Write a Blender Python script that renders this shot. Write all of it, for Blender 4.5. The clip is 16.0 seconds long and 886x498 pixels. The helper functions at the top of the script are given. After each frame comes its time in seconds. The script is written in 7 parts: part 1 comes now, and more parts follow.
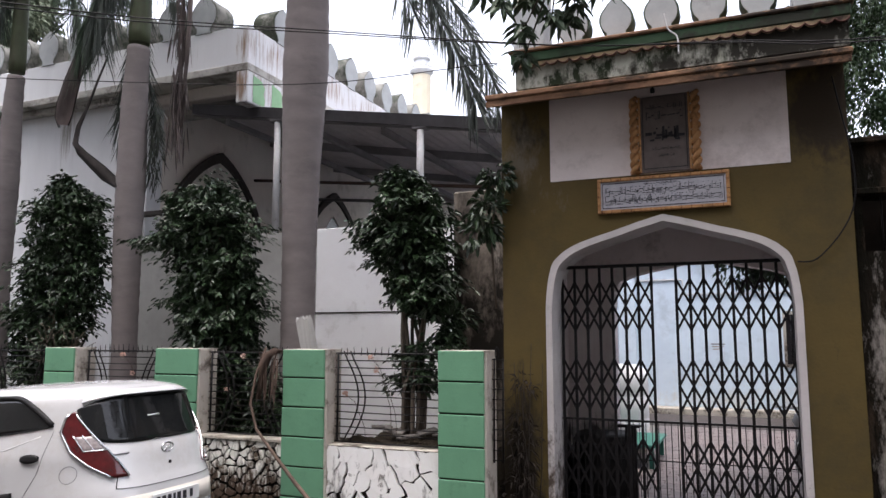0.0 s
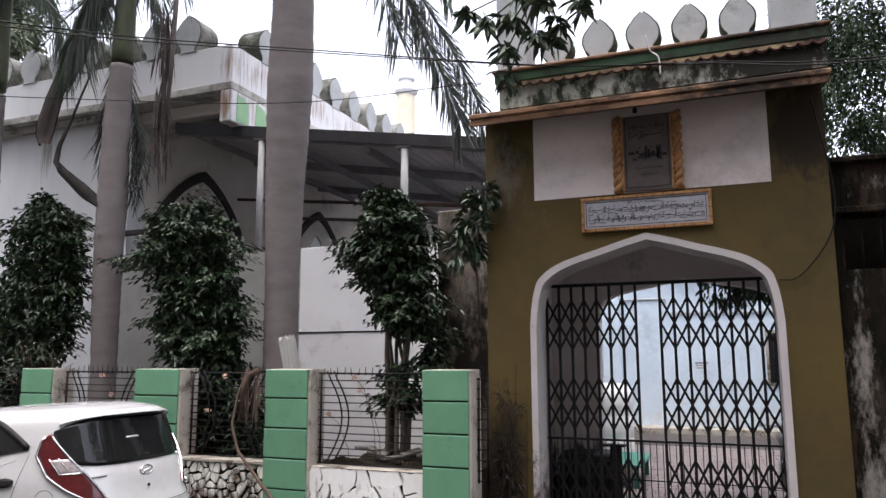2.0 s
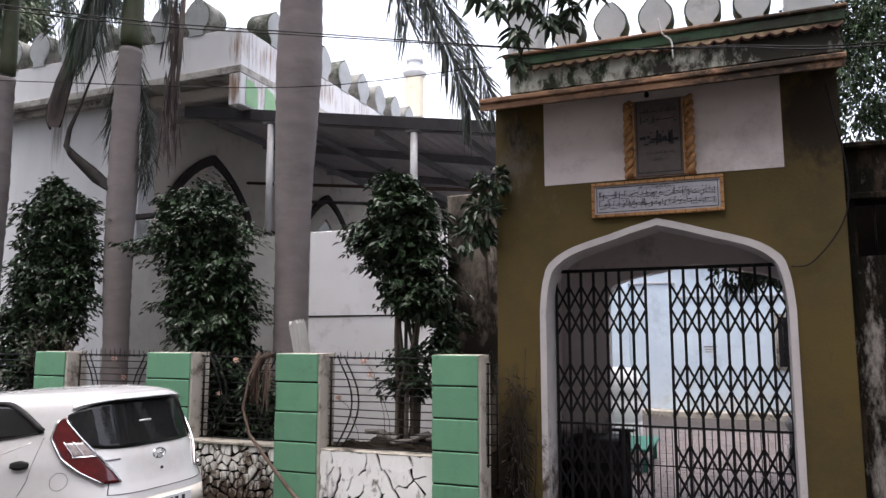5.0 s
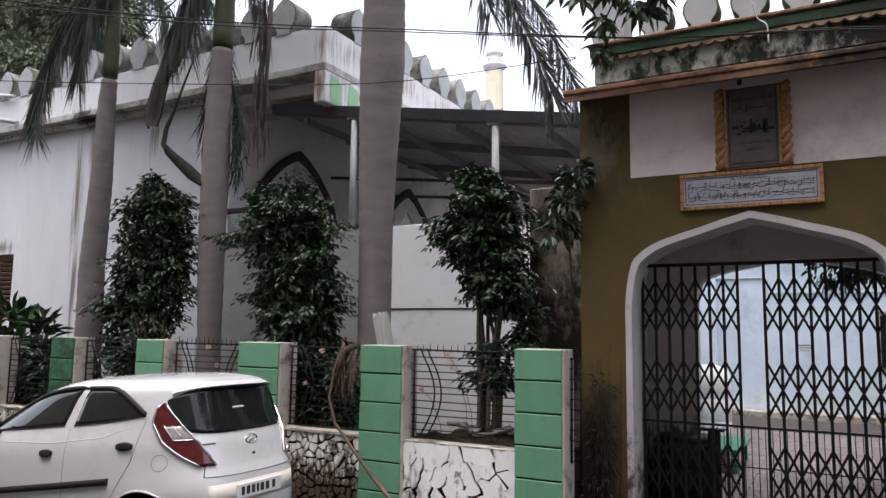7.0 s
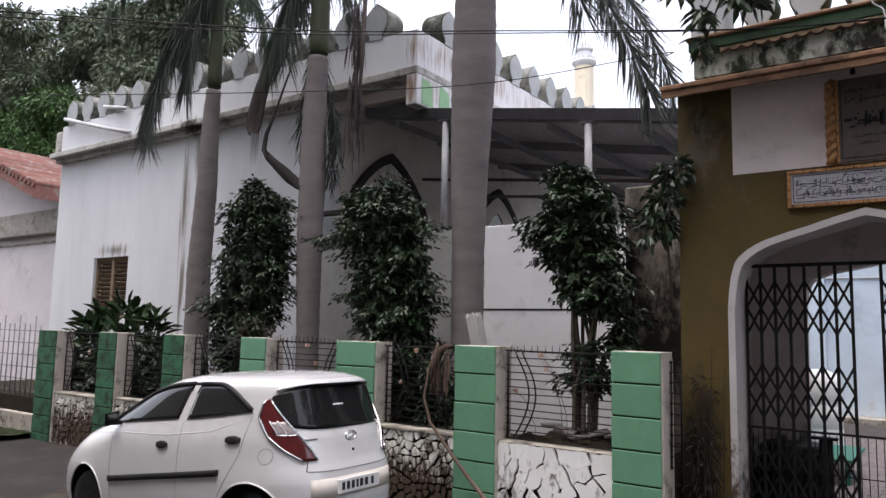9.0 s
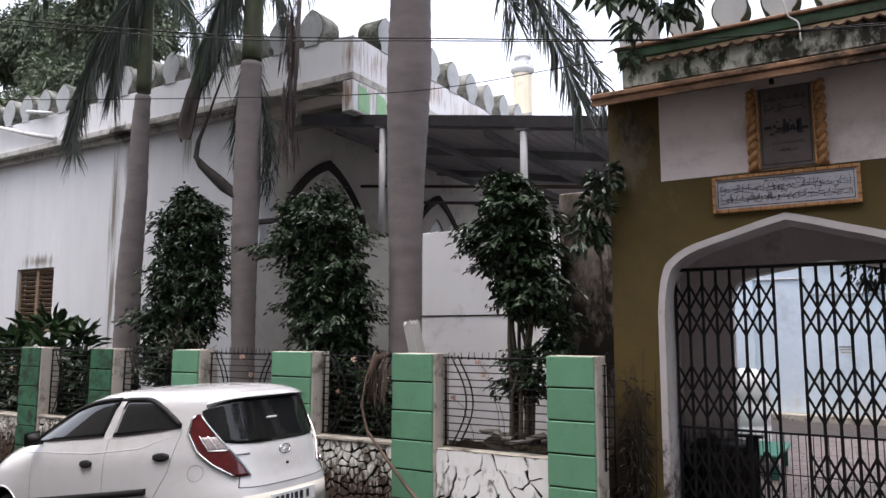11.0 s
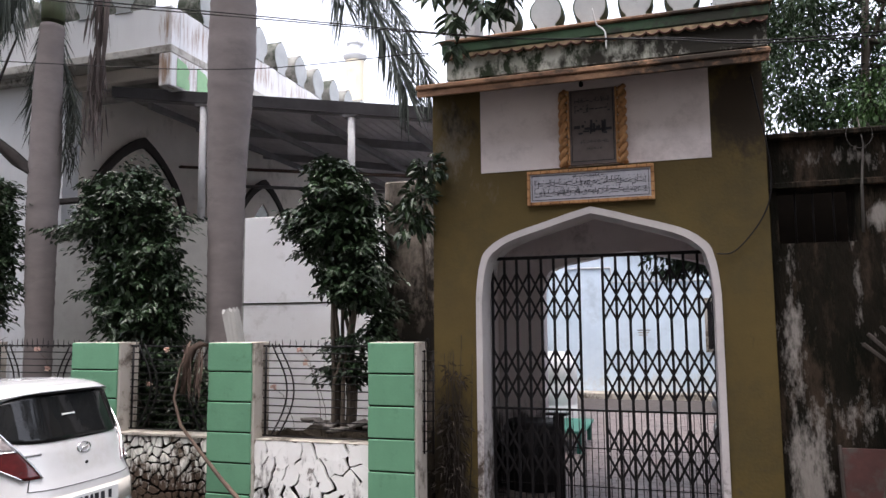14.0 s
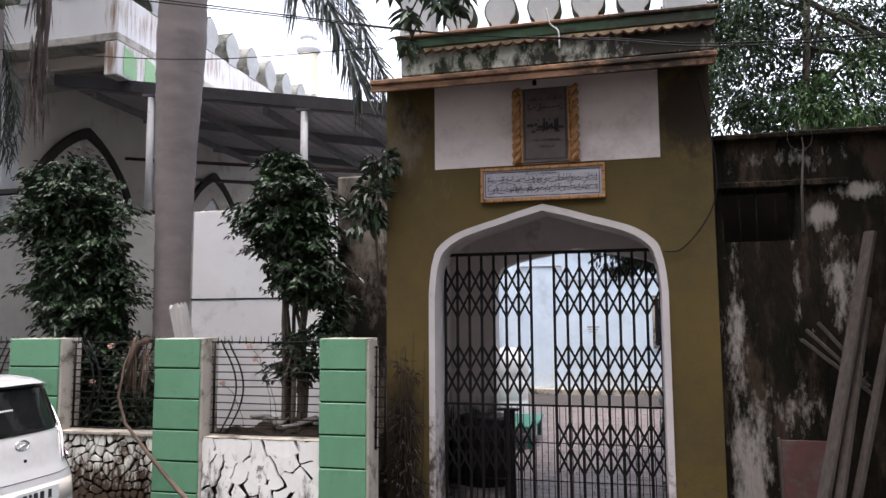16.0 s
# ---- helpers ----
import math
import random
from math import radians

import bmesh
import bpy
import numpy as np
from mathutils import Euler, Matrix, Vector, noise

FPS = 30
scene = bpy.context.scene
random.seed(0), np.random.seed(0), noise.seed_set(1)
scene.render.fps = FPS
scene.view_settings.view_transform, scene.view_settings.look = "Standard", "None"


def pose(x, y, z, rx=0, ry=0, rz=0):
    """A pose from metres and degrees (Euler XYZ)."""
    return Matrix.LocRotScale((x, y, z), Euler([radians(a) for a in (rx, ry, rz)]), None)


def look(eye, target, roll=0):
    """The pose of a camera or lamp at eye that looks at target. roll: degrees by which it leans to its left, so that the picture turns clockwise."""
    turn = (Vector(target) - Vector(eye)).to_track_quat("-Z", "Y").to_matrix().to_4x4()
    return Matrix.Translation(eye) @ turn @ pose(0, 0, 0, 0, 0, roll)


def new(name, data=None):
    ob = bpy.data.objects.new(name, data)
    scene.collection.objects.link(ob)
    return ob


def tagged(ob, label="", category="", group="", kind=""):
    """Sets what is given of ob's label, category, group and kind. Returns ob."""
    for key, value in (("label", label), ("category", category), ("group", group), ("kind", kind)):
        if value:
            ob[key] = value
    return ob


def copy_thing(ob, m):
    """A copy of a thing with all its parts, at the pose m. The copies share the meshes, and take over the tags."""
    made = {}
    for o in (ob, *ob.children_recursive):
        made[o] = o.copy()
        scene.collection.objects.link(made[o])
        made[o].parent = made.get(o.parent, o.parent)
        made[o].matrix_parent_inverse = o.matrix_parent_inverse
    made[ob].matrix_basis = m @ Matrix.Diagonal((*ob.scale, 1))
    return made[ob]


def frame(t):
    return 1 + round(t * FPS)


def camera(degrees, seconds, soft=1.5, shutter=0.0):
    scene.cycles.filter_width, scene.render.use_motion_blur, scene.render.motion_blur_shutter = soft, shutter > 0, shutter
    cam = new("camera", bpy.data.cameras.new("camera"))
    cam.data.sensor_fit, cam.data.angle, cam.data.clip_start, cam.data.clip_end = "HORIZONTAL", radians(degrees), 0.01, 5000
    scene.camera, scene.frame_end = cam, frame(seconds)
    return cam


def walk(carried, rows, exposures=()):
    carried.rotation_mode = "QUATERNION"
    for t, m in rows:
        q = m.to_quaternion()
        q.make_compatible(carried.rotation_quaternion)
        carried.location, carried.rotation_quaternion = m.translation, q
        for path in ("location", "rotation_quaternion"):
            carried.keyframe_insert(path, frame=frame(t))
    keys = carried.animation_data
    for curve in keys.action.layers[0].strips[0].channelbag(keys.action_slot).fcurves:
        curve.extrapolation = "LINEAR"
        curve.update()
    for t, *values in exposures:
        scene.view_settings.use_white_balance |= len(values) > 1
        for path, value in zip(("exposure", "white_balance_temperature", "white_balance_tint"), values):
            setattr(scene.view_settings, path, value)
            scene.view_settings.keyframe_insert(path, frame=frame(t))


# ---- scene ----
cam = camera(63.2, 16.0)
EXPOSURE = 1.95
PATH = [
    (0, (2.625, -6.17, 1.828), (1.86, -4.338, 2.07), -0.0),
    (0.5, (2.624, -6.17, 1.828), (1.885, -4.335, 2.122), -0.2),
    (1, (2.617, -6.159, 1.83), (1.892, -4.32, 2.132), -0.3),
    (1.5, (2.617, -6.151, 1.832), (1.894, -4.311, 2.135), -0.2),
    (2, (2.62, -6.154, 1.821), (1.898, -4.313, 2.117), -0.2),
    (2.5, (2.627, -6.143, 1.829), (1.906, -4.298, 2.106), -0.2),
    (3, (2.631, -6.147, 1.819), (1.927, -4.293, 2.08), -0.3),
    (3.2, (2.593, -6.134, 1.806), (1.9, -4.276, 2.065), -0.2),
    (5.3, (2.607, -6.174, 1.853), (1.831, -4.347, 2.095), 0.1),
    (5.5, (2.593, -6.183, 1.844), (1.784, -4.37, 2.086), 0.3),
    (6, (2.591, -6.18, 1.85), (1.736, -4.387, 2.089), 0.6),
    (6.5, (2.578, -6.17, 1.849), (1.676, -4.399, 2.079), 0.8),
    (7, (2.573, -6.173, 1.849), (1.629, -4.425, 2.077), 0.8),
    (7.5, (2.556, -6.194, 1.852), (1.532, -4.491, 2.08), 1.0),
    (8, (2.543, -6.208, 1.854), (1.421, -4.567, 2.076), 1.3),
    (8.2, (2.529, -6.22, 1.851), (1.375, -4.601, 2.072), 1.3),
    (10.3, (2.576, -6.193, 1.882), (1.46, -4.551, 2.12), 0.6),
    (10.5, (2.581, -6.183, 1.878), (1.502, -4.516, 2.117), 0.4),
    (11, (2.588, -6.159, 1.88), (1.569, -4.455, 2.12), 0.1),
    (11.5, (2.606, -6.147, 1.884), (1.667, -4.397, 2.122), -0.4),
    (12, (2.629, -6.142, 1.879), (1.8, -4.339, 2.124), -0.5),
    (12.5, (2.634, -6.107, 1.896), (1.896, -4.263, 2.127), -0.8),
    (13, (2.638, -6.123, 1.881), (1.965, -4.254, 2.109), -0.7),
    (13.5, (2.653, -6.12, 1.879), (2.025, -4.233, 2.088), -0.6),
    (14, (2.65, -6.129, 1.877), (2.054, -4.231, 2.081), -0.5),
    (14.5, (2.644, -6.133, 1.871), (2.075, -4.226, 2.07), -0.5),
    (15, (2.636, -6.132, 1.869), (2.113, -4.21, 2.055), -0.5),
    (15.5, (2.667, -6.122, 1.871), (2.173, -4.192, 2.052), -0.4),
    (16, (2.65, -6.131, 1.866), (2.179, -4.197, 2.061), -0.4),
]
walk(cam, [(t, look(eye, target, roll)) for t, eye, target, roll in PATH], exposures=[(0, EXPOSURE), (3.2, EXPOSURE + 0.05), (6, EXPOSURE - 0.04), (8, EXPOSURE - 0.28), (10.3, EXPOSURE - 0.2), (12, EXPOSURE + 0.05), (14, EXPOSURE + 0.2), (16, EXPOSURE + 0.23)])

# ---- world and light ----
world = bpy.data.worlds.new("overcast_sky")
scene.world = world
world.use_nodes = True
wn, wl = world.node_tree.nodes, world.node_tree.links
sky = wn.new("ShaderNodeTexSky")
sky.sky_type, sky.sun_disc = "NISHITA", False
sky.sun_elevation, sky.sun_rotation = radians(80), radians(190)
sky.dust_density, sky.air_density = 4.0, 1.0
grey = wn.new("ShaderNodeHueSaturation")
grey.inputs["Saturation"].default_value = 0.42
wl.new(sky.outputs[0], grey.inputs["Color"])
tint = wn.new("ShaderNodeMixRGB")
tint.blend_type = "MULTIPLY"
tint.inputs["Fac"].default_value, tint.inputs["Color2"].default_value = 1.0, (1.04, 1.0, 1.015, 1)
wl.new(grey.outputs[0], tint.inputs["Color1"])
wl.new(tint.outputs[0], wn["Background"].inputs["Color"])
wn["Background"].inputs["Strength"].default_value = 0.15
sun = new("sun", bpy.data.lights.new("sun", "SUN"))
sun.data.energy, sun.data.angle, sun.data.color = 0.3, radians(60), (1.0, 1.0, 1.0)
SUN_AZ, SUN_EL = radians(190), radians(80)
sun.matrix_world = look((0, 0, 30), (-math.sin(SUN_AZ) * math.cos(SUN_EL), -math.cos(SUN_AZ) * math.cos(SUN_EL), 30 - math.sin(SUN_EL)))


# ---- materials ----
def mat(name, a, b=None, scale=4.0, rough=0.8, metal=0.0, bump=0.15, fine=40.0, stain=None, stain_at=(0.52, 0.68), stain_scale=1.6, stretch=(1, 1, 1), vary=0.0, island=0.0, spec=0.25, coat=0.0, bump_dist=0.01):
    """Two tones in a soft noise, fine grain in the relief, and stains of a third tone."""
    m = bpy.data.materials.new(name)
    m.use_nodes = True
    n, l = m.node_tree.nodes, m.node_tree.links
    bsdf = n["Principled BSDF"]
    b = b or tuple(0.82 * v for v in a)
    where = n.new("ShaderNodeNewGeometry")
    place = n.new("ShaderNodeMapping")
    place.inputs["Scale"].default_value = stretch
    l.new(where.outputs["Position"], place.inputs["Vector"])
    big = n.new("ShaderNodeTexNoise")
    big.inputs["Scale"].default_value, big.inputs["Detail"].default_value, big.inputs["Roughness"].default_value = scale, 6, 0.65
    l.new(place.outputs[0], big.inputs["Vector"])
    ramp = n.new("ShaderNodeValToRGB")
    ramp.color_ramp.elements[0].position, ramp.color_ramp.elements[1].position = 0.32, 0.68
    ramp.color_ramp.elements[0].color, ramp.color_ramp.elements[1].color = (*a, 1), (*b, 1)
    l.new(big.outputs["Fac"], ramp.inputs["Fac"])
    colour = ramp.outputs["Color"]
    if stain:
        blot = n.new("ShaderNodeTexNoise")
        blot.inputs["Scale"].default_value, blot.inputs["Detail"].default_value, blot.inputs["Roughness"].default_value = stain_scale, 8, 0.72
        l.new(place.outputs[0], blot.inputs["Vector"])
        edge = n.new("ShaderNodeMapRange")
        edge.inputs["From Min"].default_value, edge.inputs["From Max"].default_value = stain_at
        l.new(blot.outputs["Fac"], edge.inputs["Value"])
        mix = n.new("ShaderNodeMixRGB")
        mix.inputs["Color2"].default_value = (*stain, 1)
        l.new(edge.outputs["Result"], mix.inputs["Fac"])
        l.new(colour, mix.inputs["Color1"])
        colour = mix.outputs["Color"]
    if vary or island:
        if vary:
            rnd = n.new("ShaderNodeObjectInfo").outputs["Random"]
        else:
            rnd = where.outputs["Random Per Island"]
        span = n.new("ShaderNodeMapRange")
        span.inputs["To Min"].default_value, span.inputs["To Max"].default_value = 1 - (vary or island), 1 + (vary or island)
        l.new(rnd, span.inputs["Value"])
        tone = n.new("ShaderNodeHueSaturation")
        l.new(span.outputs["Result"], tone.inputs["Value"])
        l.new(colour, tone.inputs["Color"])
        colour = tone.outputs["Color"]
    l.new(colour, bsdf.inputs["Base Color"])
    bsdf.inputs["Roughness"].default_value, bsdf.inputs["Metallic"].default_value = rough, metal
    bsdf.inputs["Specular IOR Level"].default_value, bsdf.inputs["Coat Weight"].default_value = spec, coat
    if bump:
        grain = n.new("ShaderNodeTexNoise")
        grain.inputs["Scale"].default_value, grain.inputs["Detail"].default_value = fine, 5
        l.new(place.outputs[0], grain.inputs["Vector"])
        relief = n.new("ShaderNodeBump")
        relief.inputs["Strength"].default_value, relief.inputs["Distance"].default_value = bump, bump_dist
        l.new(grain.outputs["Fac"], relief.inputs["Height"])
        l.new(relief.outputs[0], bsdf.inputs["Normal"])
    return m


ASPHALT = mat("asphalt", (0.036, 0.032, 0.030), (0.024, 0.021, 0.020), 1.2, 0.9, fine=120, bump=0.5, stain=(0.065, 0.052, 0.04), stain_scale=0.8, spec=0.15)
GREEN = mat("green_paint", (0.135, 0.30, 0.185), (0.115, 0.26, 0.16), 3, 0.6, stain=(0.06, 0.13, 0.08), stain_at=(0.56, 0.8), stain_scale=5, vary=0.06)
OLIVE = mat("olive_wall_paint", (0.098, 0.070, 0.021), (0.076, 0.054, 0.018), 1.5, 0.7, bump=0.2, stain=(0.05, 0.042, 0.02), stain_at=(0.52, 0.8), stain_scale=1.1)
WHITE = mat("white_wall_paint", (0.67, 0.68, 0.70), (0.59, 0.60, 0.62), 2.0, 0.8, stain=(0.50, 0.49, 0.47), stain_at=(0.60, 0.85), stain_scale=0.9, stretch=(1, 1, 0.2))
PINKWHITE = mat("panel_white_paint", (0.74, 0.67, 0.65), (0.63, 0.565, 0.55), 1.5, 0.8, stain=(0.34, 0.29, 0.28), stain_at=(0.52, 0.78), stain_scale=1.4)
TRIM = mat("white_trim_paint", (0.52, 0.49, 0.485), (0.44, 0.415, 0.41), 3, 0.7, stain=(0.28, 0.25, 0.23), stain_at=(0.58, 0.75), stain_scale=3)
CEMENT = mat("bare_cement", (0.36, 0.33, 0.29), (0.27, 0.25, 0.22), 5, 0.9, stain=(0.14, 0.12, 0.1), stain_scale=3)
STONE = mat("whitewashed_stone", (0.86, 0.86, 0.85), (0.78, 0.77, 0.75), 5, 0.85, stain=(0.10, 0.08, 0.06), stain_at=(0.60, 0.68), stain_scale=6, vary=0.04)
MORTAR = mat("dark_joint", (0.014, 0.011, 0.009), (0.008, 0.007, 0.006), 6, 0.95, spec=0.05)
IRON = mat("black_iron", (0.008, 0.008, 0.0095), (0.014, 0.012, 0.012), 20, 0.5, bump=0.1, spec=0.12)
BARK = mat("palm_bark", (0.178, 0.156, 0.153), (0.138, 0.121, 0.119), 2.5, 0.9, stretch=(1, 1, 2.2), stain=(0.10, 0.09, 0.088), stain_at=(0.55, 0.78), stain_scale=1.4, fine=70)
LEAF = mat("shrub_leaf", (0.027, 0.050, 0.020), (0.010, 0.022, 0.009), 2.2, 0.38, bump=0, island=0.5, spec=0.36)
DARKWALL = mat("mossy_wall", (0.019, 0.015, 0.012), (0.007, 0.0075, 0.0055), 2.2, 0.95, bump=0.8, fine=18, stain=(0.045, 0.033, 0.024), stain_at=(0.5, 0.62), stain_scale=2.4, stretch=(1.8, 1.8, 0.6), bump_dist=0.03, spec=0.05)
CARPAINT = mat("white_car_paint", (0.57, 0.57, 0.58), (0.53, 0.53, 0.535), 2, 0.25, bump=0, coat=0.8, stain=(0.43, 0.40, 0.36), stain_at=(0.52, 0.8), stain_scale=1.3, spec=0.5)
SHEET = mat("grey_metal_sheet", (0.48, 0.45, 0.46), (0.36, 0.335, 0.34), 3, 0.6)
JOINT = mat("grey_sand_joint", (0.07, 0.06, 0.058), (0.045, 0.04, 0.038), 5, 0.95)
GREYPLASTER = mat("grey_lime_plaster", (0.36, 0.355, 0.34), (0.29, 0.285, 0.27), 2, 0.9, stain=(0.2, 0.19, 0.18), stain_at=(0.55, 0.8))
RUBBLE = mat("dirty_cement_rubble", (0.17, 0.155, 0.145), (0.09, 0.08, 0.075), 9, 0.95)
MINARET = mat("cream_lime_wash", (0.76, 0.69, 0.55), (0.70, 0.62, 0.48), 2, 0.85, stain=(0.45, 0.38, 0.28), stain_at=(0.58, 0.8), stain_scale=1)
SOIL = mat("garden_soil", (0.035, 0.028, 0.02), (0.02, 0.016, 0.012), 8, 0.95, bump=0.8, fine=30, bump_dist=0.03, spec=0.08)
CREAM = mat("cream_paint", (0.48, 0.44, 0.39), (0.40, 0.36, 0.31), 4, 0.8, stain=(0.07, 0.055, 0.042), stain_at=(0.52, 0.68), stain_scale=4)
COPING = mat("cement_coping", (0.42, 0.39, 0.34), (0.3, 0.27, 0.23), 5, 0.9, stain=(0.09, 0.075, 0.06), stain_at=(0.5, 0.62), stain_scale=4)
RUST = mat("rusty_iron", (0.06, 0.035, 0.025), (0.035, 0.022, 0.018), 14, 0.85)
GREYWALL = mat("grey_passage_plaster", (0.84, 0.79, 0.79), (0.74, 0.69, 0.69), 2, 0.9, stain=(0.3, 0.27, 0.26), stain_at=(0.55, 0.75))
OCHRE = mat("ochre_plaster", (0.46, 0.255, 0.115), (0.30, 0.15, 0.065), 18, 0.8, stain=(0.09, 0.05, 0.025), stain_at=(0.52, 0.68), stain_scale=22)
OCHREDIRT = mat("ochre_eave_paint", (0.34, 0.20, 0.12), (0.20, 0.11, 0.07), 5, 0.85, stain=(0.04, 0.032, 0.026), stain_at=(0.46, 0.66), stain_scale=2.2, stretch=(1, 1, 2))
FRIEZE = mat("algae_streaked_frieze", (0.50, 0.50, 0.45), (0.30, 0.31, 0.26), 7, 0.9, stain=(0.022, 0.032, 0.016), stain_at=(0.50, 0.60), stain_scale=3.6, stretch=(1.5, 1.5, 0.8))
SCALLOP = mat("cream_scalloped_edge", (0.40, 0.32, 0.2), (0.24, 0.17, 0.1), 6, 0.85, stain=(0.05, 0.035, 0.028), stain_at=(0.5, 0.65), stain_scale=2.5)
DARKGREEN = mat("dark_green_paint", (0.04, 0.085, 0.042), (0.026, 0.052, 0.028), 3, 0.7, stain=(0.015, 0.02, 0.012), stain_at=(0.5, 0.72), stain_scale=2)
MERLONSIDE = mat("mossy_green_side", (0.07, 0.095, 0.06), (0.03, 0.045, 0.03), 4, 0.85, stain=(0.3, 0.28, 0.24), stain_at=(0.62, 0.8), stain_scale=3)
MERLONPALE = mat("mossy_white_side", (0.24, 0.235, 0.215), (0.16, 0.16, 0.145), 4, 0.85, stain=(0.04, 0.048, 0.034), stain_at=(0.45, 0.58), stain_scale=2.4)
MERLONFACE = mat("grey_white_face", (0.40, 0.42, 0.43), (0.31, 0.33, 0.335), 3, 0.8, stain=(0.16, 0.17, 0.14), stain_at=(0.58, 0.74), stain_scale=2.5)
INK = mat("black_ink", (0.02, 0.02, 0.025), (0.03, 0.03, 0.035), 10, 0.6, bump=0)
MARBLE = mat("brown_grey_marble", (0.13, 0.108, 0.1), (0.09, 0.074, 0.07), 9, 0.45, bump=0.05)
MARBLELIGHT = mat("white_marble", (0.44, 0.44, 0.48), (0.36, 0.36, 0.40), 14, 0.4, bump=0.05)
PAVING = mat("court_paving", (0.19, 0.155, 0.15), (0.125, 0.105, 0.103), 3, 0.55, stain=(0.07, 0.058, 0.058), stain_scale=2, vary=0.12)
BLUEWHITE = mat("blue_white_wash", (0.56, 0.64, 0.71), (0.48, 0.56, 0.64), 1, 0.85, stain=(0.36, 0.41, 0.46), stain_at=(0.52, 0.72), stain_scale=0.8)
SIDEWALL = mat("cream_side_wash", (0.70, 0.65, 0.60), (0.61, 0.56, 0.52), 1.4, 0.85, stain=(0.25, 0.22, 0.19), stain_at=(0.55, 0.8))
SHEDWALL = mat("shed_white_wash", (0.90, 0.90, 0.91), (0.84, 0.83, 0.83), 1.3, 0.85, stain=(0.55, 0.53, 0.5), stain_at=(0.58, 0.8), stain_scale=1.5)
DAMPWALL = mat("damp_black_wall", (0.30, 0.26, 0.22), (0.18, 0.15, 0.125), 3, 0.9, stain=(0.018, 0.015, 0.012), stain_at=(0.36, 0.52), stain_scale=2, stretch=(1, 1, 0.5))
CORNICE = mat("weathered_cornice", (0.5, 0.49, 0.46), (0.38, 0.37, 0.35), 3, 0.9, stain=(0.12, 0.11, 0.095), stain_at=(0.5, 0.68), stain_scale=2.2)
PALEGREEN = mat("pale_green_paint", (0.30, 0.50, 0.30), (0.24, 0.42, 0.25), 4, 0.8, stain=(0.4, 0.4, 0.36), stain_at=(0.6, 0.7), stain_scale=4)
DARKRIB = mat("dark_rib_paint", (0.05, 0.045, 0.042), (0.035, 0.03, 0.03), 5, 0.8)
DARKGLASS = mat("dark_pane", (0.06, 0.06, 0.058), (0.04, 0.04, 0.04), 3, 0.2, bump=0, spec=0.5)
BROWNWOOD = mat("weathered_brown_wood", (0.26, 0.19, 0.13), (0.17, 0.12, 0.085), 9, 0.85, stretch=(1, 1, 4))
PVC = mat("pale_grey_paint", (0.55, 0.55, 0.56), (0.46, 0.46, 0.47), 6, 0.5, stain=(0.25, 0.22, 0.2), stain_at=(0.6, 0.7), stain_scale=6)
STEEL = mat("painted_steel", (0.21, 0.20, 0.205), (0.15, 0.145, 0.15), 6, 0.6)
PINKHOUSE = mat("pinkish_wash", (0.62, 0.58, 0.58), (0.54, 0.50, 0.50), 0.8, 0.85, stain=(0.35, 0.32, 0.31), stain_at=(0.55, 0.75), stain_scale=0.9)
TILES = mat("red_clay_tiles", (0.20, 0.085, 0.07), (0.13, 0.07, 0.06), 6, 0.9, stain=(0.22, 0.19, 0.17), stain_at=(0.52, 0.62), stain_scale=3, vary=0.2)
STEMBARK = mat("grey_brown_stem", (0.11, 0.09, 0.07), (0.07, 0.055, 0.045), 14, 0.9)
TREEBARK = mat("dark_bark", (0.06, 0.05, 0.04), (0.035, 0.03, 0.025), 8, 0.95)
# Both palm leaflet tones lifted a little: haze put into the colour.
FRONDLEAF = mat("palm_leaflet", (0.09, 0.125, 0.085), (0.06, 0.09, 0.062), 3, 0.5, bump=0, island=0.35)
FRONDGREY = mat("grey_green_leaflet", (0.07, 0.083, 0.072), (0.045, 0.055, 0.048), 3, 0.6, bump=0, island=0.3)
FRONDRIB = mat("palm_rib", (0.10, 0.13, 0.06), (0.07, 0.09, 0.045), 4, 0.6, bump=0.05)
SHAFTGREEN = mat("palm_crownshaft", (0.085, 0.10, 0.055), (0.045, 0.06, 0.032), 3, 0.55, stretch=(1, 1, 0.3), bump=0.05, stain=(0.06, 0.05, 0.035), stain_at=(0.5, 0.7), stain_scale=3)
DEADLEAF = mat("dried_palm", (0.098, 0.078, 0.074), (0.05, 0.040, 0.038), 7, 0.85, stretch=(1, 1, 0.35))
BROADLEAF = mat("bright_leaf", (0.055, 0.115, 0.03), (0.034, 0.075, 0.02), 3, 0.45, bump=0, island=0.35)
PLANTLEAF = mat("green_garden_leaf", (0.024, 0.050, 0.016), (0.012, 0.026, 0.009), 3, 0.45, bump=0, island=0.4)
# Leaves of the far tree: distance haze is put into the pale colour.
HAZYLEAF = mat("haze_paled_tree_leaf", (0.16, 0.19, 0.13), (0.085, 0.11, 0.072), 0.5, 0.6, bump=0, island=0.35)
TREELEAF = mat("dark_tree_leaf", (0.032, 0.058, 0.022), (0.016, 0.032, 0.012), 1, 0.55, bump=0, island=0.45, spec=0.15)
WHORLLEAF = mat("long_dark_leaf", (0.075, 0.105, 0.065), (0.04, 0.065, 0.038), 5, 0.45, bump=0, island=0.3)
RUBBER = mat("black_rubber", (0.011, 0.011, 0.012), (0.017, 0.016, 0.016), 12, 0.6, bump=0.05, spec=0.2)
STEELGREY = mat("wheel_grey", (0.32, 0.32, 0.33), (0.24, 0.24, 0.25), 8, 0.4, metal=0.6, bump=0)
GREYSEAM = mat("grey_seam", (0.17, 0.17, 0.17), (0.13, 0.13, 0.13), 8, 0.7, bump=0)
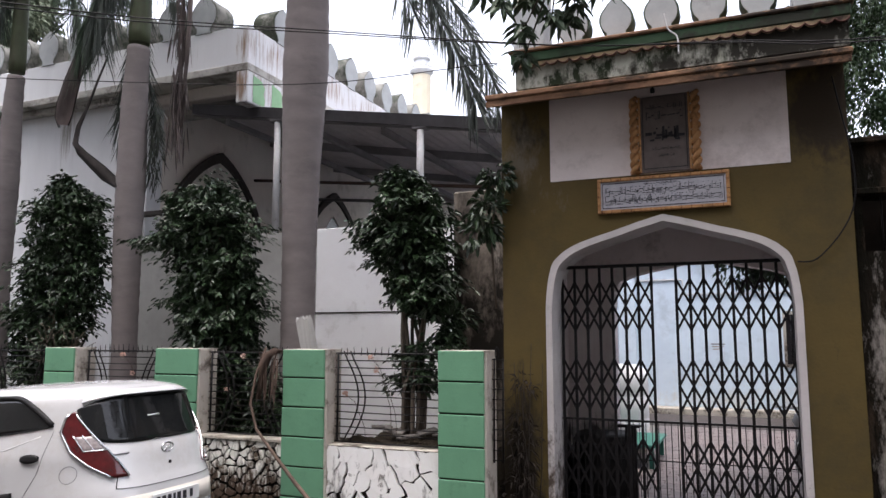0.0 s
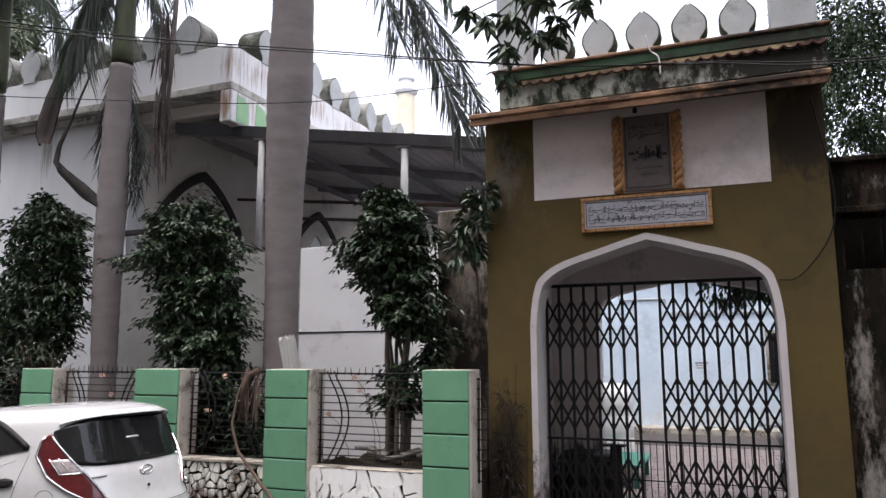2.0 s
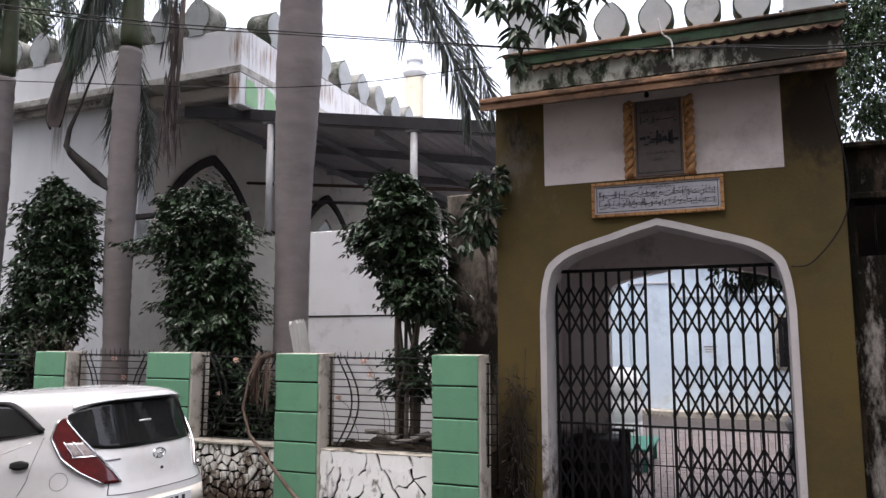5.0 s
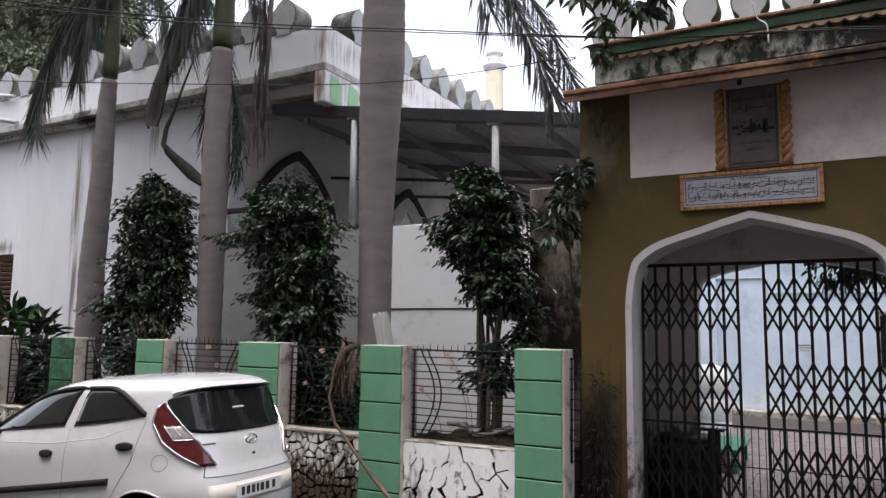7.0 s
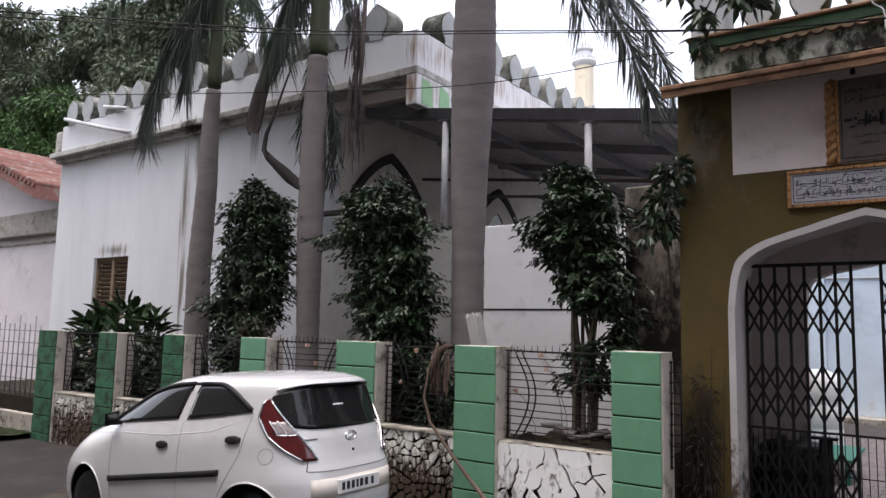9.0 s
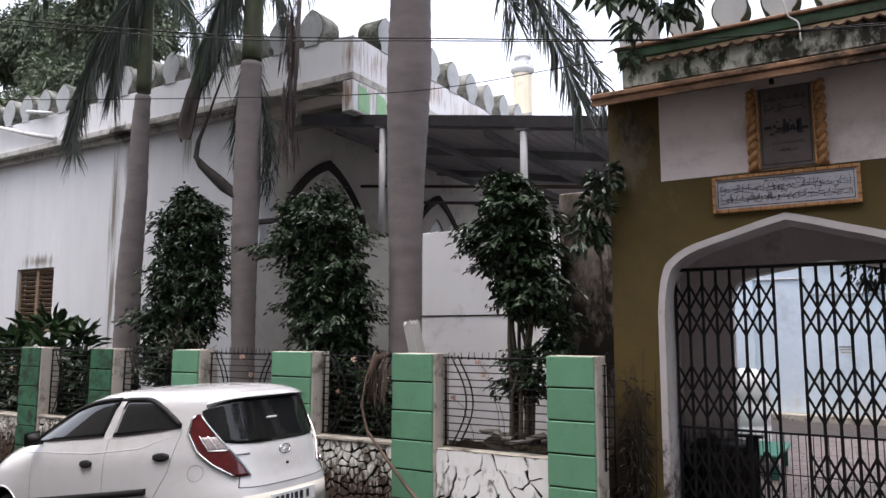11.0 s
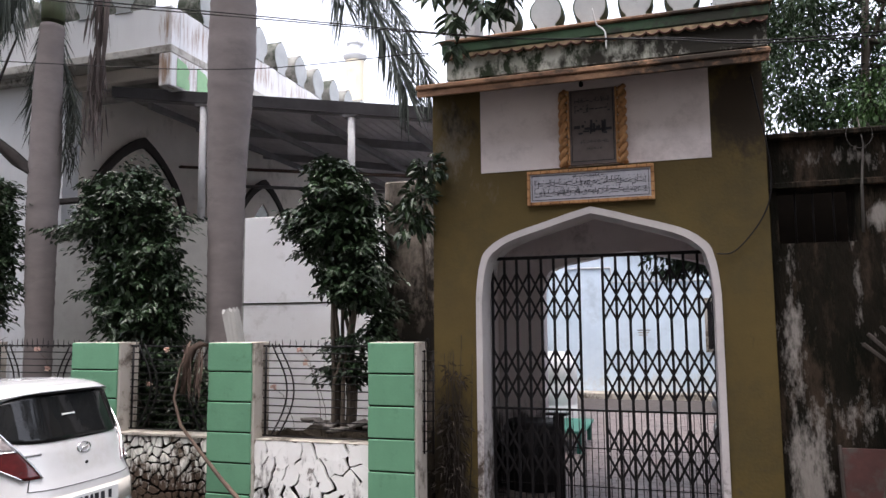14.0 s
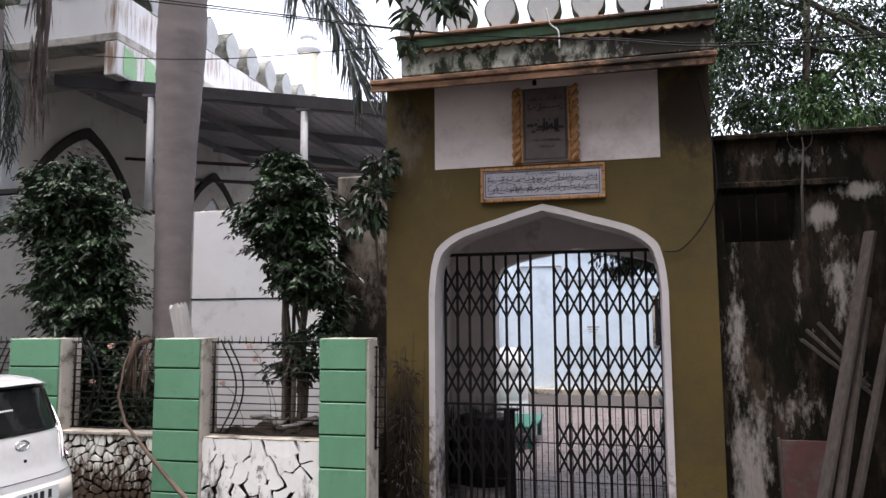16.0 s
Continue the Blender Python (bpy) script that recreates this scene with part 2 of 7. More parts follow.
CARGLASS = mat("tinted_glass", (0.008, 0.009, 0.01), (0.016, 0.016, 0.016), 3, 0.05, bump=0, spec=0.42)
LAMPRED = mat("red_lamp_glass", (0.10, 0.008, 0.010), (0.045, 0.004, 0.005), 9, 0.1, bump=0, coat=0.6, spec=0.5)
LAMPCLEAR = mat("clear_lamp_glass", (0.42, 0.38, 0.38), (0.2, 0.17, 0.17), 30, 0.12, bump=0, coat=0.6, spec=0.5)
CHROME = mat("chrome", (0.75, 0.75, 0.76), (0.68, 0.68, 0.69), 5, 0.12, metal=1.0, bump=0)
PLATEWHITE = mat("white_plastic", (0.7, 0.7, 0.7), (0.62, 0.62, 0.62), 6, 0.4, bump=0.03)
CARDIRT = mat("dusty_car_paint", (0.62, 0.58, 0.53), (0.54, 0.5, 0.45), 4, 0.5, bump=0.03)
PETAL = mat("pale_pink_petal", (0.7, 0.5, 0.42), (0.6, 0.4, 0.34), 9, 0.6, bump=0)
OLDWOOD = mat("weathered_grey_wood", (0.072, 0.062, 0.056), (0.040, 0.034, 0.030), 8, 0.9, stretch=(4, 4, 0.6), fine=30, bump=0.4, spec=0.08)
DARKTIMBER = mat("dark_timber", (0.035, 0.028, 0.024), (0.02, 0.017, 0.015), 5, 0.9, stretch=(3, 3, 0.5), spec=0.08)
REDBOARD = mat("dull_red_paint", (0.075, 0.030, 0.027), (0.045, 0.022, 0.02), 5, 0.75, stain=(0.06, 0.05, 0.045), stain_at=(0.48, 0.62), stain_scale=4)
TEAL = mat("teal_paint", (0.04, 0.17, 0.13), (0.03, 0.13, 0.10), 4, 0.55)
STONEDIRTY = mat("dirty_whitewashed_stone", (0.78, 0.77, 0.72), (0.66, 0.64, 0.58), 6, 0.9, stain=(0.12, 0.09, 0.065), stain_at=(0.53, 0.62), stain_scale=6.0, vary=0.16)


# ---- mesh helpers ----
def finish(name, bm, material, smooth=False):
    me = bpy.data.meshes.new(name)
    bm.normal_update()
    bm.to_mesh(me)
    bm.free()
    for m in material if isinstance(material, (list, tuple)) else [material]:
        me.materials.append(m)
    if smooth:
        me.shade_smooth()
    return me


def thing(name, label, category, group="", kind="", at=(0, 0, 0)):
    ob = tagged(new(name), label, category, group, kind)
    ob.location = at
    return ob


def part(name, bm, material, parent=None, label="", smooth=False):
    ob = new(name, finish(name, bm, material, smooth))
    if parent is not None:
        ob.parent = parent
    return tagged(ob, label)


def solo(name, bm, material, label, category, group="", kind="", smooth=False):
    return tagged(new(name, finish(name, bm, material, smooth)), label, category, group, kind)


def box(bm, x0, x1, y0, y1, z0, z1, bevel=0.0, slot=0, m=None):
    g = bmesh.new()
    vs = [g.verts.new(v) for v in ((x0, y0, z0), (x1, y0, z0), (x1, y1, z0), (x0, y1, z0), (x0, y0, z1), (x1, y0, z1), (x1, y1, z1), (x0, y1, z1))]
    for f in ((3, 2, 1, 0), (4, 5, 6, 7), (0, 1, 5, 4), (1, 2, 6, 5), (2, 3, 7, 6), (3, 0, 4, 7)):
        g.faces.new([vs[i] for i in f])
    if bevel:
        bmesh.ops.bevel(g, geom=g.edges[:], offset=bevel, segments=1, affect="EDGES")
    join(bm, g, m, slot)
    return bm


def join(bm, g, m=None, slot=None):
    made = {}
    for v in g.verts:
        made[v] = bm.verts.new(m @ v.co if m is not None else v.co)
    for f in g.faces:
        try:
            h = bm.faces.new([made[v] for v in f.verts])
        except ValueError:
            continue
        h.smooth = f.smooth
        h.material_index = f.material_index if slot is None else slot
    g.free()


def tube(bm, points, radii, sides=8, slot=0, smooth=True, cap=True):
    """A round bar along points; radii: one or one a point."""
    pts = [Vector(p) for p in points]
    if not isinstance(radii, (list, tuple)):
        radii = [radii] * len(pts)
    rings, side = [], None
    for i, p in enumerate(pts):
        way = (pts[min(i + 1, len(pts) - 1)] - pts[max(i - 1, 0)]).normalized()
        if side is None:
            side = way.cross(Vector((0, 0, 1)) if abs(way.z) < 0.9 else Vector((1, 0, 0))).normalized()
        side = (side - way * side.dot(way)).normalized()
        up = way.cross(side)
        rings.append([bm.verts.new(p + radii[i] * (math.cos(a) * side + math.sin(a) * up)) for a in (2 * math.pi * k / sides for k in range(sides))])
    for r, s in zip(rings, rings[1:]):
        for k in range(sides):
            f = bm.faces.new((r[k], r[(k + 1) % sides], s[(k + 1) % sides], s[k]))
            f.smooth, f.material_index = smooth, slot
    if cap:
        for ring in (rings[0][::-1], rings[-1]):
            bm.faces.new(ring).material_index = slot
    return bm


def prism(bm, outline, axis, a, b, slot=0):
    """An outline of (u, v) pushed from a to b along an axis: x (u=y, v=z), y (u=x, v=z) or z (u=x, v=y)."""
    put = {"x": lambda u, v, w: (w, u, v), "y": lambda u, v, w: (u, w, v), "z": lambda u, v, w: (u, v, w)}[axis]
    lo, hi = [bm.verts.new(put(u, v, a)) for u, v in outline], [bm.verts.new(put(u, v, b)) for u, v in outline]
    faces = [bm.faces.new(lo), bm.faces.new(hi[::-1])]
    for k in range(len(outline)):
        j = (k + 1) % len(outline)
        faces.append(bm.faces.new((lo[k], hi[k], hi[j], lo[j])))
    for f in faces:
        f.material_index = slot
    bmesh.ops.recalc_face_normals(bm, faces=faces)
    return bm


def lathe(bm, profile, centre=(0, 0, 0), sides=16, slot=0, smooth=True):
    """Turns (radius, z) pairs round the upright axis."""
    c = Vector(centre)
    rings = [[bm.verts.new(c + Vector((r * math.cos(2 * math.pi * k / sides), r * math.sin(2 * math.pi * k / sides), z))) for k in range(sides)] for r, z in profile]
    for r, s in zip(rings, rings[1:]):
        for k in range(sides):
            f = bm.faces.new((r[k], r[(k + 1) % sides], s[(k + 1) % sides], s[k]))
            f.smooth, f.material_index = smooth, slot
    bm.faces.new(rings[0][::-1]).material_index = slot
    bm.faces.new(rings[-1]).material_index = slot
    return bm


def ground_z(x):
    """The road dips a little beside the parked car."""
    k = min(1.0, max(0.0, (-1.0 - x) / 4.0))
    return -0.14 * k * k * (3 - 2 * k)


BM = bmesh.new
CLOTH = mat("torn_grey_cloth", (0.14, 0.128, 0.12), (0.085, 0.078, 0.072), 9, 0.9)


def patchy(m, spots, pale, grain=(1, 1, 1)):
    """Lay remains of whitewash, stains and painted shade over a wall: soft oval spots (x, z, half width, half height,
    weight) broken up by noise.
    """
    n, l = m.node_tree.nodes, m.node_tree.links
    bsdf = n["Principled BSDF"]
    under = bsdf.inputs["Base Color"].links[0].from_socket
    where = n.new("ShaderNodeNewGeometry")
    total = None
    for x, z, a, b, weight in spots:
        shift = n.new("ShaderNodeMapping")
        shift.inputs["Location"].default_value = (-x / a, 0, -z / b)
        shift.inputs["Scale"].default_value = (1 / a, 0, 1 / b)
        l.new(where.outputs["Position"], shift.inputs["Vector"])
        size = n.new("ShaderNodeVectorMath")
        size.operation = "LENGTH"
        l.new(shift.outputs[0], size.inputs[0])
        fall = n.new("ShaderNodeMapRange")
        fall.inputs["From Min"].default_value, fall.inputs["From Max"].default_value = 1.3, 0.1
        fall.inputs["To Max"].default_value = weight
        l.new(size.outputs["Value"], fall.inputs["Value"])
        if total is None:
            total = fall.outputs["Result"]
        else:
            most = n.new("ShaderNodeMath")
            most.operation = "MAXIMUM"
            l.new(total, most.inputs[0])
            l.new(fall.outputs["Result"], most.inputs[1])
            total = most.outputs[0]
    rough = n.new("ShaderNodeTexNoise")
    rough.inputs["Scale"].default_value, rough.inputs["Detail"].default_value, rough.inputs["Roughness"].default_value = 9.0, 9, 0.72
    drawn = n.new("ShaderNodeMapping")
    drawn.inputs["Scale"].default_value = grain
    l.new(where.outputs["Position"], drawn.inputs["Vector"])
    l.new(drawn.outputs[0], rough.inputs["Vector"])
    both = n.new("ShaderNodeMath")
    l.new(total, both.inputs[0])
    l.new(rough.outputs["Fac"], both.inputs[1])
    edge = n.new("ShaderNodeMapRange")
    edge.inputs["From Min"].default_value, edge.inputs["From Max"].default_value = 0.66, 0.86
    l.new(both.outputs[0], edge.inputs["Value"])
    mix = n.new("ShaderNodeMixRGB")
    mix.inputs["Color2"].default_value = (*pale, 1)
    l.new(edge.outputs["Result"], mix.inputs["Fac"])
    l.new(under, mix.inputs["Color1"])
    l.new(mix.outputs[0], bsdf.inputs["Base Color"])


patchy(DARKWALL, [(3.70, 0.55, 0.2, 0.7, 0.46), (3.64, 1.7, 0.11, 0.9, 0.32), (4.38, 2.75, 0.15, 0.15, 0.5), (4.68, 2.95, 0.24, 0.1, 0.46), (4.5, 2.15, 0.16, 0.5, 0.33), (4.58, 1.7, 0.12, 0.4, 0.32), (4.15, 2.2, 0.05, 0.6, 0.25), (4.1, 1.1, 0.4, 0.3, 0.24), (4.15, 3.25, 0.7, 0.15, 0.2)], (0.27, 0.25, 0.23), (1.6, 1.6, 0.6))
DEADDARK = mat("blackened_palm", (0.05, 0.042, 0.04), (0.022, 0.019, 0.018), 7, 0.8, stretch=(1, 1, 0.35))
patchy(WHITE, [(-9.97, 4.3, 0.16, 1.9, 0.40), (-9.92, 2.6, 0.12, 1.2, 0.42), (-9.6, 5.2, 0.14, 0.8, 0.36), (-9.7, 5.75, 0.6, 0.25, 0.40), (-7.9, 5.3, 0.3, 0.7, 0.26), (-12.4, 3.42, 0.8, 0.2, 0.36), (-13.9, 5.0, 0.1, 1.2, 0.2), (-12.5, 1.75, 0.9, 0.4, 0.22), (-8.4, 1.2, 3.5, 0.7, 0.24), (-12.0, 0.9, 3.5, 0.7, 0.26)], (0.20, 0.185, 0.16), (2.2, 2.2, 0.07))
# Olive paint darker towards the foot of both piers.
patchy(OLIVE, [(0.75, 0.2, 0.3, 0.6, 0.3), (3.3, 0.15, 0.25, 0.5, 0.3)], (0.05, 0.04, 0.03))
patchy(STONE, [(-1.12, 0.1, 0.25, 0.5, 0.32), (-0.5, 0.0, 0.8, 0.35, 0.30), (-0.15, 0.15, 0.14, 0.45, 0.28), (-0.7, 0.6, 0.6, 0.2, 0.13)], (0.03, 0.023, 0.018), (1.6, 1.6, 0.5))
patchy(WHITE, [(-4.03, 5.5, 0.16, 0.5, 0.34), (-4.1, 6.2, 0.14, 0.4, 0.34)], (0.26, 0.18, 0.13), (2, 2, 0.15))
patchy(TRIM, [(0.92, 0.35, 0.12, 0.85, 0.34), (3.05, 0.2, 0.12, 0.5, 0.3)], (0.06, 0.045, 0.035))
# Left pier: foot dirt with shade, eave shade above, painted into the colour.
patchy(OLIVE, [(0.64, 0.5, 0.30, 1.3, 0.50), (0.72, 3.78, 0.26, 0.3, 0.36)], (0.03, 0.024, 0.016), (0.8, 0.8, 0.3))
patchy(OLIVE, [(0.66, 3.55, 0.3, 0.6, 0.30), (0.9, 3.15, 0.3, 0.2, 0.2)], (0.13, 0.11, 0.08), (1, 1, 0.5))
patchy(BLUEWHITE, [(2.5, 0.3, 6.0, 0.8, 0.22)], (0.5, 0.49, 0.47), (0.5, 0.5, 0.3))
PASSAGE = mat("pale_passage_plaster", (0.88, 0.84, 0.84), (0.80, 0.76, 0.76), 2, 0.9, stain=(0.4, 0.37, 0.36), stain_at=(0.55, 0.75))
# Passage plaster turns near black towards the floor.
patchy(PASSAGE, [(0.7, 0.2, 9.0, 0.95, 0.55)], (0.03, 0.027, 0.026), (1, 1, 0.6))
patchy(GREYWALL, [(1.0, 0.2, 0.6, 0.85, 0.5)], (0.05, 0.044, 0.042), (1, 1, 0.6))
VERGE = mat("dark_grass", (0.03, 0.04, 0.018), (0.018, 0.02, 0.012), 9, 0.95, bump=0.9, fine=60, bump_dist=0.04, spec=0.08)
# Green of the far pillars: moss, and tree shade put into the colour.
GREENDIRTSHADE = mat("mossy_shaded_green_paint", (0.045, 0.14, 0.075), (0.032, 0.095, 0.055), 5, 0.7, stain=(0.022, 0.035, 0.02), stain_at=(0.48, 0.62), stain_scale=5, vary=0.12)
DEADRED = mat("reddish_dried_palm", (0.15, 0.105, 0.082), (0.08, 0.055, 0.045), 7, 0.85, stretch=(1, 1, 0.35))
SOFFIT = mat("dark_eave_underside", (0.085, 0.06, 0.045), (0.05, 0.036, 0.028), 4, 0.9, spec=0.1)
MAROON = mat("maroon_line_paint", (0.09, 0.035, 0.028), (0.055, 0.025, 0.02), 6, 0.8)
DARKSTEEL = mat("blackened_steel", (0.05, 0.047, 0.05), (0.032, 0.03, 0.032), 6, 0.7, spec=0.15)
FRINGE = mat("blackish_leaflet", (0.022, 0.028, 0.02), (0.014, 0.018, 0.013), 3, 0.6, bump=0, island=0.3)
patchy(STONEDIRTY, [(-2.2, 0.1, 1.3, 0.55, 0.53), (-1.85, 0.4, 0.2, 0.45, 0.38), (-2.55, 0.35, 0.3, 0.45, 0.38), (-2.95, 0.5, 0.3, 0.4, 0.26), (-7.0, 0.05, 5.5, 0.6, 0.6)], (0.06, 0.04, 0.028), (2.2, 2.2, 0.5))
patchy(FRIEZE, [(3.05, 4.25, 0.95, 0.3, 0.52), (2.15, 4.17, 0.6, 0.14, 0.40), (1.3, 4.15, 0.5, 0.08, 0.26)], (0.02, 0.018, 0.014), (1, 1, 0.6))
patchy(OCHREDIRT, [(2.95, 4.05, 1.0, 0.2, 0.44), (1.9, 4.1, 0.6, 0.08, 0.28), (3.1, 4.48, 0.8, 0.1, 0.42)], (0.035, 0.026, 0.02), (1, 1, 1.5))
patchy(DARKGREEN, [(3.1, 4.42, 0.7, 0.2, 0.40), (2.3, 4.38, 0.4, 0.06, 0.3)], (0.02, 0.022, 0.015))


patchy(CORNICE, [(-9.55, 5.72, 0.45, 0.16, 0.5), (-12.0, 5.66, 2.5, 0.08, 0.26), (-6.8, 5.66, 1.5, 0.08, 0.28)], (0.05, 0.045, 0.038), (1.5, 1.5, 1))


patchy(DAMPWALL, [(0.40, 2.0, 0.08, 1.1, 0.5), (0.2, 2.9, 0.2, 0.4, 0.25)], (0.42, 0.38, 0.33), (2, 2, 0.5))


# Olive darker at the right pier's top and in a thin eave line.
patchy(OLIVE, [(3.32, 3.8, 0.4, 0.65, 0.50), (2.2, 4.12, 1.6, 0.05, 0.3)], (0.034, 0.024, 0.014), (0.6, 0.6, 0.4))


def lerp(a, b, k):
    return a + (b - a) * k


ARCH = [(0.0, 0.0), (0.012, 0.18), (0.03, 0.335), (0.062, 0.48), (0.085, 0.53), (0.11, 0.563), (0.175, 0.63), (0.25, 0.685), (0.335, 0.73), (0.49, 0.79), (0.645, 0.843), (0.86, 0.925), (1.089, 1.0)]


def arch_line(x0, x1, spring, apex):
    """The upper outline of a four-centred arch, from the left spring over the apex to the right spring."""
    k = (x1 - x0) / 2 / 1.089
    left = [(x0 + k * u, spring + (apex - spring) * v) for u, v in ARCH]
    return left + [(x0 + x1 - x, z) for x, z in left[-2::-1]]


def band(bm, outer, inner, y0, y1, slot=0):
    """A strip between two lines of equal count in the upright plane, pushed from y0 to y1."""
    def ring(line, y):
        return [bm.verts.new((x, y, z)) for x, z in line]
    a, b, c, d = ring(outer, y0), ring(inner, y0), ring(inner, y1), ring(outer, y1)
    for k in range(len(outer) - 1):
        for p, q in ((a, b), (b, c), (c, d), (d, a)):
            bm.faces.new((p[k], p[k + 1], q[k + 1], q[k])).material_index = slot
    bm.faces.new((a[0], b[0], c[0], d[0])), bm.faces.new((d[-1], c[-1], b[-1], a[-1]))
    bmesh.ops.recalc_face_normals(bm, faces=bm.faces[:])
    return bm


# ---- ground ----
bm = BM()
xs = [-900, -60, -20, -9] + [-5 + 0.5 * k for k in range(9)] + [3, 12, 60, 900]
rows = [[bm.verts.new((x, y, ground_z(x))) for x in xs] for y in (-900, -60, -12, 0.4, 12, 60, 900)]
for r, s in zip(rows, rows[1:]):
    for k in range(len(xs) - 1):
        bm.faces.new((r[k], r[k + 1], s[k + 1], s[k]))
solo("ground", bm, ASPHALT, "dark worn asphalt of the lane with dust", "road", kind="structure")
solo("garden_bed", box(BM(), -15.0, 0.44, 0.27, 3.3, -0.2, 0.5, 0.02), SOIL, "dark moist soil of a raised garden bed behind the fence", "soil", kind="structure")

rng = np.random.default_rng(77)
bm = BM()
heap = [[bm.verts.new((-1.25 + 0.085 * i, 0.30 + 0.1 * j, 0.5 + (0.0 if j in (0, 12) or i in (0, 20) else 0.27 + 0.05 * math.sin(0.5 * i) * math.sin(0.6 * j + 1) + 0.015 * rng.normal()))) for j in range(13)] for i in range(21)]
for a, b in zip(heap, heap[1:]):
    for j in range(12):
        bm.faces.new((a[j], b[j], b[j + 1], a[j + 1]))
solo("soil_heap", bm, SOIL, "dark heaped soil behind the iron fence", "soil", kind="structure")
for k in range(9):
    g = box(BM(), -0.11, 0.11, -0.05, 0.05, -0.015, 0.015, 0.008)
    g.transform(pose(-1.05 + 0.13 * k + rng.uniform(-0.04, 0.04), 0.5 + 0.5 * rng.random(), 0.82 + 0.05 * rng.random(), rng.uniform(-14, 14), rng.uniform(-14, 14), rng.uniform(0, 180)))
    solo("rubble_slab", g, RUBBLE, "broken grey cement slab lying on the soil", "rubble", "rubble behind the fence")

# ---- fence: pillars ----
PILLARS = [(0.0, 0.46), (-1.7, 0.50), (-3.385, 0.605), (-5.09, 0.49), (-6.79, 0.485), (-8.51, 0.5), (-10.43, 0.6)]
TOP = 1.70
random.seed(3)
for i, (x, w) in enumerate(PILLARS):
    pillar = thing("fence_pillar", "square cement pillar faced with green painted blocks" if i < 4 else "dirty square pillar faced with green blocks, tree shade in their colour", "pillar", "pillars of the fence", at=(x, 0, 0))
    base = ground_z(x)
    bm = box(BM(), 0.012, w, 0.022, 0.31, base - 0.1, TOP - 0.005, 0.012)
    part("core", bm, CREAM, pillar, "cream painted cement")
    zs = [TOP] + [1.42 - 0.288 * k for k in range(7)]
    for z1, z0 in zip(zs, zs[1:]):
        if z1 < base:
            break
        jog = random.uniform(-0.004, 0.004)
        bm = box(BM(), 0.0 + jog, w - 0.016 + jog, -0.004 + jog * 0.5, 0.024, max(z0 + 0.01, base - 0.05), z1 - (0.0 if z1 == TOP else 0.004), 0.006)
        part("block", bm, GREEN if i < 4 else GREENDIRTSHADE, pillar)
    part("joint", box(BM(), 0.008, w - 0.024, 0.014, 0.0235, base - 0.05, TOP - 0.02), MORTAR, pillar, "dark joints between the blocks")
    part("cap", box(BM(), 0.004, w - 0.002, 0.006, 0.306, TOP - 0.006, TOP + 0.003, 0.002), CREAM, pillar)

# ---- fence: low wall cores and copings ----
BAYS = [(PILLARS[i + 1][0] + PILLARS[i + 1][1], PILLARS[i][0]) for i in range(6)]
WALL_TOP = [0.785, 0.80, 0.78, 0.76, 0.72, 0.69]
low_walls = []
for i, (x0, x1) in enumerate(BAYS):
    base = ground_z(x0) - 0.1
    wall = thing("low_wall", "low whitewashed crazy-paved stone wall, dirty near the road" if i else "low wall of whitewashed stones with thin black cracks", "wall", "walls under the fence", kind="structure", at=(x0, 0, 0))
    cap = 0.03 if i else 0.01
    part("mortar", box(BM(), 0.0, x1 - x0, 0.075, 0.27, base, WALL_TOP[i] - cap + 0.004), MORTAR, wall)
    part("coping", box(BM(), 0.0, x1 - x0, 0.035 if i else 0.047, 0.28, WALL_TOP[i] - cap, WALL_TOP[i], 0.004), COPING, wall, "stained cement coping")
    low_walls.append(wall)

# ---- fence: iron panels ----
def iron_panel(x0, x1, z0, z1, y, bows=(0, 1)):
    grille = thing("iron_fence_panel", "black iron fence panel with thin bars and short spikes", "fence", "iron fence panels", at=(x0, y, z0))
    w, h = x1 - x0, z1 - z0
    for x in (0.03, w - 0.03):
        part("end_bar", tube(BM(), [(x, 0, 0), (x, 0, h)], 0.011, 6), IRON, grille)
    n = 12
    for k in range(n + 1):
        z = h * k / n
        wob = random.uniform(-0.008, 0.008)
        part("rail", tube(BM(), [(0.0, 0.004, z), (w * 0.5, 0.004 + wob, z + wob), (w, 0.004, z)], 0.0055 if 0 < k < n else 0.009, 5), IRON, grille)
    spikes = max(4, int(w / 0.075))
    for k in range(spikes):
        x = 0.06 + (w - 0.12) * k / (spikes - 1)
        lean = random.uniform(-0.012, 0.012)
        part("spike", tube(BM(), [(x, 0, h - 0.02), (x + lean, 0, h + random.uniform(0.05, 0.08))], [0.006, 0.003], 5), IRON, grille)
    for side in bows:
        for off in (0.0, 0.075):
            line = []
            for k in range(13):
                f = k / 12
                x = 0.10 + off + 0.17 * math.sin(math.pi * f)
                line.append((w - x if side else x, -0.008, h * f + (0.02 if k == 12 else 0)))
            part("bow", tube(BM(), line, 0.008, 6), IRON, grille)
    return grille


random.seed(8)
for i, (x0, x1) in enumerate(BAYS):
    iron_panel(x0 + 0.01, x1 - 0.005, WALL_TOP[i] + 0.02, 1.665, 0.17, (0, 1) if i else (0,))

# ---- rusty gate leaf between the last pillar and the gatehouse ----
leaf = thing("wire_grid", "narrow black wire grid between the pillar and the olive wall", "fence", at=(0.465, 0.17, 0.0))
for x in (0.015, 0.10):
    part("stile", tube(BM(), [(x, 0, 0.7), (x, 0.02, 1.63)], 0.009, 6), IRON, leaf)
for k in range(11):
    z = 0.72 + 0.9 * k / 10
    part("wire", tube(BM(), [(0.0, 0, z), (0.115, 0.01, z + random.uniform(-0.008, 0.008))], 0.0055, 5), IRON, leaf)
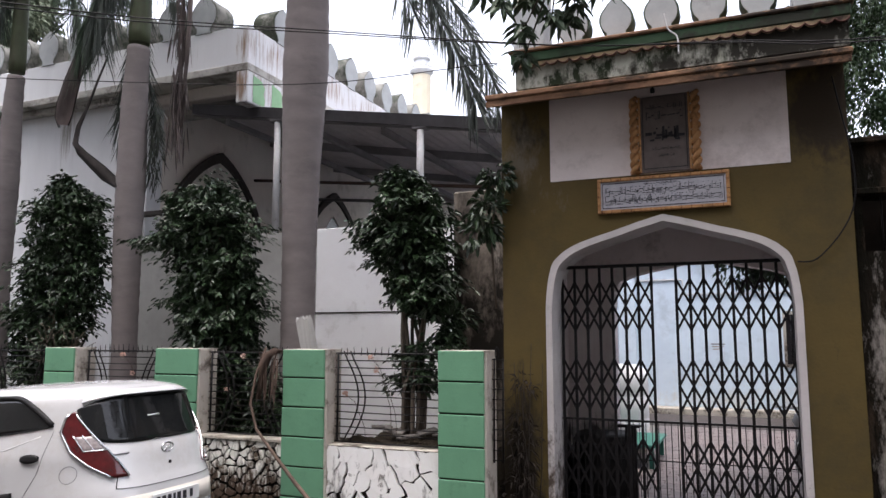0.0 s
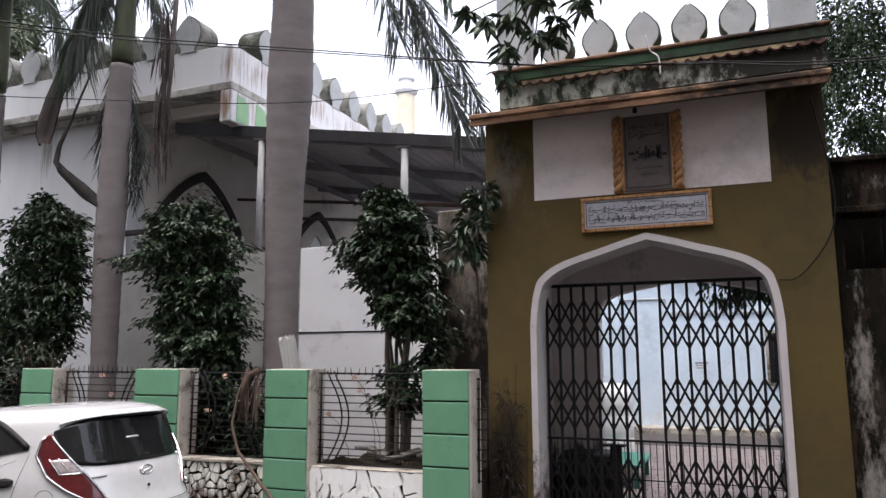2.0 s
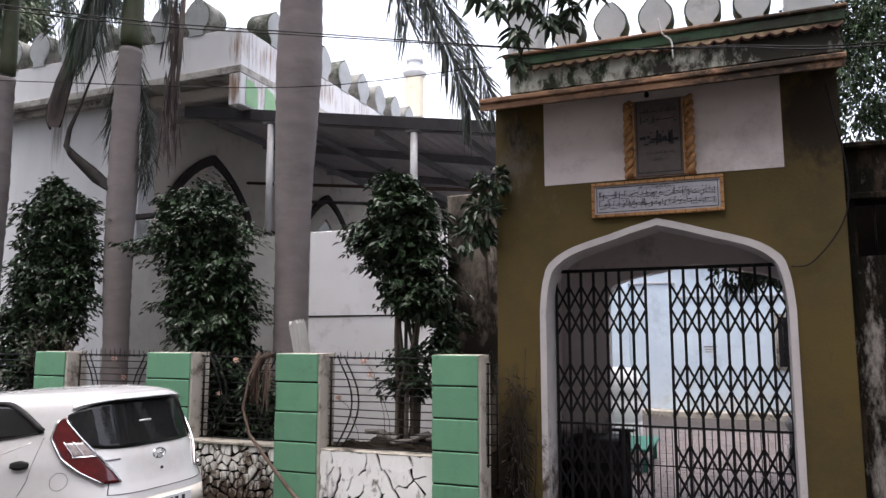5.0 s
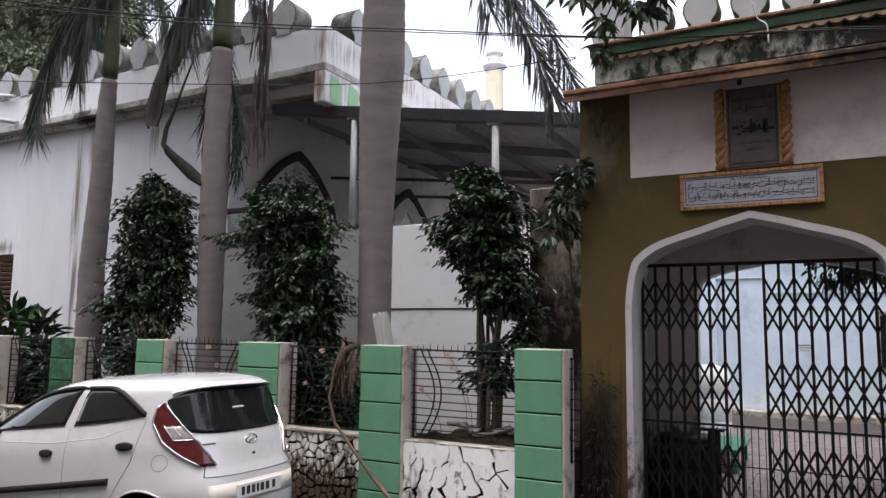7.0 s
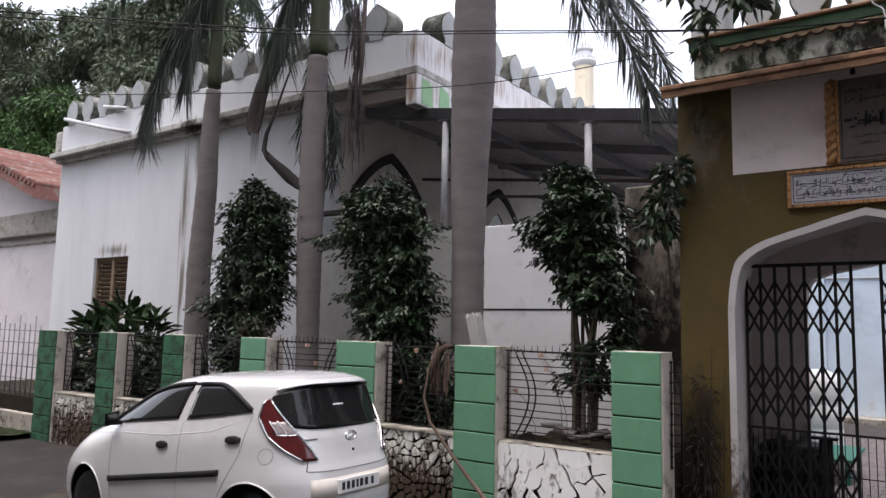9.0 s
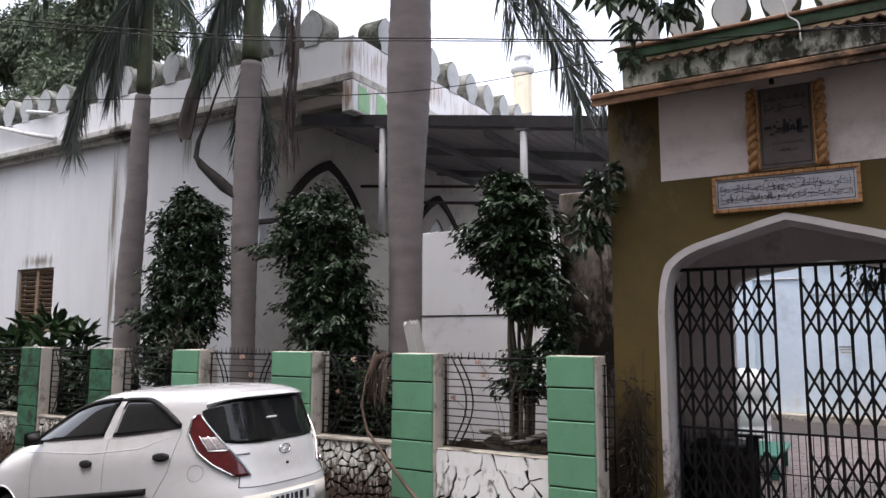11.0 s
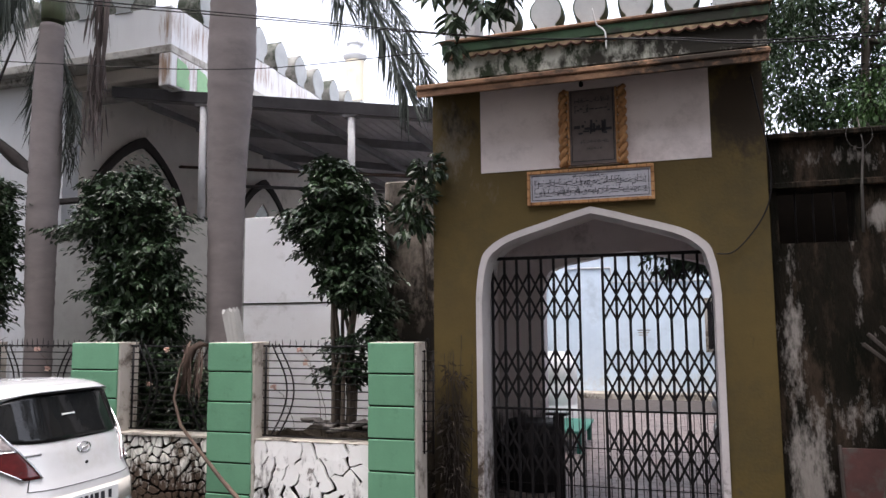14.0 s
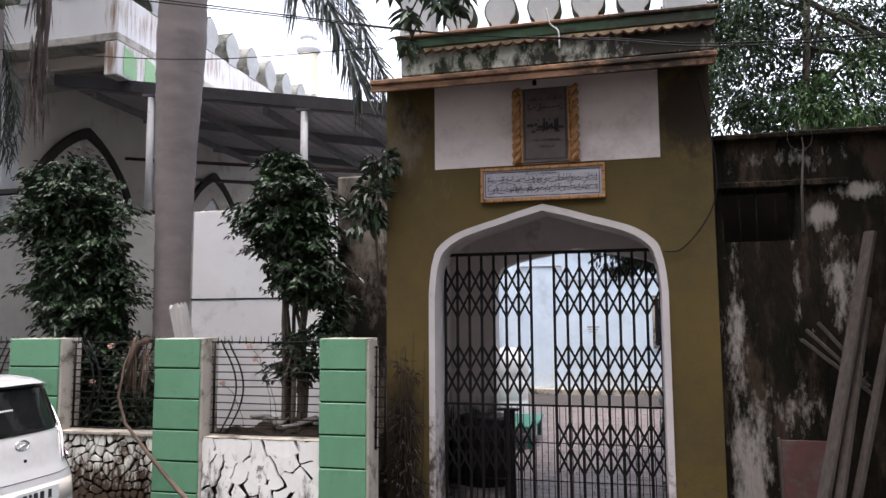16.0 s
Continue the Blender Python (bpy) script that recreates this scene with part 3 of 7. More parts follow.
line = [(0.05 + 0.018 * math.sin(a), -0.004, 1.68 + 0.055 * math.cos(a)) for a in (2 * math.pi * k / 12 for k in range(13))]
part("hook", tube(BM(), line, 0.005, 5), IRON, leaf)

# ---- gatehouse ----
GX0, GX1, GY, GT = 0.473, 3.487, 0.5, 0.42
JX0, JX1, SPRING, APEX = 0.897, 3.075, 2.10, 2.925
outer = [(JX0, -0.02)] + arch_line(JX0, JX1, SPRING, APEX) + [(JX1, -0.02)]
inner = [(JX0 + 0.058, -0.02)] + arch_line(JX0 + 0.058, JX1 - 0.058, SPRING - 0.02, APEX - 0.062) + [(JX1 - 0.058, -0.02)]
gatehouse = thing("gatehouse", "olive brown painted gatehouse with a pointed archway and mossy parapet", "gatehouse")
bm = prism(BM(), [(GX0, -0.05)] + outer + [(GX1, -0.05), (GX1, 4.14), (GX0, 4.14)], "y", GY, GY + GT)
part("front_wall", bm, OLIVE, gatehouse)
part("arch_surround", band(BM(), outer, inner, GY - 0.022, GY + GT + 0.002), TRIM, gatehouse, "white painted arch surround, chipped near the ground")
RX0, RX1 = 1.23, 3.2
back = [(RX0, -0.02)] + arch_line(RX0, RX1, 2.2, 2.68) + [(RX1, -0.02)]
part("rear_wall", prism(BM(), [(GX0, -0.05)] + back + [(GX1, -0.05), (GX1, 4.0), (GX0, 4.0)], "y", 2.3, 2.55), GREYWALL, gatehouse)
for x0, x1 in ((GX0, GX0 + 0.22), (GX1 - 0.22, GX1)):
    part("side_wall", box(BM(), x0, x1, GY + GT, 2.3, -0.05, 4.0), PASSAGE, gatehouse)
part("passage_ceiling", box(BM(), GX0 + 0.22, GX1 - 0.22, GY + GT, 2.3, 3.1, 3.25), GREYWALL, gatehouse)
part("painted_panel", box(BM(), 0.962, 3.047, GY - 0.006, GY + 0.02, 3.303, 4.112), PINKWHITE, gatehouse, "faded white painted panel over the archway")
# eave slab with its two ochre lips
part("roof_slab", box(BM(), 0.473, 3.487, 0.93, 2.7, 3.99, 4.11), SOFFIT, gatehouse)
part("eave_slab", prism(BM(), [(0.115, 3.99), (0.115, 4.045), (0.499, 4.13), (0.499, 4.115)], "x", 0.455, 3.495), SOFFIT, gatehouse, "dark underside of the eave slab")
part("eave_fascia", box(BM(), 0.45, 3.50, 0.095, 0.113, 3.985, 4.048, 0.006), OCHREDIRT, gatehouse, "ochre painted edge of a stained eave slab")
part("eave_lip", box(BM(), 0.44, 3.51, 0.075, 0.19, 4.05, 4.10, 0.01), OCHREDIRT, gatehouse)
part("frieze", box(BM(), 0.735, 3.495, 0.13, 2.6, 4.131, 4.36), FRIEZE, gatehouse, "white frieze streaked with green and black algae")
n = 26
line_lo, line_hi = [], []
for k in range(n * 8 + 1):
    f = k / (n * 8)
    x = lerp(0.72, 3.505, f)
    wave = abs(math.sin(math.pi * f * n))
    line_hi.append((x, 4.365))
    line_lo.append((x, 4.348 - 0.03 * wave ** 0.8))
part("scalloped_edge", band(BM(), line_hi, line_lo, 0.095, 0.14), SCALLOP, gatehouse, "ochre scalloped edge with maroon drips")
part("maroon_line", tube(BM(), [(x, 0.093, z) for x, z in line_lo], 0.0075, 5), MAROON, gatehouse, "thin maroon wavy line")
part("green_band", box(BM(), 0.70, 3.52, 0.085, 2.65, 4.365, 4.465, 0.012), DARKGREEN, gatehouse, "dark green painted band")
part("ochre_ledge", box(BM(), 0.68, 3.54, 0.065, 2.68, 4.465, 4.50, 0.01), OCHREDIRT, gatehouse)


def bulb_outline(w, h, neck):
    """A bud-shaped merlon: narrow neck, round body and a small point."""
    out = []
    for k in range(19):
        f = k / 18
        a = radians(-52 + 137 * f)
        r = w / 2
        x, z = r * math.cos(a), r * math.sin(a)
        if f > 0.72:
            z += (h - 1.06 * w) * 0.5 * (f - 0.72) / 0.28
        out.append((x, z + h - w * 0.62))
    right = [(neck / 2 * 1.25, 0.0), (neck / 2, out[0][1] * 0.35)] + out
    right.append((0.0, h))
    return right + [(-x, z) for x, z in right[-2::-1]]


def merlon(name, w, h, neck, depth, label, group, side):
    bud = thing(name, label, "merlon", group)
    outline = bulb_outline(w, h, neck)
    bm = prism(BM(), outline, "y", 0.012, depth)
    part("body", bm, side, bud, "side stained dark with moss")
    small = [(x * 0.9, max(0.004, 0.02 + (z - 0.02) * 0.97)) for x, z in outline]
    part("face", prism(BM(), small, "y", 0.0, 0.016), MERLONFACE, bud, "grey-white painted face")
    return bud


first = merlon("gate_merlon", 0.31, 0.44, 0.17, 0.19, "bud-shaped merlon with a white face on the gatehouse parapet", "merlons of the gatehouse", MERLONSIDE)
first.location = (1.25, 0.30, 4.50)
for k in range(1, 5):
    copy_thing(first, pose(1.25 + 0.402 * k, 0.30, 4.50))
for x, wd in ((0.67, 0.31), (3.12, 0.35)):
    turret = thing("corner_turret", "pale grey square corner turret of the gatehouse", "turret", "turrets of the gatehouse", at=(x, 0.28, 4.50))
    part("shaft", box(BM(), 0, wd, 0, 0.32, 0, 1.3, 0.012), MERLONFACE, turret)
    part("cap", box(BM(), -0.03, wd + 0.03, -0.03, 0.35, 1.3, 1.38, 0.012), MERLONFACE, turret)


# ---- plaques on the gatehouse ----
def ink_row(parent, x0, x1, z, h, y, seed, dense=1.0, thick=1.0):
    """A row of illegible writing as plain dark bars, each a part of one joined stroke group."""
    rnd = random.Random(seed)
    bm, x = BM(), x0
    while x < x1:
        w = rnd.uniform(0.18, 0.6) * h
        t = rnd.uniform(0.10, 0.17) * h * thick
        dz = rnd.uniform(-0.05, 0.4) * h
        if rnd.random() < 0.35:
            box(bm, x, x + 0.11 * h * thick, y, y + 0.003, z, z + rnd.uniform(0.55, 1.0) * h)
            w = 0.13 * h
        else:
            box(bm, x, min(x + w, x1), y, y + 0.003, z + dz, z + dz + t, m=Matrix.Translation((0, 0, 0)))
        if rnd.random() < 0.45:
            box(bm, x, x + 0.1 * h, y, y + 0.003, z + 0.72 * h, z + 0.84 * h)
        x += w + rnd.uniform(0.02, 0.16) * h / dense
    tagged(part("writing", bm, INK, parent), kind="stuff")


upper = thing("marble_plaque", "grey marble plaque with black writing in an ochre frame", "plaque", at=(1.802, 0.49, 3.31))
part("slab", box(BM(), 0.0, 0.455, -0.02, 0.0, 0.0, 0.71, 0.004), MARBLE, upper)
for x in (0.0, 0.435):
    part("frame_side", box(BM(), x, x + 0.02, -0.035, 0.0, 0.0, 0.71, 0.004), OCHRE, upper)
for x0, x1, z0, z1 in ((0.035, 0.042, 0.03, 0.69), (0.413, 0.42, 0.03, 0.69), (0.042, 0.413, 0.03, 0.037)):
    part("border_line", box(BM(), x0, x1, -0.024, -0.019, z0, z1), INK, upper)
ink_row(upper, 0.07, 0.39, 0.49, 0.08, -0.024, 2, 1.5, 0.9)
ink_row(upper, 0.07, 0.39, 0.585, 0.05, -0.024, 12)
ink_row(upper, 0.06, 0.40, 0.30, 0.13, -0.024, 5, 1.8, 1.5)
ink_row(upper, 0.10, 0.36, 0.285, 0.10, -0.024, 9, 1.6, 1.3)
ink_row(upper, 0.12, 0.37, 0.20, 0.03, -0.024, 7)
ink_row(upper, 0.17, 0.31, 0.14, 0.025, -0.024, 8)
for x in (1.727, 2.263):
    column = thing("plaster_column", "ochre painted twisted plaster column beside the plaque", "column", "columns of the plaque", at=(x + 0.035, 0.475, 3.31))
    bm = tube(BM(), [(0, 0, 0.0), (0, 0, 0.71)], 0.026, 10)
    for turn in (0.0, math.pi):
        tube(bm, [(0.022 * math.cos(turn + 2 * math.pi * z / 0.16), 0.022 * math.sin(turn + 2 * math.pi * z / 0.16), z) for z in (0.71 * k / 70 for k in range(71))], 0.024, 8)
    part("shaft", bm, OCHRE, column)

lower = thing("inscription_plaque", "long white plaque with rows of black writing in an ochre frame", "plaque", at=(1.412, 0.47, 2.957))
part("slab", box(BM(), 0.02, 1.13, 0.0, 0.03, 0.02, 0.305), MARBLELIGHT, lower)
for x0, x1, z0, z1 in ((0.0, 1.146, 0.0, 0.03), (0.0, 1.146, 0.292, 0.322), (0.0, 0.03, 0.03, 0.292), (1.116, 1.146, 0.03, 0.292)):
    part("frame_side", box(BM(), x0, x1, -0.014, 0.03, z0, z1, 0.004), OCHRE, lower)
for x0, x1, z0, z1 in ((0.045, 1.10, 0.045, 0.05), (0.045, 1.10, 0.272, 0.277), (0.045, 0.05, 0.05, 0.272), (1.095, 1.10, 0.05, 0.272)):
    part("border_line", box(BM(), x0, x1, -0.004, 0.002, z0, z1), INK, lower)
ink_row(lower, 0.42, 0.74, 0.243, 0.026, -0.004, 21, 1.5)
for k, z in enumerate((0.158, 0.185, 0.075, 0.10)):
    ink_row(lower, 0.07, 1.08, z, 0.06, -0.004, 22 + k, 2.2, 0.6)

bm = BM()
for k in range(13):
    for z in (-0.001, 0.291):
        box(bm, 0.04 + 0.087 * k, 0.045 + 0.087 * k, -0.0155, -0.012, z, z + 0.032)
for k in range(3):
    for x in (-0.001, 1.115):
        box(bm, x, x + 0.032, -0.0155, -0.012, 0.07 + 0.085 * k, 0.075 + 0.085 * k)
tagged(part("frame_notch", bm, MAROON, lower, "dark notches of the ochre frame"), kind="stuff")

# ---- collapsible grille in the archway ----
def lattice(x0, x1, n, label):
    grid = thing("collapsible_gate", label, "gate", "leaves of the collapsible gate", at=(x0, 0.80, 0.0))
    w = (x1 - x0) / n
    for k in range(n + 1):
        part("upright", box(BM(), k * w - 0.0125, k * w + 0.0125, -0.008, 0.008, 0.02, 2.49), IRON, grid)
    for top in (2.36, 1.62, 0.90):
        for row in range(2):
            za, zb = top - 0.235 * row, top - 0.235 * (row + 1)
            for k in range(n):
                for p, q in (((k * w, za), ((k + 1) * w, zb)), ((k * w, zb), ((k + 1) * w, za))):
                    d = Vector((q[0] - p[0], q[1] - p[1])).normalized()
                    nx, nz = -d.y * 0.0105, d.x * 0.0105
                    off = -0.014 if q[1] < p[1] else 0.012
                    bm = prism(BM(), [(p[0] + nx, p[1] + nz), (q[0] + nx, q[1] + nz), (q[0] - nx, q[1] - nz), (p[0] - nx, p[1] - nz)], "y", off, off + 0.004)
                    part("scissor_bar", bm, IRON, grid)
    return grid


lattice(0.985, 1.83, 7, "black iron collapsible gate leaf, half drawn across the archway")
lattice(2.05, 3.02, 8, "black iron collapsible gate leaf, drawn out to the jamb")
for z, t in ((2.485, 0.03), (1.045, 0.018), (0.0, 0.03)):
    rail = thing("gate_rail", "black iron rail of the collapsible gate", "rail", "rails of the gate")
    part("bar", box(BM(), 0.965, 3.03, 0.785, 0.83, z, z + t), IRON, rail)
guard = thing("lower_guard", "thin black rods across the lower half of the gate", "grille", at=(0.97, 0.845, 0.0))
for k in range(36):
    x = 0.02 + 0.057 * k
    part("rod", tube(BM(), [(x, 0, 0.02), (x, 0, 1.04)], 0.004, 5), IRON, guard)
for z in (0.35, 0.70):
    part("rod", tube(BM(), [(0, 0.006, z), (2.05, 0.006, z)], 0.005, 5), IRON, guard)

# ---- courtyard behind the gate ----
court_floor = solo("court_floor", box(BM(), -6.0, 9.0, 2.56, 13.0, -0.1, 0.02), JOINT, "pinkish worn paving of the inner courtyard", "floor", kind="structure")
solo("passage_floor", box(BM(), GX0 + 0.222, GX1 - 0.222, GY + 0.2, 2.558, -0.1, 0.018), JOINT, "worn paved floor of the gate passage", "floor", kind="structure")
court = thing("court_building", "pale blue-white washed building across the courtyard", "building")
part("wall", box(BM(), -3.0, 8.5, 12.4, 12.7, 0.0, 4.6), BLUEWHITE, court)
part("pilaster", box(BM(), -0.3, 0.12, 12.28, 12.4, 0.0, 4.6, 0.01), BLUEWHITE, court)
part("ledge", box(BM(), -3.0, 8.5, 12.2, 12.4, 3.86, 3.95, 0.01), BLUEWHITE, court)
part("plinth", box(BM(), -3.0, 8.5, 11.9, 12.4, 0.0, 0.16, 0.02), COPING, court)
for x in (3.49,):
    win = part("window", box(BM(), x, x + 0.9, 12.34, 12.42, 1.2, 2.34), IRON, court)
    part("window_frame", box(BM(), x - 0.06, x + 0.96, 12.36, 12.41, 1.12, 2.42), COPING, win)
    for k in range(6):
        part("bar", tube(BM(), [(x + 0.1 + 0.14 * k, 12.31, 1.2), (x + 0.1 + 0.14 * k, 12.31, 2.34)], 0.012, 5), IRON, win)
notice = thing("wall_writing", "three faint grey bars of writing on the blue-white wall", "writing", at=(1.85, 12.392, 1.64))
for k in range(3):
    part("writing_bar", box(BM(), 0.02 * k, 0.30 - 0.03 * k, 0.0, 0.008, -0.06 * k, 0.028 - 0.06 * k), COPING if k else STEEL, notice)
conduit = thing("conduit_pipe", "thin pale conduit pipe along the blue-white wall", "pipe")
part("pipe", tube(BM(), [(-0.9, 12.37, 3.22), (1.22, 12.37, 3.22), (1.25, 12.37, 3.19), (1.25, 12.37, 2.85), (4.2, 12.37, 2.85)], 0.022, 8), PVC, conduit)
side = thing("court_annex", "pale blue-grey annex wall beside the courtyard", "building")
part("wall", box(BM(), 4.4, 4.7, 5.0, 12.28, 0.0, 3.2), BLUEWHITE, side)
part("roof_slab", box(BM(), 4.2, 8.4, 4.8, 12.2, 3.2, 3.35, 0.02), COPING, side)

# ---- dark mossy wall beside the gatehouse ----
mossy = thing("mossy_wall", "black mossy old wall with flaking whitewash and a dark opening", "wall", kind="structure")
HX0, HX1, HZ0, HZ1 = 3.575, 4.17, 2.53, 3.0
for k, (x0, x1, z0, z1) in enumerate(((3.49, 9.5, -0.05, HZ0), (3.49, HX0, HZ0, HZ1), (HX1, 9.5, HZ0, HZ1), (3.49, 9.5, HZ1, 3.43))):
    part("masonry", box(BM(), x0, x1, 0.65, 0.95, z0, z1), DARKWALL, mossy)
# Near-black sheet gives the opening its inner darkness by colour.
part("opening_back", box(BM(), HX0 - 0.1, HX1 + 0.1, 1.3, 1.35, HZ0 - 0.1, HZ1 + 0.1), MORTAR, mossy)
part("lintel", box(BM(), 3.5, 4.6, 0.6, 0.66, 3.0, 3.06, 0.01), DARKWALL, mossy)
part("coping", box(BM(), 3.49, 9.5, 0.58, 1.0, 3.43, 3.49, 0.015), DARKWALL, mossy)
for x in (3.72, 3.86, 4.02):
    part("bar", tube(BM(), [(x, 0.72, HZ0), (x, 0.72, HZ1)], 0.008, 5), IRON, mossy)

# ---- mosque: body ----
mosque = thing("mosque", "white washed single-storey mosque with pointed windows and rain-stained walls", "mosque")
MX0, MX1, MY = -15.0, -6.06, 2.40
WX0, WX1, WZ0, WZ1 = -13.2, -11.85, 1.95, 3.28
for x0, x1, z0, z1 in ((MX0, WX0, -0.2, 5.72), (WX1, MX1, -0.2, 5.72), (WX0, WX1, -0.2, WZ0), (WX0, WX1, WZ1, 5.72)):
    part("front_wall", box(BM(), x0, x1, MY, MY + 0.3, z0, z1), WHITE, mosque)
part("corner_strip", box(BM(), -9.42, -9.22, MY - 0.03, MY + 0.1, -0.2, 5.70, 0.008), WHITE, mosque)
part("side_wall", box(BM(), MX1 - 0.3, MX1, MY + 0.3, 16.0, -0.2, 5.72), SIDEWALL, mosque, "cream washed side wall under the canopy")
part("west_wall", box(BM(), MX0, MX0 + 0.3, MY + 0.3, 16.0, -0.2, 5.72), WHITE, mosque)
part("rear_wall", box(BM(), MX0 + 0.3, MX1 - 0.3, 15.7, 16.0, -0.2, 5.72), WHITE, mosque)
part("roof_slab", box(BM(), MX0 - 0.03, -3.93, MY - 0.3, 16.1, 5.72, 5.84, 0.012), CORNICE, mosque, "weathered cornice slab")
part("cornice_lip", box(BM(), MX0, MX1, MY - 0.16, MY, 5.62, 5.72, 0.02), CORNICE, mosque)
part("canopy_beam", box(BM(), -4.14, -3.935, MY - 0.296, 15.9, 5.24, 5.72, 0.012), WHITE, mosque)
part("canopy_rib", box(BM(), MX1, -4.14, MY + 0.05, MY + 0.25, 5.52, 5.72, 0.02), SIDEWALL, mosque)
part("canopy_rib", box(BM(), MX1, -4.6, MY + 0.55, MY + 0.65, 5.42, 5.52, 0.02), CORNICE, mosque)
for k in range(18):
    y = MY - 0.16 + 0.46 * k
    outline = [(y, 5.27), (y + 0.27, 5.27), (y + 0.29, 5.36), (y + 0.25, 5.46), (y + 0.28, 5.55), (y + 0.2, 5.64), (y, 5.68)]
    part("green_motif", prism(BM(), outline, "x", -3.936, -3.928), PALEGREEN, mosque, "pale green painted motif")
part("front_parapet", box(BM(), MX0 + 0.32, -4.02, MY - 0.2, MY + 0.0, 5.84, 6.47, 0.01), WHITE, mosque)
part("corner_stub", box(BM(), MX0 + 0.05, MX0 + 0.3, MY - 0.23, MY + 0.05, 5.84, 6.38, 0.05), CORNICE, mosque, "crumbling corner post of the parapet")
part("side_parapet", box(BM(), -4.22, -4.02, MY, 16.0, 5.84, 6.47, 0.01), WHITE, mosque)
RIB = [(0.0, 5.14), (0.15, 5.07), (0.3, 4.985), (0.45, 4.88), (0.6, 4.76), (0.75, 4.62), (0.87, 4.49), (0.99, 4.34), (1.08, 4.20), (1.15, 4.03), (1.19, 3.8), (1.2, 3.5), (1.2, 1.2)]
for y in (4.06, 8.0, 12.0):
    arch = [(-u, v) for u, v in RIB[::-1]] + RIB[1:]
    low = [min(max(v, 3.86), 9.0) for _, v in arch]
    inside = [(u * 0.87, v - 0.19 * (1 - abs(u) / 1.3)) for u, v in arch]
    core = [(u * 0.56, 1.2 + (v - 1.2) * 0.86) for u, v in arch]
    turn = Matrix(((0, -1, 0, MX1), (1, 0, 0, y), (0, 0, 1, 0), (0, 0, 0, 1)))
    win = part("arched_window", BM(), IRON, mosque)
    for name, a, b, d0, d1, m_, lab in (("arch_rib", [(u, h) for (u, _), h in zip(arch, low)], [(u, max(v, 3.85)) for u, v in inside], -0.09, 0.02, DARKRIB, "dark pointed arch rib"), ("reveal", inside, core, -0.035, 0.02, SIDEWALL, "")):
        bm = band(BM(), a, b, d0, d1)
        bm.transform(turn)
        bmesh.ops.recalc_face_normals(bm, faces=bm.faces[:])
        part(name, bm, m_, win, lab)
    bm = prism(BM(), core, "y", -0.008, 0.02)
    bm.transform(turn)
    bmesh.ops.recalc_face_normals(bm, faces=bm.faces[:])
    part("pane", bm, DARKGLASS, win, "dark glass")
louvre = thing("louvred_window", "wooden louvred window, weathered brown, half open slats", "window", kind="structure", at=(WX0, MY, WZ0))
ww, wh = WX1 - WX0, WZ1 - WZ0
for x0, x1, z0, z1 in ((0, 0.06, 0, wh), (ww - 0.06, ww, 0, wh), (0.06, ww - 0.06, wh - 0.06, wh), (0.06, ww - 0.06, 0, 0.06), (ww * 0.5 - 0.05, ww * 0.5 + 0.05, 0.06, wh - 0.06)):
    part("frame_bar", box(BM(), x0, x1, 0.06, 0.14, z0, z1, 0.006), BROWNWOOD, louvre)
for half in (0, 1):
    for k in range(13):
        z = 0.1 + (wh - 0.2) * k / 12
        x0 = 0.06 if half == 0 else ww * 0.5 + 0.05
        g = box(BM(), x0, x0 + ww * 0.5 - 0.11, -0.005, 0.005, -0.035, 0.035)
        g.transform(Matrix.Translation((0, 0.1, z)) @ Matrix.Rotation(radians(40), 4, "X"))
        part("slat", g, BROWNWOOD, louvre)
# Near-black board stands in for the darkness behind the slats.
part("shade_board", box(BM(), 0.0, ww, 0.2, 0.22, 0, wh), MORTAR, louvre)
bud = merlon("mosque_merlon", 0.50, 0.62, 0.26, 0.40, "bud-shaped white merlon with mossy dark sides on the mosque parapet", "merlons of the mosque", MERLONPALE)
bud.location = (-4.86, MY - 0.22, 6.45)
for k in range(1, 15):
    copy_thing(bud, pose(-4.86 - 0.672 * k, MY - 0.22, 6.45))
for k in range(15):
    copy_thing(bud, pose(-4.0, 3.05 + 0.73 * k, 6.45, 0, 0, 90))
spout = thing("rain_pipe", "grey plastic rain pipe across the parapet", "pipe")
part("pipe", tube(BM(), [(-14.4, 2.1, 6.60), (-12.6, 2.1, 6.12), (-11.6, 2.1, 5.88)], 0.045, 10), PVC, spout)
spout = thing("rain_pipe", "grey plastic rain pipe across the parapet", "pipe")
part("pipe", tube(BM(), [(-12.75, 2.12, 6.64), (-11.8, 2.12, 6.45)], 0.04, 10), PVC, spout)
tower = thing("minaret", "slender cream minaret with two ringed white balconies", "minaret", at=(-10.17, 22.0, 0.0))
part("shaft", lathe(BM(), [(0.43, 0.0), (0.41, 13.35)], sides=12, smooth=False), MINARET, tower, "cream washed shaft")
part("balcony", lathe(BM(), [(0.41, 13.35), (0.44, 13.42), (0.53, 13.52), (0.53, 13.64), (0.45, 13.64)], sides=20), WHITE, tower, "white balcony ring")
for k in range(16):
    part("baluster", box(BM(), -0.045, 0.045, 0.46, 0.53, 13.64, 13.74, m=Matrix.Rotation(2 * math.pi * k / 16, 4, "Z")), WHITE, tower)
part("neck", lathe(BM(), [(0.34, 13.64), (0.35, 13.8), (0.31, 13.85), (0.32, 14.02)], sides=14), WHITE, tower)
part("upper_balcony", lathe(BM(), [(0.32, 14.02), (0.39, 14.1), (0.39, 14.2), (0.3, 14.2)], sides=18), WHITE, tower)
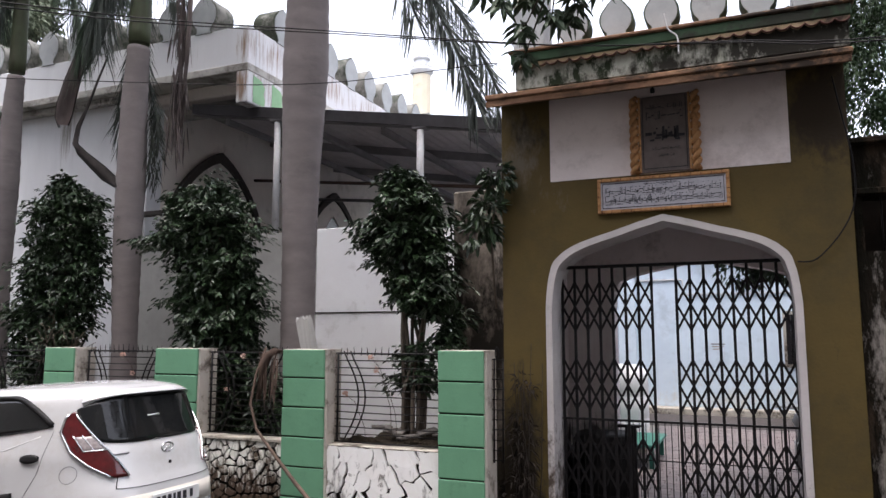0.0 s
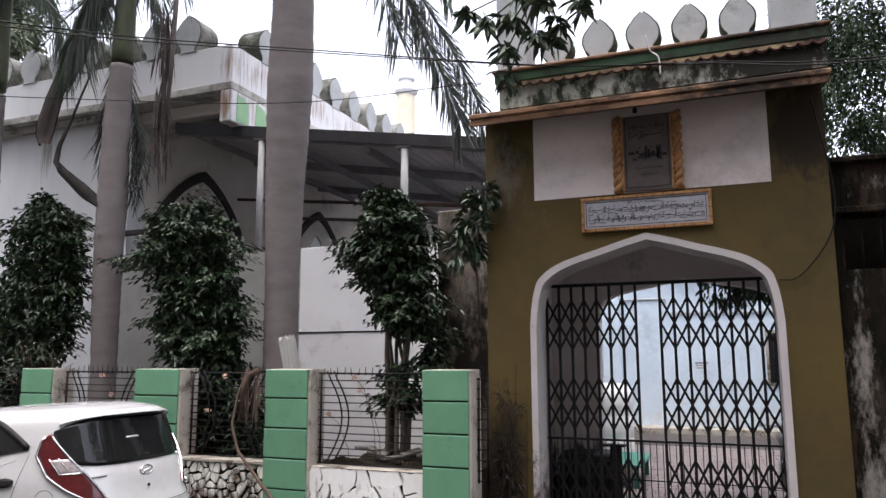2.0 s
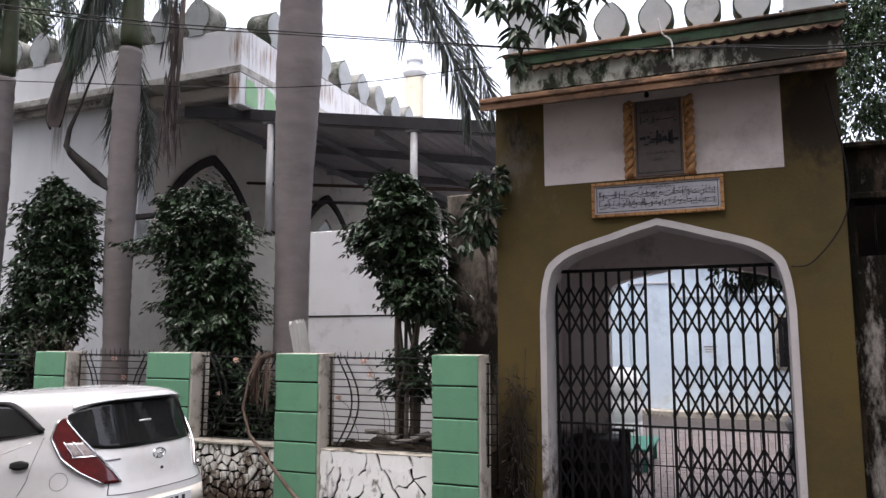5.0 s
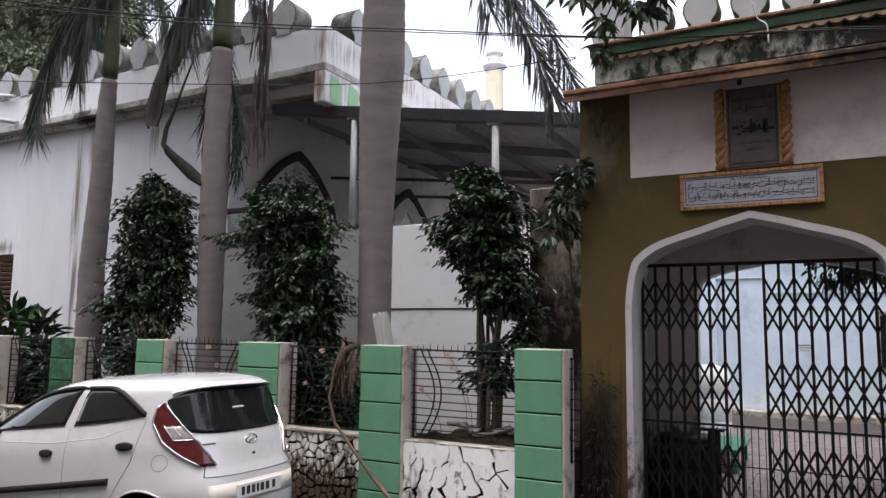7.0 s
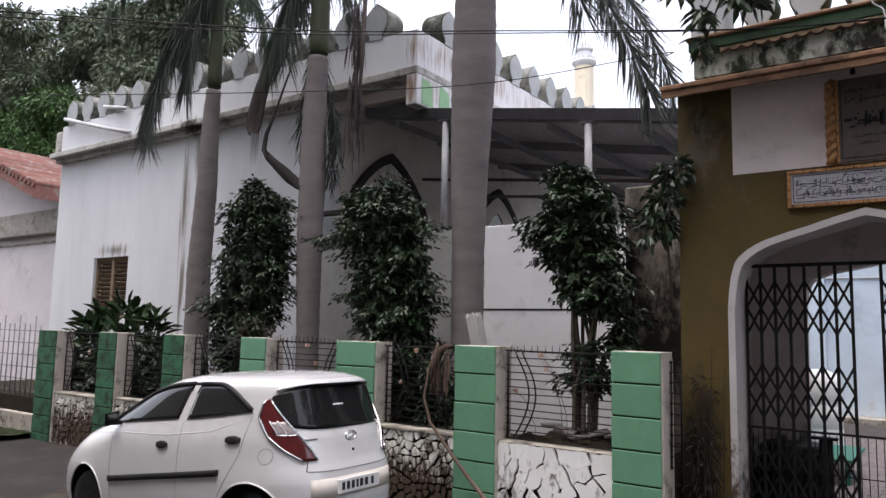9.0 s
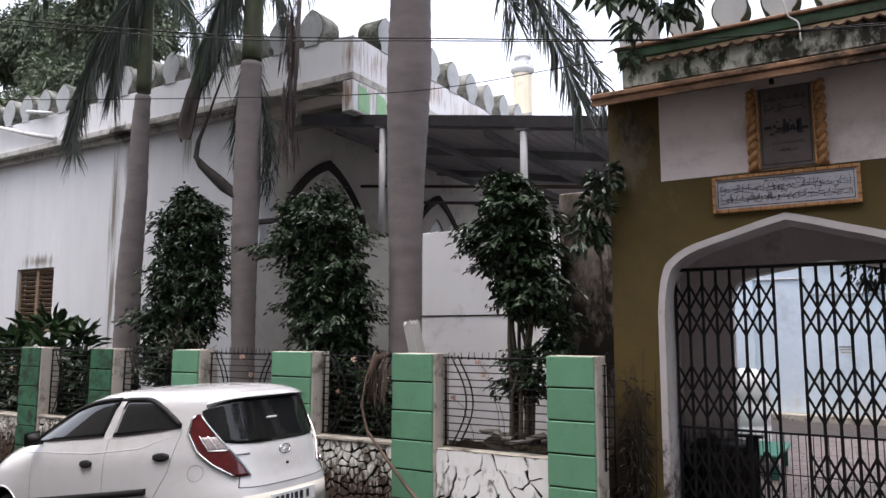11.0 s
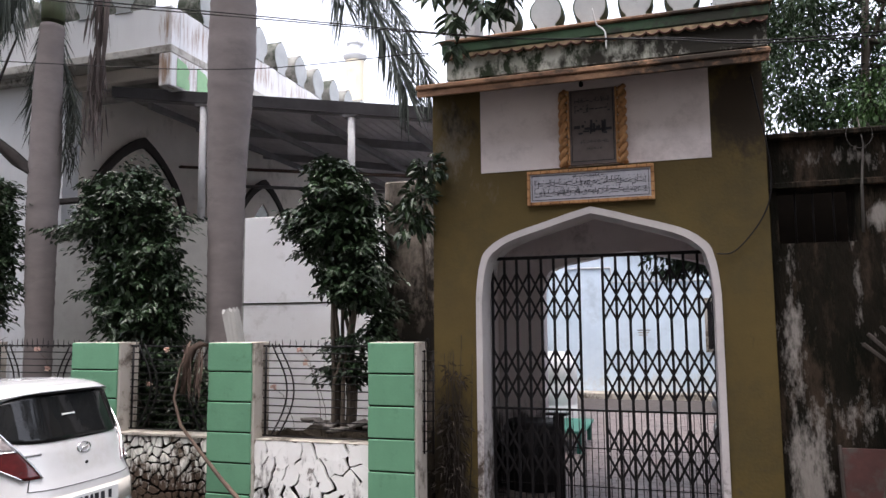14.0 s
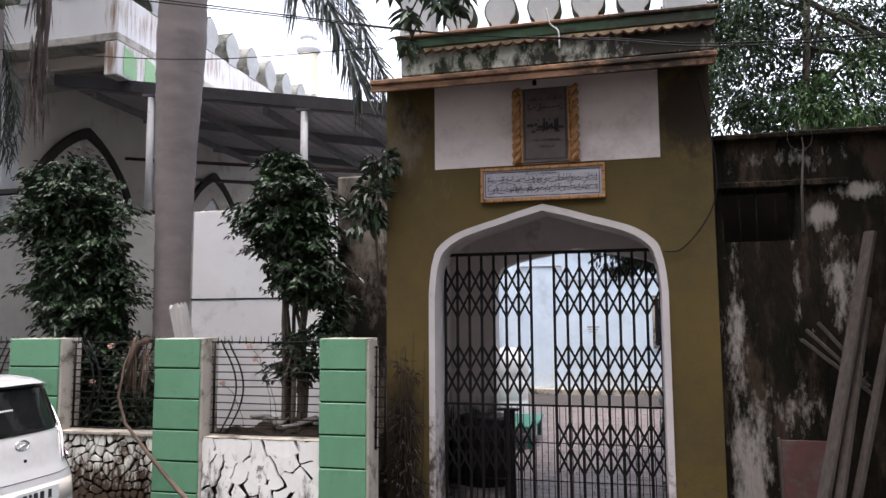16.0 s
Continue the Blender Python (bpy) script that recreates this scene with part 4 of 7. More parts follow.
for k in range(12):
    part("baluster", box(BM(), -0.04, 0.04, 0.33, 0.39, 14.2, 14.27, m=Matrix.Rotation(2 * math.pi * k / 12, 4, "Z")), WHITE, tower)
part("dome", lathe(BM(), [(0.2, 14.2), (0.19, 14.36), (0.14, 14.5), (0.06, 14.62), (0.03, 14.68), (0.05, 14.74), (0.02, 14.8), (0.012, 14.95)], sides=14), WHITE, tower)

# ---- white wall and sheet-metal shed between mosque and gatehouse ----
bound = thing("white_inner_wall", "white washed inner wall with a dark groove", "wall", kind="structure")
part("wall", box(BM(), -2.85, 0.7, 2.36, 2.56, 0.0, 3.325, 0.01), SHEDWALL, bound)
part("end_wall", box(BM(), -6.2, -2.852, 2.37, 2.56, 0.0, 3.31, 0.01), GREYPLASTER, bound, "bare grey plaster")
part("ledge", box(BM(), -6.1, -5.2, 2.30, 2.40, 3.70, 3.78, 0.01), DARKRIB, bound, "dark cement ledge")
part("groove", box(BM(), -2.85, 0.0, 2.352, 2.365, 2.145, 2.163), MORTAR, bound)
old = thing("stained_wall_end", "old wall end black with damp beside the gatehouse", "wall", kind="structure")
part("wall", box(BM(), -0.35, 0.47, 1.25, 1.5, 0.0, 3.45, 0.02), DAMPWALL, old)
shed = thing("sheet_shed", "sheet-metal lean-to roof on steel posts and rafters", "shed")


def shed_z(x):
    return lerp(5.20, 4.66, (x + 3.9) / 3.3)


bm = BM()
nx = 60
lo = [[bm.verts.new((lerp(-5.2, 0.45, k / nx), y, shed_z(lerp(-5.2, 0.45, k / nx)) + 0.012 * (-1) ** k)) for k in range(nx + 1)] for y in (2.42, 9.5)]
for k in range(nx):
    bm.faces.new((lo[0][k], lo[0][k + 1], lo[1][k + 1], lo[1][k]))
part("roof_sheet", bm, SHEET, shed, "weathered grey corrugated sheet")
part("fascia", prism(BM(), [(-5.2, shed_z(-5.2) - 0.13), (0.45, shed_z(0.45) - 0.13), (0.45, shed_z(0.45) + 0.035), (-5.2, shed_z(-5.2) + 0.035)], "y", 2.39, 2.415), DARKSTEEL, shed, "blackened front edge of the roof")
for y in (2.44, 4.4, 6.6, 9.4):
    part("rafter", prism(BM(), [(-5.2, shed_z(-5.2) - 0.15), (0.45, shed_z(0.45) - 0.15), (0.45, shed_z(0.45) - 0.02), (-5.2, shed_z(-5.2) - 0.02)], "y", y, y + 0.05), STEEL, shed)
for x in (-4.6, -3.2, -1.9, -0.6, 0.3):
    part("purlin", prism(BM(), [(2.5, shed_z(x) - 0.24), (9.4, shed_z(x) - 0.24), (9.4, shed_z(x) - 0.15), (2.5, shed_z(x) - 0.15)], "x", x - 0.035, x + 0.035), STEEL, shed)
for x in (-3.63, -1.31):
    part("post", tube(BM(), [(x, 2.46, 3.30), (x, 2.46, shed_z(x) - 0.13)], 0.05, 12), PVC, shed, "pale painted steel post")
    part("post_cap", box(BM(), x - 0.11, x + 0.11, 2.40, 2.54, shed_z(x) - 0.17, shed_z(x) - 0.11, 0.01), STEEL, shed)
part("strut", tube(BM(), [(-5.2, 4.0, 4.55), (0.1, 2.75, 3.75)], 0.026, 8), RUST, shed, "rusty slanting pipe")
part("strut", tube(BM(), [(-5.9, 7.0, 4.8), (0.2, 7.0, 4.2)], 0.035, 8), STEEL, shed)
shade = thing("dark_back_building", "shaded old wall closing the shed", "wall", kind="structure")
part("wall", box(BM(), -6.0, -0.25, 9.6, 9.8, 0.0, 4.4), SHEDWALL, shade)

# ---- house with a red tiled roof beyond the mosque ----
house = thing("tiled_house", "pinkish white house with a red clay tile roof", "house")
part("wall", prism(BM(), [(-34.0, -0.3), (-20.0, -0.3), (-20.0, 5.55), (-26.5, 8.0), (-34.0, 5.3)], "y", 5.0, 12.0), PINKHOUSE, house)
part("dado_line", box(BM(), -34.0, -19.98, 4.96, 5.0, 4.3, 4.36), COPING, house)
# The shade below the tiled roof, built as a grey band.
part("eave_shade_band", box(BM(), -34.0, -19.9, 4.7, 5.0, 4.55, 5.3, 0.03), CEMENT, house, "grey band standing in for the shade under the roof")
part("roof", prism(BM(), [(-19.5, 5.45), (-19.5, 5.85), (-22.0, 6.72), (-24.2, 7.5), (-26.5, 8.2), (-34.5, 5.5), (-34.5, 5.15), (-26.5, 7.85), (-24.2, 7.15), (-22.0, 6.36)], "y", 3.9, 12.5), TILES, house, "red clay tile roof")
for k in range(26):
    x = -19.6 - 0.26 * k
    z = float(np.interp(-x, (19.5, 22.0, 24.2, 26.5), (5.85, 6.72, 7.5, 8.2)))
    part("roof_tile", tube(BM(), [(x, 3.85, z + 0.02), (x, 8.0, z + 0.02)], 0.11, 8), TILES, house)
yard = thing("neighbour_fence", "thin dark iron railing beyond the last pillar", "fence", at=(-13.6, 0.3, -0.15))
for k in range(14):
    part("picket", tube(BM(), [(0.2 * k, 0, 0.35), (0.2 * k, 0, 1.95 if k % 3 else 2.1)], 0.012, 5), STEEL, yard)
for k in range(7):
    part("rail", tube(BM(), [(0, 0.02, 0.5 + 0.22 * k), (2.7, 0.02, 0.5 + 0.22 * k)], 0.009, 5), STEEL, yard)
part("kerb", box(BM(), -2.0, 2.95, -0.1, 0.15, 0.0, 0.36, 0.02), COPING, yard)
bm = BM()
random.seed(31)
rows = [[bm.verts.new((-19.0 + 0.22 * k, y, -0.14 + (0.10 + random.uniform(-0.03, 0.03) if 0 < j < 4 else 0.0))) for k in range(40)] for j, y in enumerate((-0.75, -0.6, -0.3, 0.0, 0.25))]
for r, s in zip(rows, rows[1:]):
    for k in range(39):
        bm.faces.new((r[k], r[k + 1], s[k + 1], s[k])).smooth = True
solo("verge", bm, VERGE, "dark weedy strip of ground along the fence", "grass", kind="structure")

# ---- unseen plain house row behind the viewer, added to block low sky light ----
row = thing("house_row", "plain unseen fronts added across the lane to block low sky light", "building", kind="structure")
part("front", box(BM(), -26.0, 20.0, -10.4, -10.0, -0.2, 13.0), CEMENT, row)
part("parapet", box(BM(), -26.0, 20.0, -10.0, -9.8, 12.7, 13.0), COPING, row)


# ---- foliage helpers ----
def leaf_mesh(name, spots, ways, lengths, widths, material, fold=0.25, droop=0.3, level=0.6):
    """Many pointed oval leaves, each of two folded halves, from arrays of base points and directions."""
    spots, ways = np.asarray(spots, float), np.asarray(ways, float)
    n = len(spots)
    rng = np.random.default_rng(n)
    ways = ways / np.linalg.norm(ways, axis=1)[:, None]
    side = np.cross(ways, rng.normal(size=(n, 3)) * level + (0, 0, 1.0))
    side /= np.linalg.norm(side, axis=1)[:, None] + 1e-9
    up = np.cross(side, ways)
    le, wi = np.asarray(lengths)[:, None] * np.ones((n, 1)), np.asarray(widths)[:, None] * np.ones((n, 1))
    sink = np.array((0, 0, 1.0)) * le * droop
    low, high = spots + ways * le * 0.3 - sink * 0.12, spots + ways * le * 0.66 - sink * 0.45
    tip = spots + ways * le - sink
    lift = up * wi * fold
    verts = np.stack([spots, low + side * wi * 0.45 + lift, high + side * wi * 0.42 + lift, tip, high - side * wi * 0.42 + lift, low - side * wi * 0.45 + lift, (low + high) / 2], 1).reshape(-1, 3)
    base = np.arange(n)[:, None] * 7
    halves = np.concatenate([base + (0, 6, 2, 1), base + (6, 3, 2, 2), base + (0, 5, 4, 6), base + (6, 4, 3, 3)], 1).reshape(-1, 4)
    me = bpy.data.meshes.new(name)
    me.from_pydata(verts.tolist(), [], [f if f[2] != f[3] else f[:3] for f in halves.tolist()])
    me.materials.append(material)
    return me


def on_sphere(rng, n):
    v = rng.normal(size=(n, 3))
    return v / np.linalg.norm(v, axis=1)[:, None]


def clumps(rng, blobs, per_area, clump_r, per_clump, down=0.35, inner=0.45, reach=0.6, power=0.6):
    """Leaf bases and directions for a crown made of ellipsoid blobs (centre, radii); the leaves sit in tufts near the outside."""
    spots, ways = [], []
    for c, r in blobs:
        area = (r[0] * r[1] + r[1] * r[2] + r[0] * r[2])
        n = int(per_area * area)
        d = on_sphere(rng, n)
        heart = np.array(c) + d * np.array(r) * (inner + reach * rng.random((n, 1)) ** power)
        for h, out in zip(heart, d):
            m = rng.integers(per_clump // 2, per_clump + 1)
            o = on_sphere(rng, m) * clump_r * rng.random((m, 1)) ** 0.5
            spots.append(h + o)
            ways.append(out * 0.7 + o / clump_r * 0.6 + rng.normal(size=(m, 3)) * 0.35 - (0, 0, down))
    return np.concatenate(spots), np.concatenate(ways)


def shrub(label, base, stems, hulls, seed, leaf=(0.084, 0.038), depth=0.75, reach=0.34):
    """Layered sprays of small leaves over the hulls; a hull: rows of (height, from x, to x), count of sprays, count of inner leaves."""
    rng = np.random.default_rng(seed)
    bush = thing("shrub", label, "shrub", "shrubs behind the fence", at=base)
    b = np.array(base)
    spots, ways, inner = [], [], []
    for rows, sprays, fill in hulls:
        z, x0, x1 = (np.array([r[k] for r in sorted(rows)]) for k in range(3))

        def at(h, k, a):
            lo, hi = np.interp(h, z, x0), np.interp(h, z, x1)
            half = (hi - lo) / 2
            return np.array(((lo + hi) / 2 + half * k * math.cos(a), base[1] + min(0.52, depth * half) * k * math.sin(a), h))
        tops = rng.uniform(z[0], z[-1], 40 * sprays)
        girth = np.interp(tops, z, x1 - x0)
        tops = tops[rng.random(len(tops)) < girth / girth.max()]
        limbs = [(tops[k], 0.70 + 0.42 * rng.random(), 2.4 * k + rng.uniform(-0.5, 0.5)) for k in range(max(3, sprays // 10))]
        for k in range(sprays):
            h, r, a = limbs[k % len(limbs)]
            a += rng.normal() * 0.33 / r
            h += rng.normal() * 0.055
            p = at(h, r * (0.35 + 0.65 * rng.random() ** 0.6), a)
            out = np.array((math.cos(a), math.sin(a), 0.0)) + rng.normal(size=3) * (0.35, 0.35, 0.12)
            out[2] += 0.25 * (h - z.mean()) / (z[-1] - z[0])
            out /= np.linalg.norm(out)
            across = np.cross(out, (0, 0, 1.0))
            n = int(rng.integers(11, 22))
            for k in range(n):
                f = (k + 0.5) / n
                spots.append(p + out * reach * (f - 0.75) - np.array((0, 0, 0.16 * reach * f * f)) + rng.normal(size=3) * 0.022)
                ways.append(out * (0.45 + 0.6 * f) + across * (1 if k % 2 else -1) * rng.uniform(0.45, 1.1) + (0, 0, rng.uniform(-0.75, 0.05)))
        for h in rng.uniform(z[0], z[-1] - 0.12, fill):
            inner.append(at(h, 0.68 * rng.random() ** 0.5, rng.uniform(0, 2 * math.pi)))
    rows = hulls[0][0]
    for k in range(stems):
        a = 2 * math.pi * k / stems + rng.random()
        r0, row = 0.05 + 0.07 * rng.random(), rows[k % (len(rows) - 2) + 1]
        end = Vector((lerp(row[1], row[2], rng.uniform(0.3, 0.7)), base[1], row[0])) - Vector(base)
        p0 = Vector((r0 * math.cos(a), r0 * math.sin(a), 0))
        p1 = Vector((p0.x * 1.5 + 0.02, p0.y * 1.5, end.z * 0.45))
        part("stem", tube(BM(), [p0, p0.lerp(p1, 0.5) + Vector((rng.uniform(-0.02, 0.02), 0, 0)), p1, p1.lerp(end, 0.55) + Vector((0.03, 0, 0)), end], [0.028, 0.025, 0.022, 0.016, 0.007], 7), STEMBARK, bush)
    inner = np.array(inner)
    core = new("leaves", leaf_mesh("leaves", inner - b, on_sphere(rng, len(inner)), 0.10 * np.ones(len(inner)), 0.055 * np.ones(len(inner)), LEAF))
    core.parent = bush
    tagged(core, "dark inner leaves", kind="stuff")
    n = len(spots)
    crown = new("leaves", leaf_mesh("leaves", np.array(spots) - b, ways, leaf[0] * rng.uniform(0.65, 1.2, n), leaf[1] * rng.uniform(0.7, 1.2, n), LEAF, droop=0.22, fold=0.16, level=0.3))
    crown.parent = bush
    tagged(crown, "dark glossy green leaves", kind="stuff")
    return bush


shrub("dense dark green shrub with bare stems beside the gatehouse", (-0.62, 0.78, 0.5), 10,
      [([(2.02, -0.72, -0.08), (2.18, -1.02, 0.05), (2.42, -1.13, 0.05), (2.72, -1.26, -0.04), (3.03, -1.35, -0.1), (3.28, -1.25, -0.14), (3.47, -1.12, -0.36), (3.66, -0.92, -0.7)], 330, 2400),
       ([(1.22, -0.8, -0.42), (1.35, -0.95, -0.3), (1.59, -1.02, -0.2), (1.76, -0.92, -0.05), (1.85, -0.5, -0.05)], 62, 110), ([(1.7, -0.45, -0.02), (1.95, -0.45, 0.0), (2.1, -0.4, 0.0)], 22, 50)], 4)
shrub("tall dense dark green shrub spreading over the fence", (-3.0, 0.75, 0.5), 9,
      [([(1.55, -3.6, -2.42), (1.81, -3.75, -2.44), (2.14, -4.05, -2.42), (2.42, -3.95, -2.4), (2.69, -3.95, -2.45), (2.9, -4.3, -2.42), (3.08, -4.5, -2.42), (3.40, -4.2, -2.62), (3.62, -3.85, -2.88), (3.75, -3.7, -3.2)], 540, 4600),
       ([(0.62, -3.25, -2.35), (1.16, -3.3, -2.35), (1.6, -3.4, -2.4)], 45, 1500)], 5)
shrub("pointed dark green shrub against the white mosque wall", (-5.85, 0.8, 0.5), 8,
      [([(1.3, -6.6, -5.8), (1.5, -6.75, -5.6), (1.75, -6.92, -5.25), (2.1, -6.98, -4.95), (2.55, -6.84, -4.95), (2.92, -6.84, -4.92), (3.31, -6.72, -4.98), (3.68, -6.42, -5.15), (3.85, -6.2, -5.5), (3.98, -6.05, -5.85)], 540, 4600),
       ([(0.62, -6.4, -5.7), (1.0, -6.5, -5.6), (1.4, -6.5, -5.6)], 80, 900)], 6)

rng0 = random.Random(12)
for k, x in enumerate((-6.9, -7.9, -8.6, -9.4, -10.1)):
    m = x + rng0.uniform(-0.2, 0.2)
    shrub("low dark undergrowth behind the fence", (x, 0.6, 0.5), 3, [([(0.6, m - 0.4, m + 0.4), (1.0, m - 0.45, m + 0.45), (1.35, m - 0.35, m + 0.3), (1.55, m - 0.1, m + 0.1)], 90, 1000)], 300 + k, depth=0.5)
shrub("dark straggling undergrowth by the green pillar", (-2.3, 0.55, 0.5), 4, [([(0.6, -2.6, -1.9), (1.0, -2.6, -1.95), (1.4, -2.7, -2.1), (1.6, -2.5, -2.3)], 70, 600)], 320, depth=0.5)

# creeper on the corner of the gatehouse
creeper = thing("creeper", "dark creeper hanging on the corner of the gatehouse", "creeper", at=(0.42, 0.48, 2.7))
rng = np.random.default_rng(15)
spots, ways = clumps(rng, [((0.44, 0.4, 3.35), (0.14, 0.12, 0.16)), ((0.36, 0.38, 3.05), (0.16, 0.14, 0.2)), ((0.26, 0.4, 2.85), (0.14, 0.12, 0.15))], 190, 0.08, 14)
tuft = new("leaves", leaf_mesh("leaves", spots - np.array((0.42, 0.48, 2.7)), ways, 0.085 * rng.uniform(0.7, 1.3, len(spots)), 0.05 * rng.uniform(0.7, 1.2, len(spots)), LEAF))
tuft.parent = creeper
tagged(tuft, kind="stuff")
part("stem", tube(BM(), [(-0.02, 0.02, -0.6), (-0.06, 0, 0.1), (0.02, -0.04, 0.6)], 0.012, 6), STEMBARK, creeper)


# ---- palms ----
def frond(parent, root, heading, length, rise, sag, n=46, leaflet=0.55, width=0.03, material=None, twist=0.0, hang=0.75, seed=0):
    """A feather leaf: an arching rib with drooping leaflets down both sides."""
    rng = np.random.default_rng(seed)
    out = Vector((math.cos(heading), math.sin(heading), 0))
    line = []
    for k in range(15):
        f = k / 14
        line.append(Vector(root) + out * length * (math.sin(f * 1.35) / math.sin(1.35)) * 0.8 + Vector((0, 0, rise * f - sag * f ** 2.2)))
    rib = part("rib", tube(BM(), line, [0.03 - 0.024 * k / 14 for k in range(15)], 6), FRONDRIB, parent)
    spots, ways, le = [], [], []
    side = out.cross(Vector((0, 0, 1)))
    for k in range(n):
        f = 0.1 + 0.88 * k / (n - 1)
        i = min(13, int(f * 14))
        p = line[i].lerp(line[i + 1], f * 14 - i)
        along = (line[i + 1] - line[i]).normalized()
        for s in (-1, 1):
            for twin in range(2):
                d = side * s * rng.uniform(0.5, 1.0) + along * rng.uniform(0.35, 0.8) + Vector((0, 0, rng.uniform(-0.5, 0.15) - hang))
                spots.append(p[:]), ways.append(d[:]), le.append(leaflet * rng.uniform(0.7, 1.1) * (1 - 0.55 * abs(f - 0.45)))
    blades = new("foliage", leaf_mesh("foliage", spots, ways, le, width * np.ones(len(le)), material or FRONDLEAF, fold=0.1, droop=0.35))
    blades.parent = parent
    tagged(blades, kind="stuff")
    return rib


def palm(label, x, y, profile, shaft, fronds, seed):
    """profile: (z, offset, diameter) up the grey trunk; shaft: (z, diameter) up the green crownshaft."""
    tree = thing("royal_palm", label, "palm", "palms behind the fence", at=(x, y, 0.5))
    pts, rad, rnd = [], [], random.Random(seed)
    for (z0, o0, d0), (z1, o1, d1) in zip(profile, profile[1:]):
        n = max(2, int((z1 - z0) / 0.06))
        for k in range(n):
            f = k / n
            pts.append((lerp(o0, o1, f), 0, lerp(z0, z1, f) - 0.5))
            ring = 0.006 if len(pts) % 4 == 0 else 0.0
            rad.append(lerp(d0, d1, f) / 2 + ring + rnd.uniform(-0.002, 0.002))
    part("trunk", tube(BM(), pts, rad, 20), BARK, tree, "grey ringed trunk")
    top = profile[-1]
    part("crownshaft", tube(BM(), [(top[1], 0, z - 0.5) for z, _ in shaft], [d / 2 for _, d in shaft], 16), SHAFTGREEN, tree, "smooth green crownshaft")
    for k, f in enumerate(fronds):
        frond(tree, (top[1], 0, shaft[-1][0] - 0.5), seed=seed * 50 + k, **f)
    return tree


def crown(n, length, rise, sag, seed, **more):
    rnd = random.Random(seed)
    return [dict(heading=2 * math.pi * k / n + rnd.uniform(-0.2, 0.2), length=length * rnd.uniform(0.85, 1.1), rise=rise * rnd.uniform(0.5, 1.2), sag=sag * rnd.uniform(0.7, 1.2), **more) for k in range(n)]


palm("royal palm with a stout pale grey trunk close behind the fence", -2.22, 1.0, [(0.5, -0.01, 0.42), (1.8, 0.005, 0.385), (2.8, 0.0, 0.39), (3.8, 0.0, 0.45), (5.1, 0.035, 0.55), (6.2, 0.05, 0.5), (7.4, 0.06, 0.42)], [(7.35, 0.36), (7.6, 0.40), (8.8, 0.24)],
     crown(9, 3.0, 1.2, 2.6, 3), 3)
palm("royal palm with a green crownshaft and hanging dead leaves", -4.92, 1.0, [(0.5, 0.03, 0.34), (1.75, 0.03, 0.315), (2.47, 0.0, 0.345), (3.3, -0.015, 0.365), (3.95, -0.005, 0.38), (4.95, -0.02, 0.345), (5.35, -0.01, 0.315), (5.85, 0.01, 0.285)], [(5.84, 0.275), (6.0, 0.29), (6.5, 0.28), (7.2, 0.25), (8.0, 0.2)],
     crown(9, 2.6, 1.9, 2.2, 5, width=0.022), 5)
palm("royal palm with long drooping feather leaves beside the white wall", -7.42, 1.0, [(0.5, 0.0, 0.42), (1.96, 0.0, 0.385), (2.7, -0.03, 0.37), (3.4, 0.01, 0.35), (4.16, 0.055, 0.32), (5.3, 0.06, 0.26), (5.78, 0.09, 0.225)], [(5.77, 0.22), (5.95, 0.235), (6.4, 0.22), (7.0, 0.2), (7.9, 0.17)],
     crown(9, 2.6, 1.9, 2.2, 9, width=0.022), 9)
# the long leaf that hangs beside the gatehouse, and one before the mosque
def feather(parent, line, n, leaflet, width, seed, material=None, fall=0.0, splay=0.0):
    """A hanging leaf along a given rib, its leaflets drooping down both sides; splay: how far they stand off like a herringbone."""
    rng = np.random.default_rng(seed)
    pts = [Vector(p) for p in line]
    part("rib", tube(BM(), pts, [0.026 - 0.02 * k / (len(pts) - 1) for k in range(len(pts))], 6), FRONDGREY, parent)
    spots, ways, le = [], [], []
    for k in range(n):
        f = (0.03 + 0.96 * k / (n - 1)) * (len(pts) - 1)
        i = min(len(pts) - 2, int(f))
        p, along = pts[i].lerp(pts[i + 1], f - i), (pts[i + 1] - pts[i]).normalized()
        side = along.cross(Vector((0, 1, 0))).normalized()
        for s in (-1, 1):
            d = side * s * (rng.uniform(0.15, 0.6) + splay) + along * rng.uniform(0.7, 1.0) + Vector((0, rng.uniform(-0.3, 0.3), -rng.uniform(0.1, 0.5)))
            d = d.normalized().lerp(Vector((side.x * s * 0.18 + rng.uniform(-0.1, 0.1), rng.uniform(-0.12, 0.12), -1.0)), fall)
            spots.append(p[:]), ways.append(d[:]), le.append(leaflet * rng.uniform(0.45, 1.2))
    blades = new("foliage", leaf_mesh("foliage", spots, ways, le, width * np.ones(len(le)), material or FRONDGREY, fold=0.1, droop=0.12))
    blades.parent = parent
    tagged(blades, kind="stuff")


hanging = thing("hanging_palm_leaf", "long dark grey-green palm leaf hanging beside the gatehouse", "palm leaf")
feather(hanging, [(-1.1, 0.9, 7.0), (-0.75, 0.9, 6.3), (-0.5, 0.9, 5.7), (-0.28, 0.9, 5.2), (-0.08, 0.9, 4.75), (0.06, 0.9, 4.35)], 190, 0.55, 0.02, 71)
hanging = thing("hanging_palm_leaf", "dark grey-green palm leaf drooping behind the eave", "palm leaf")
feather(hanging, [(-1.1, 0.95, 7.0), (-0.55, 0.92, 6.15), (-0.2, 0.9, 5.5), (0.06, 0.88, 5.0), (0.24, 0.86, 4.6), (0.34, 0.86, 4.35)], 150, 0.42, 0.018, 72)
hanging = thing("hanging_palm_leaf", "short grey-green palm leaf hanging straight down", "palm leaf")
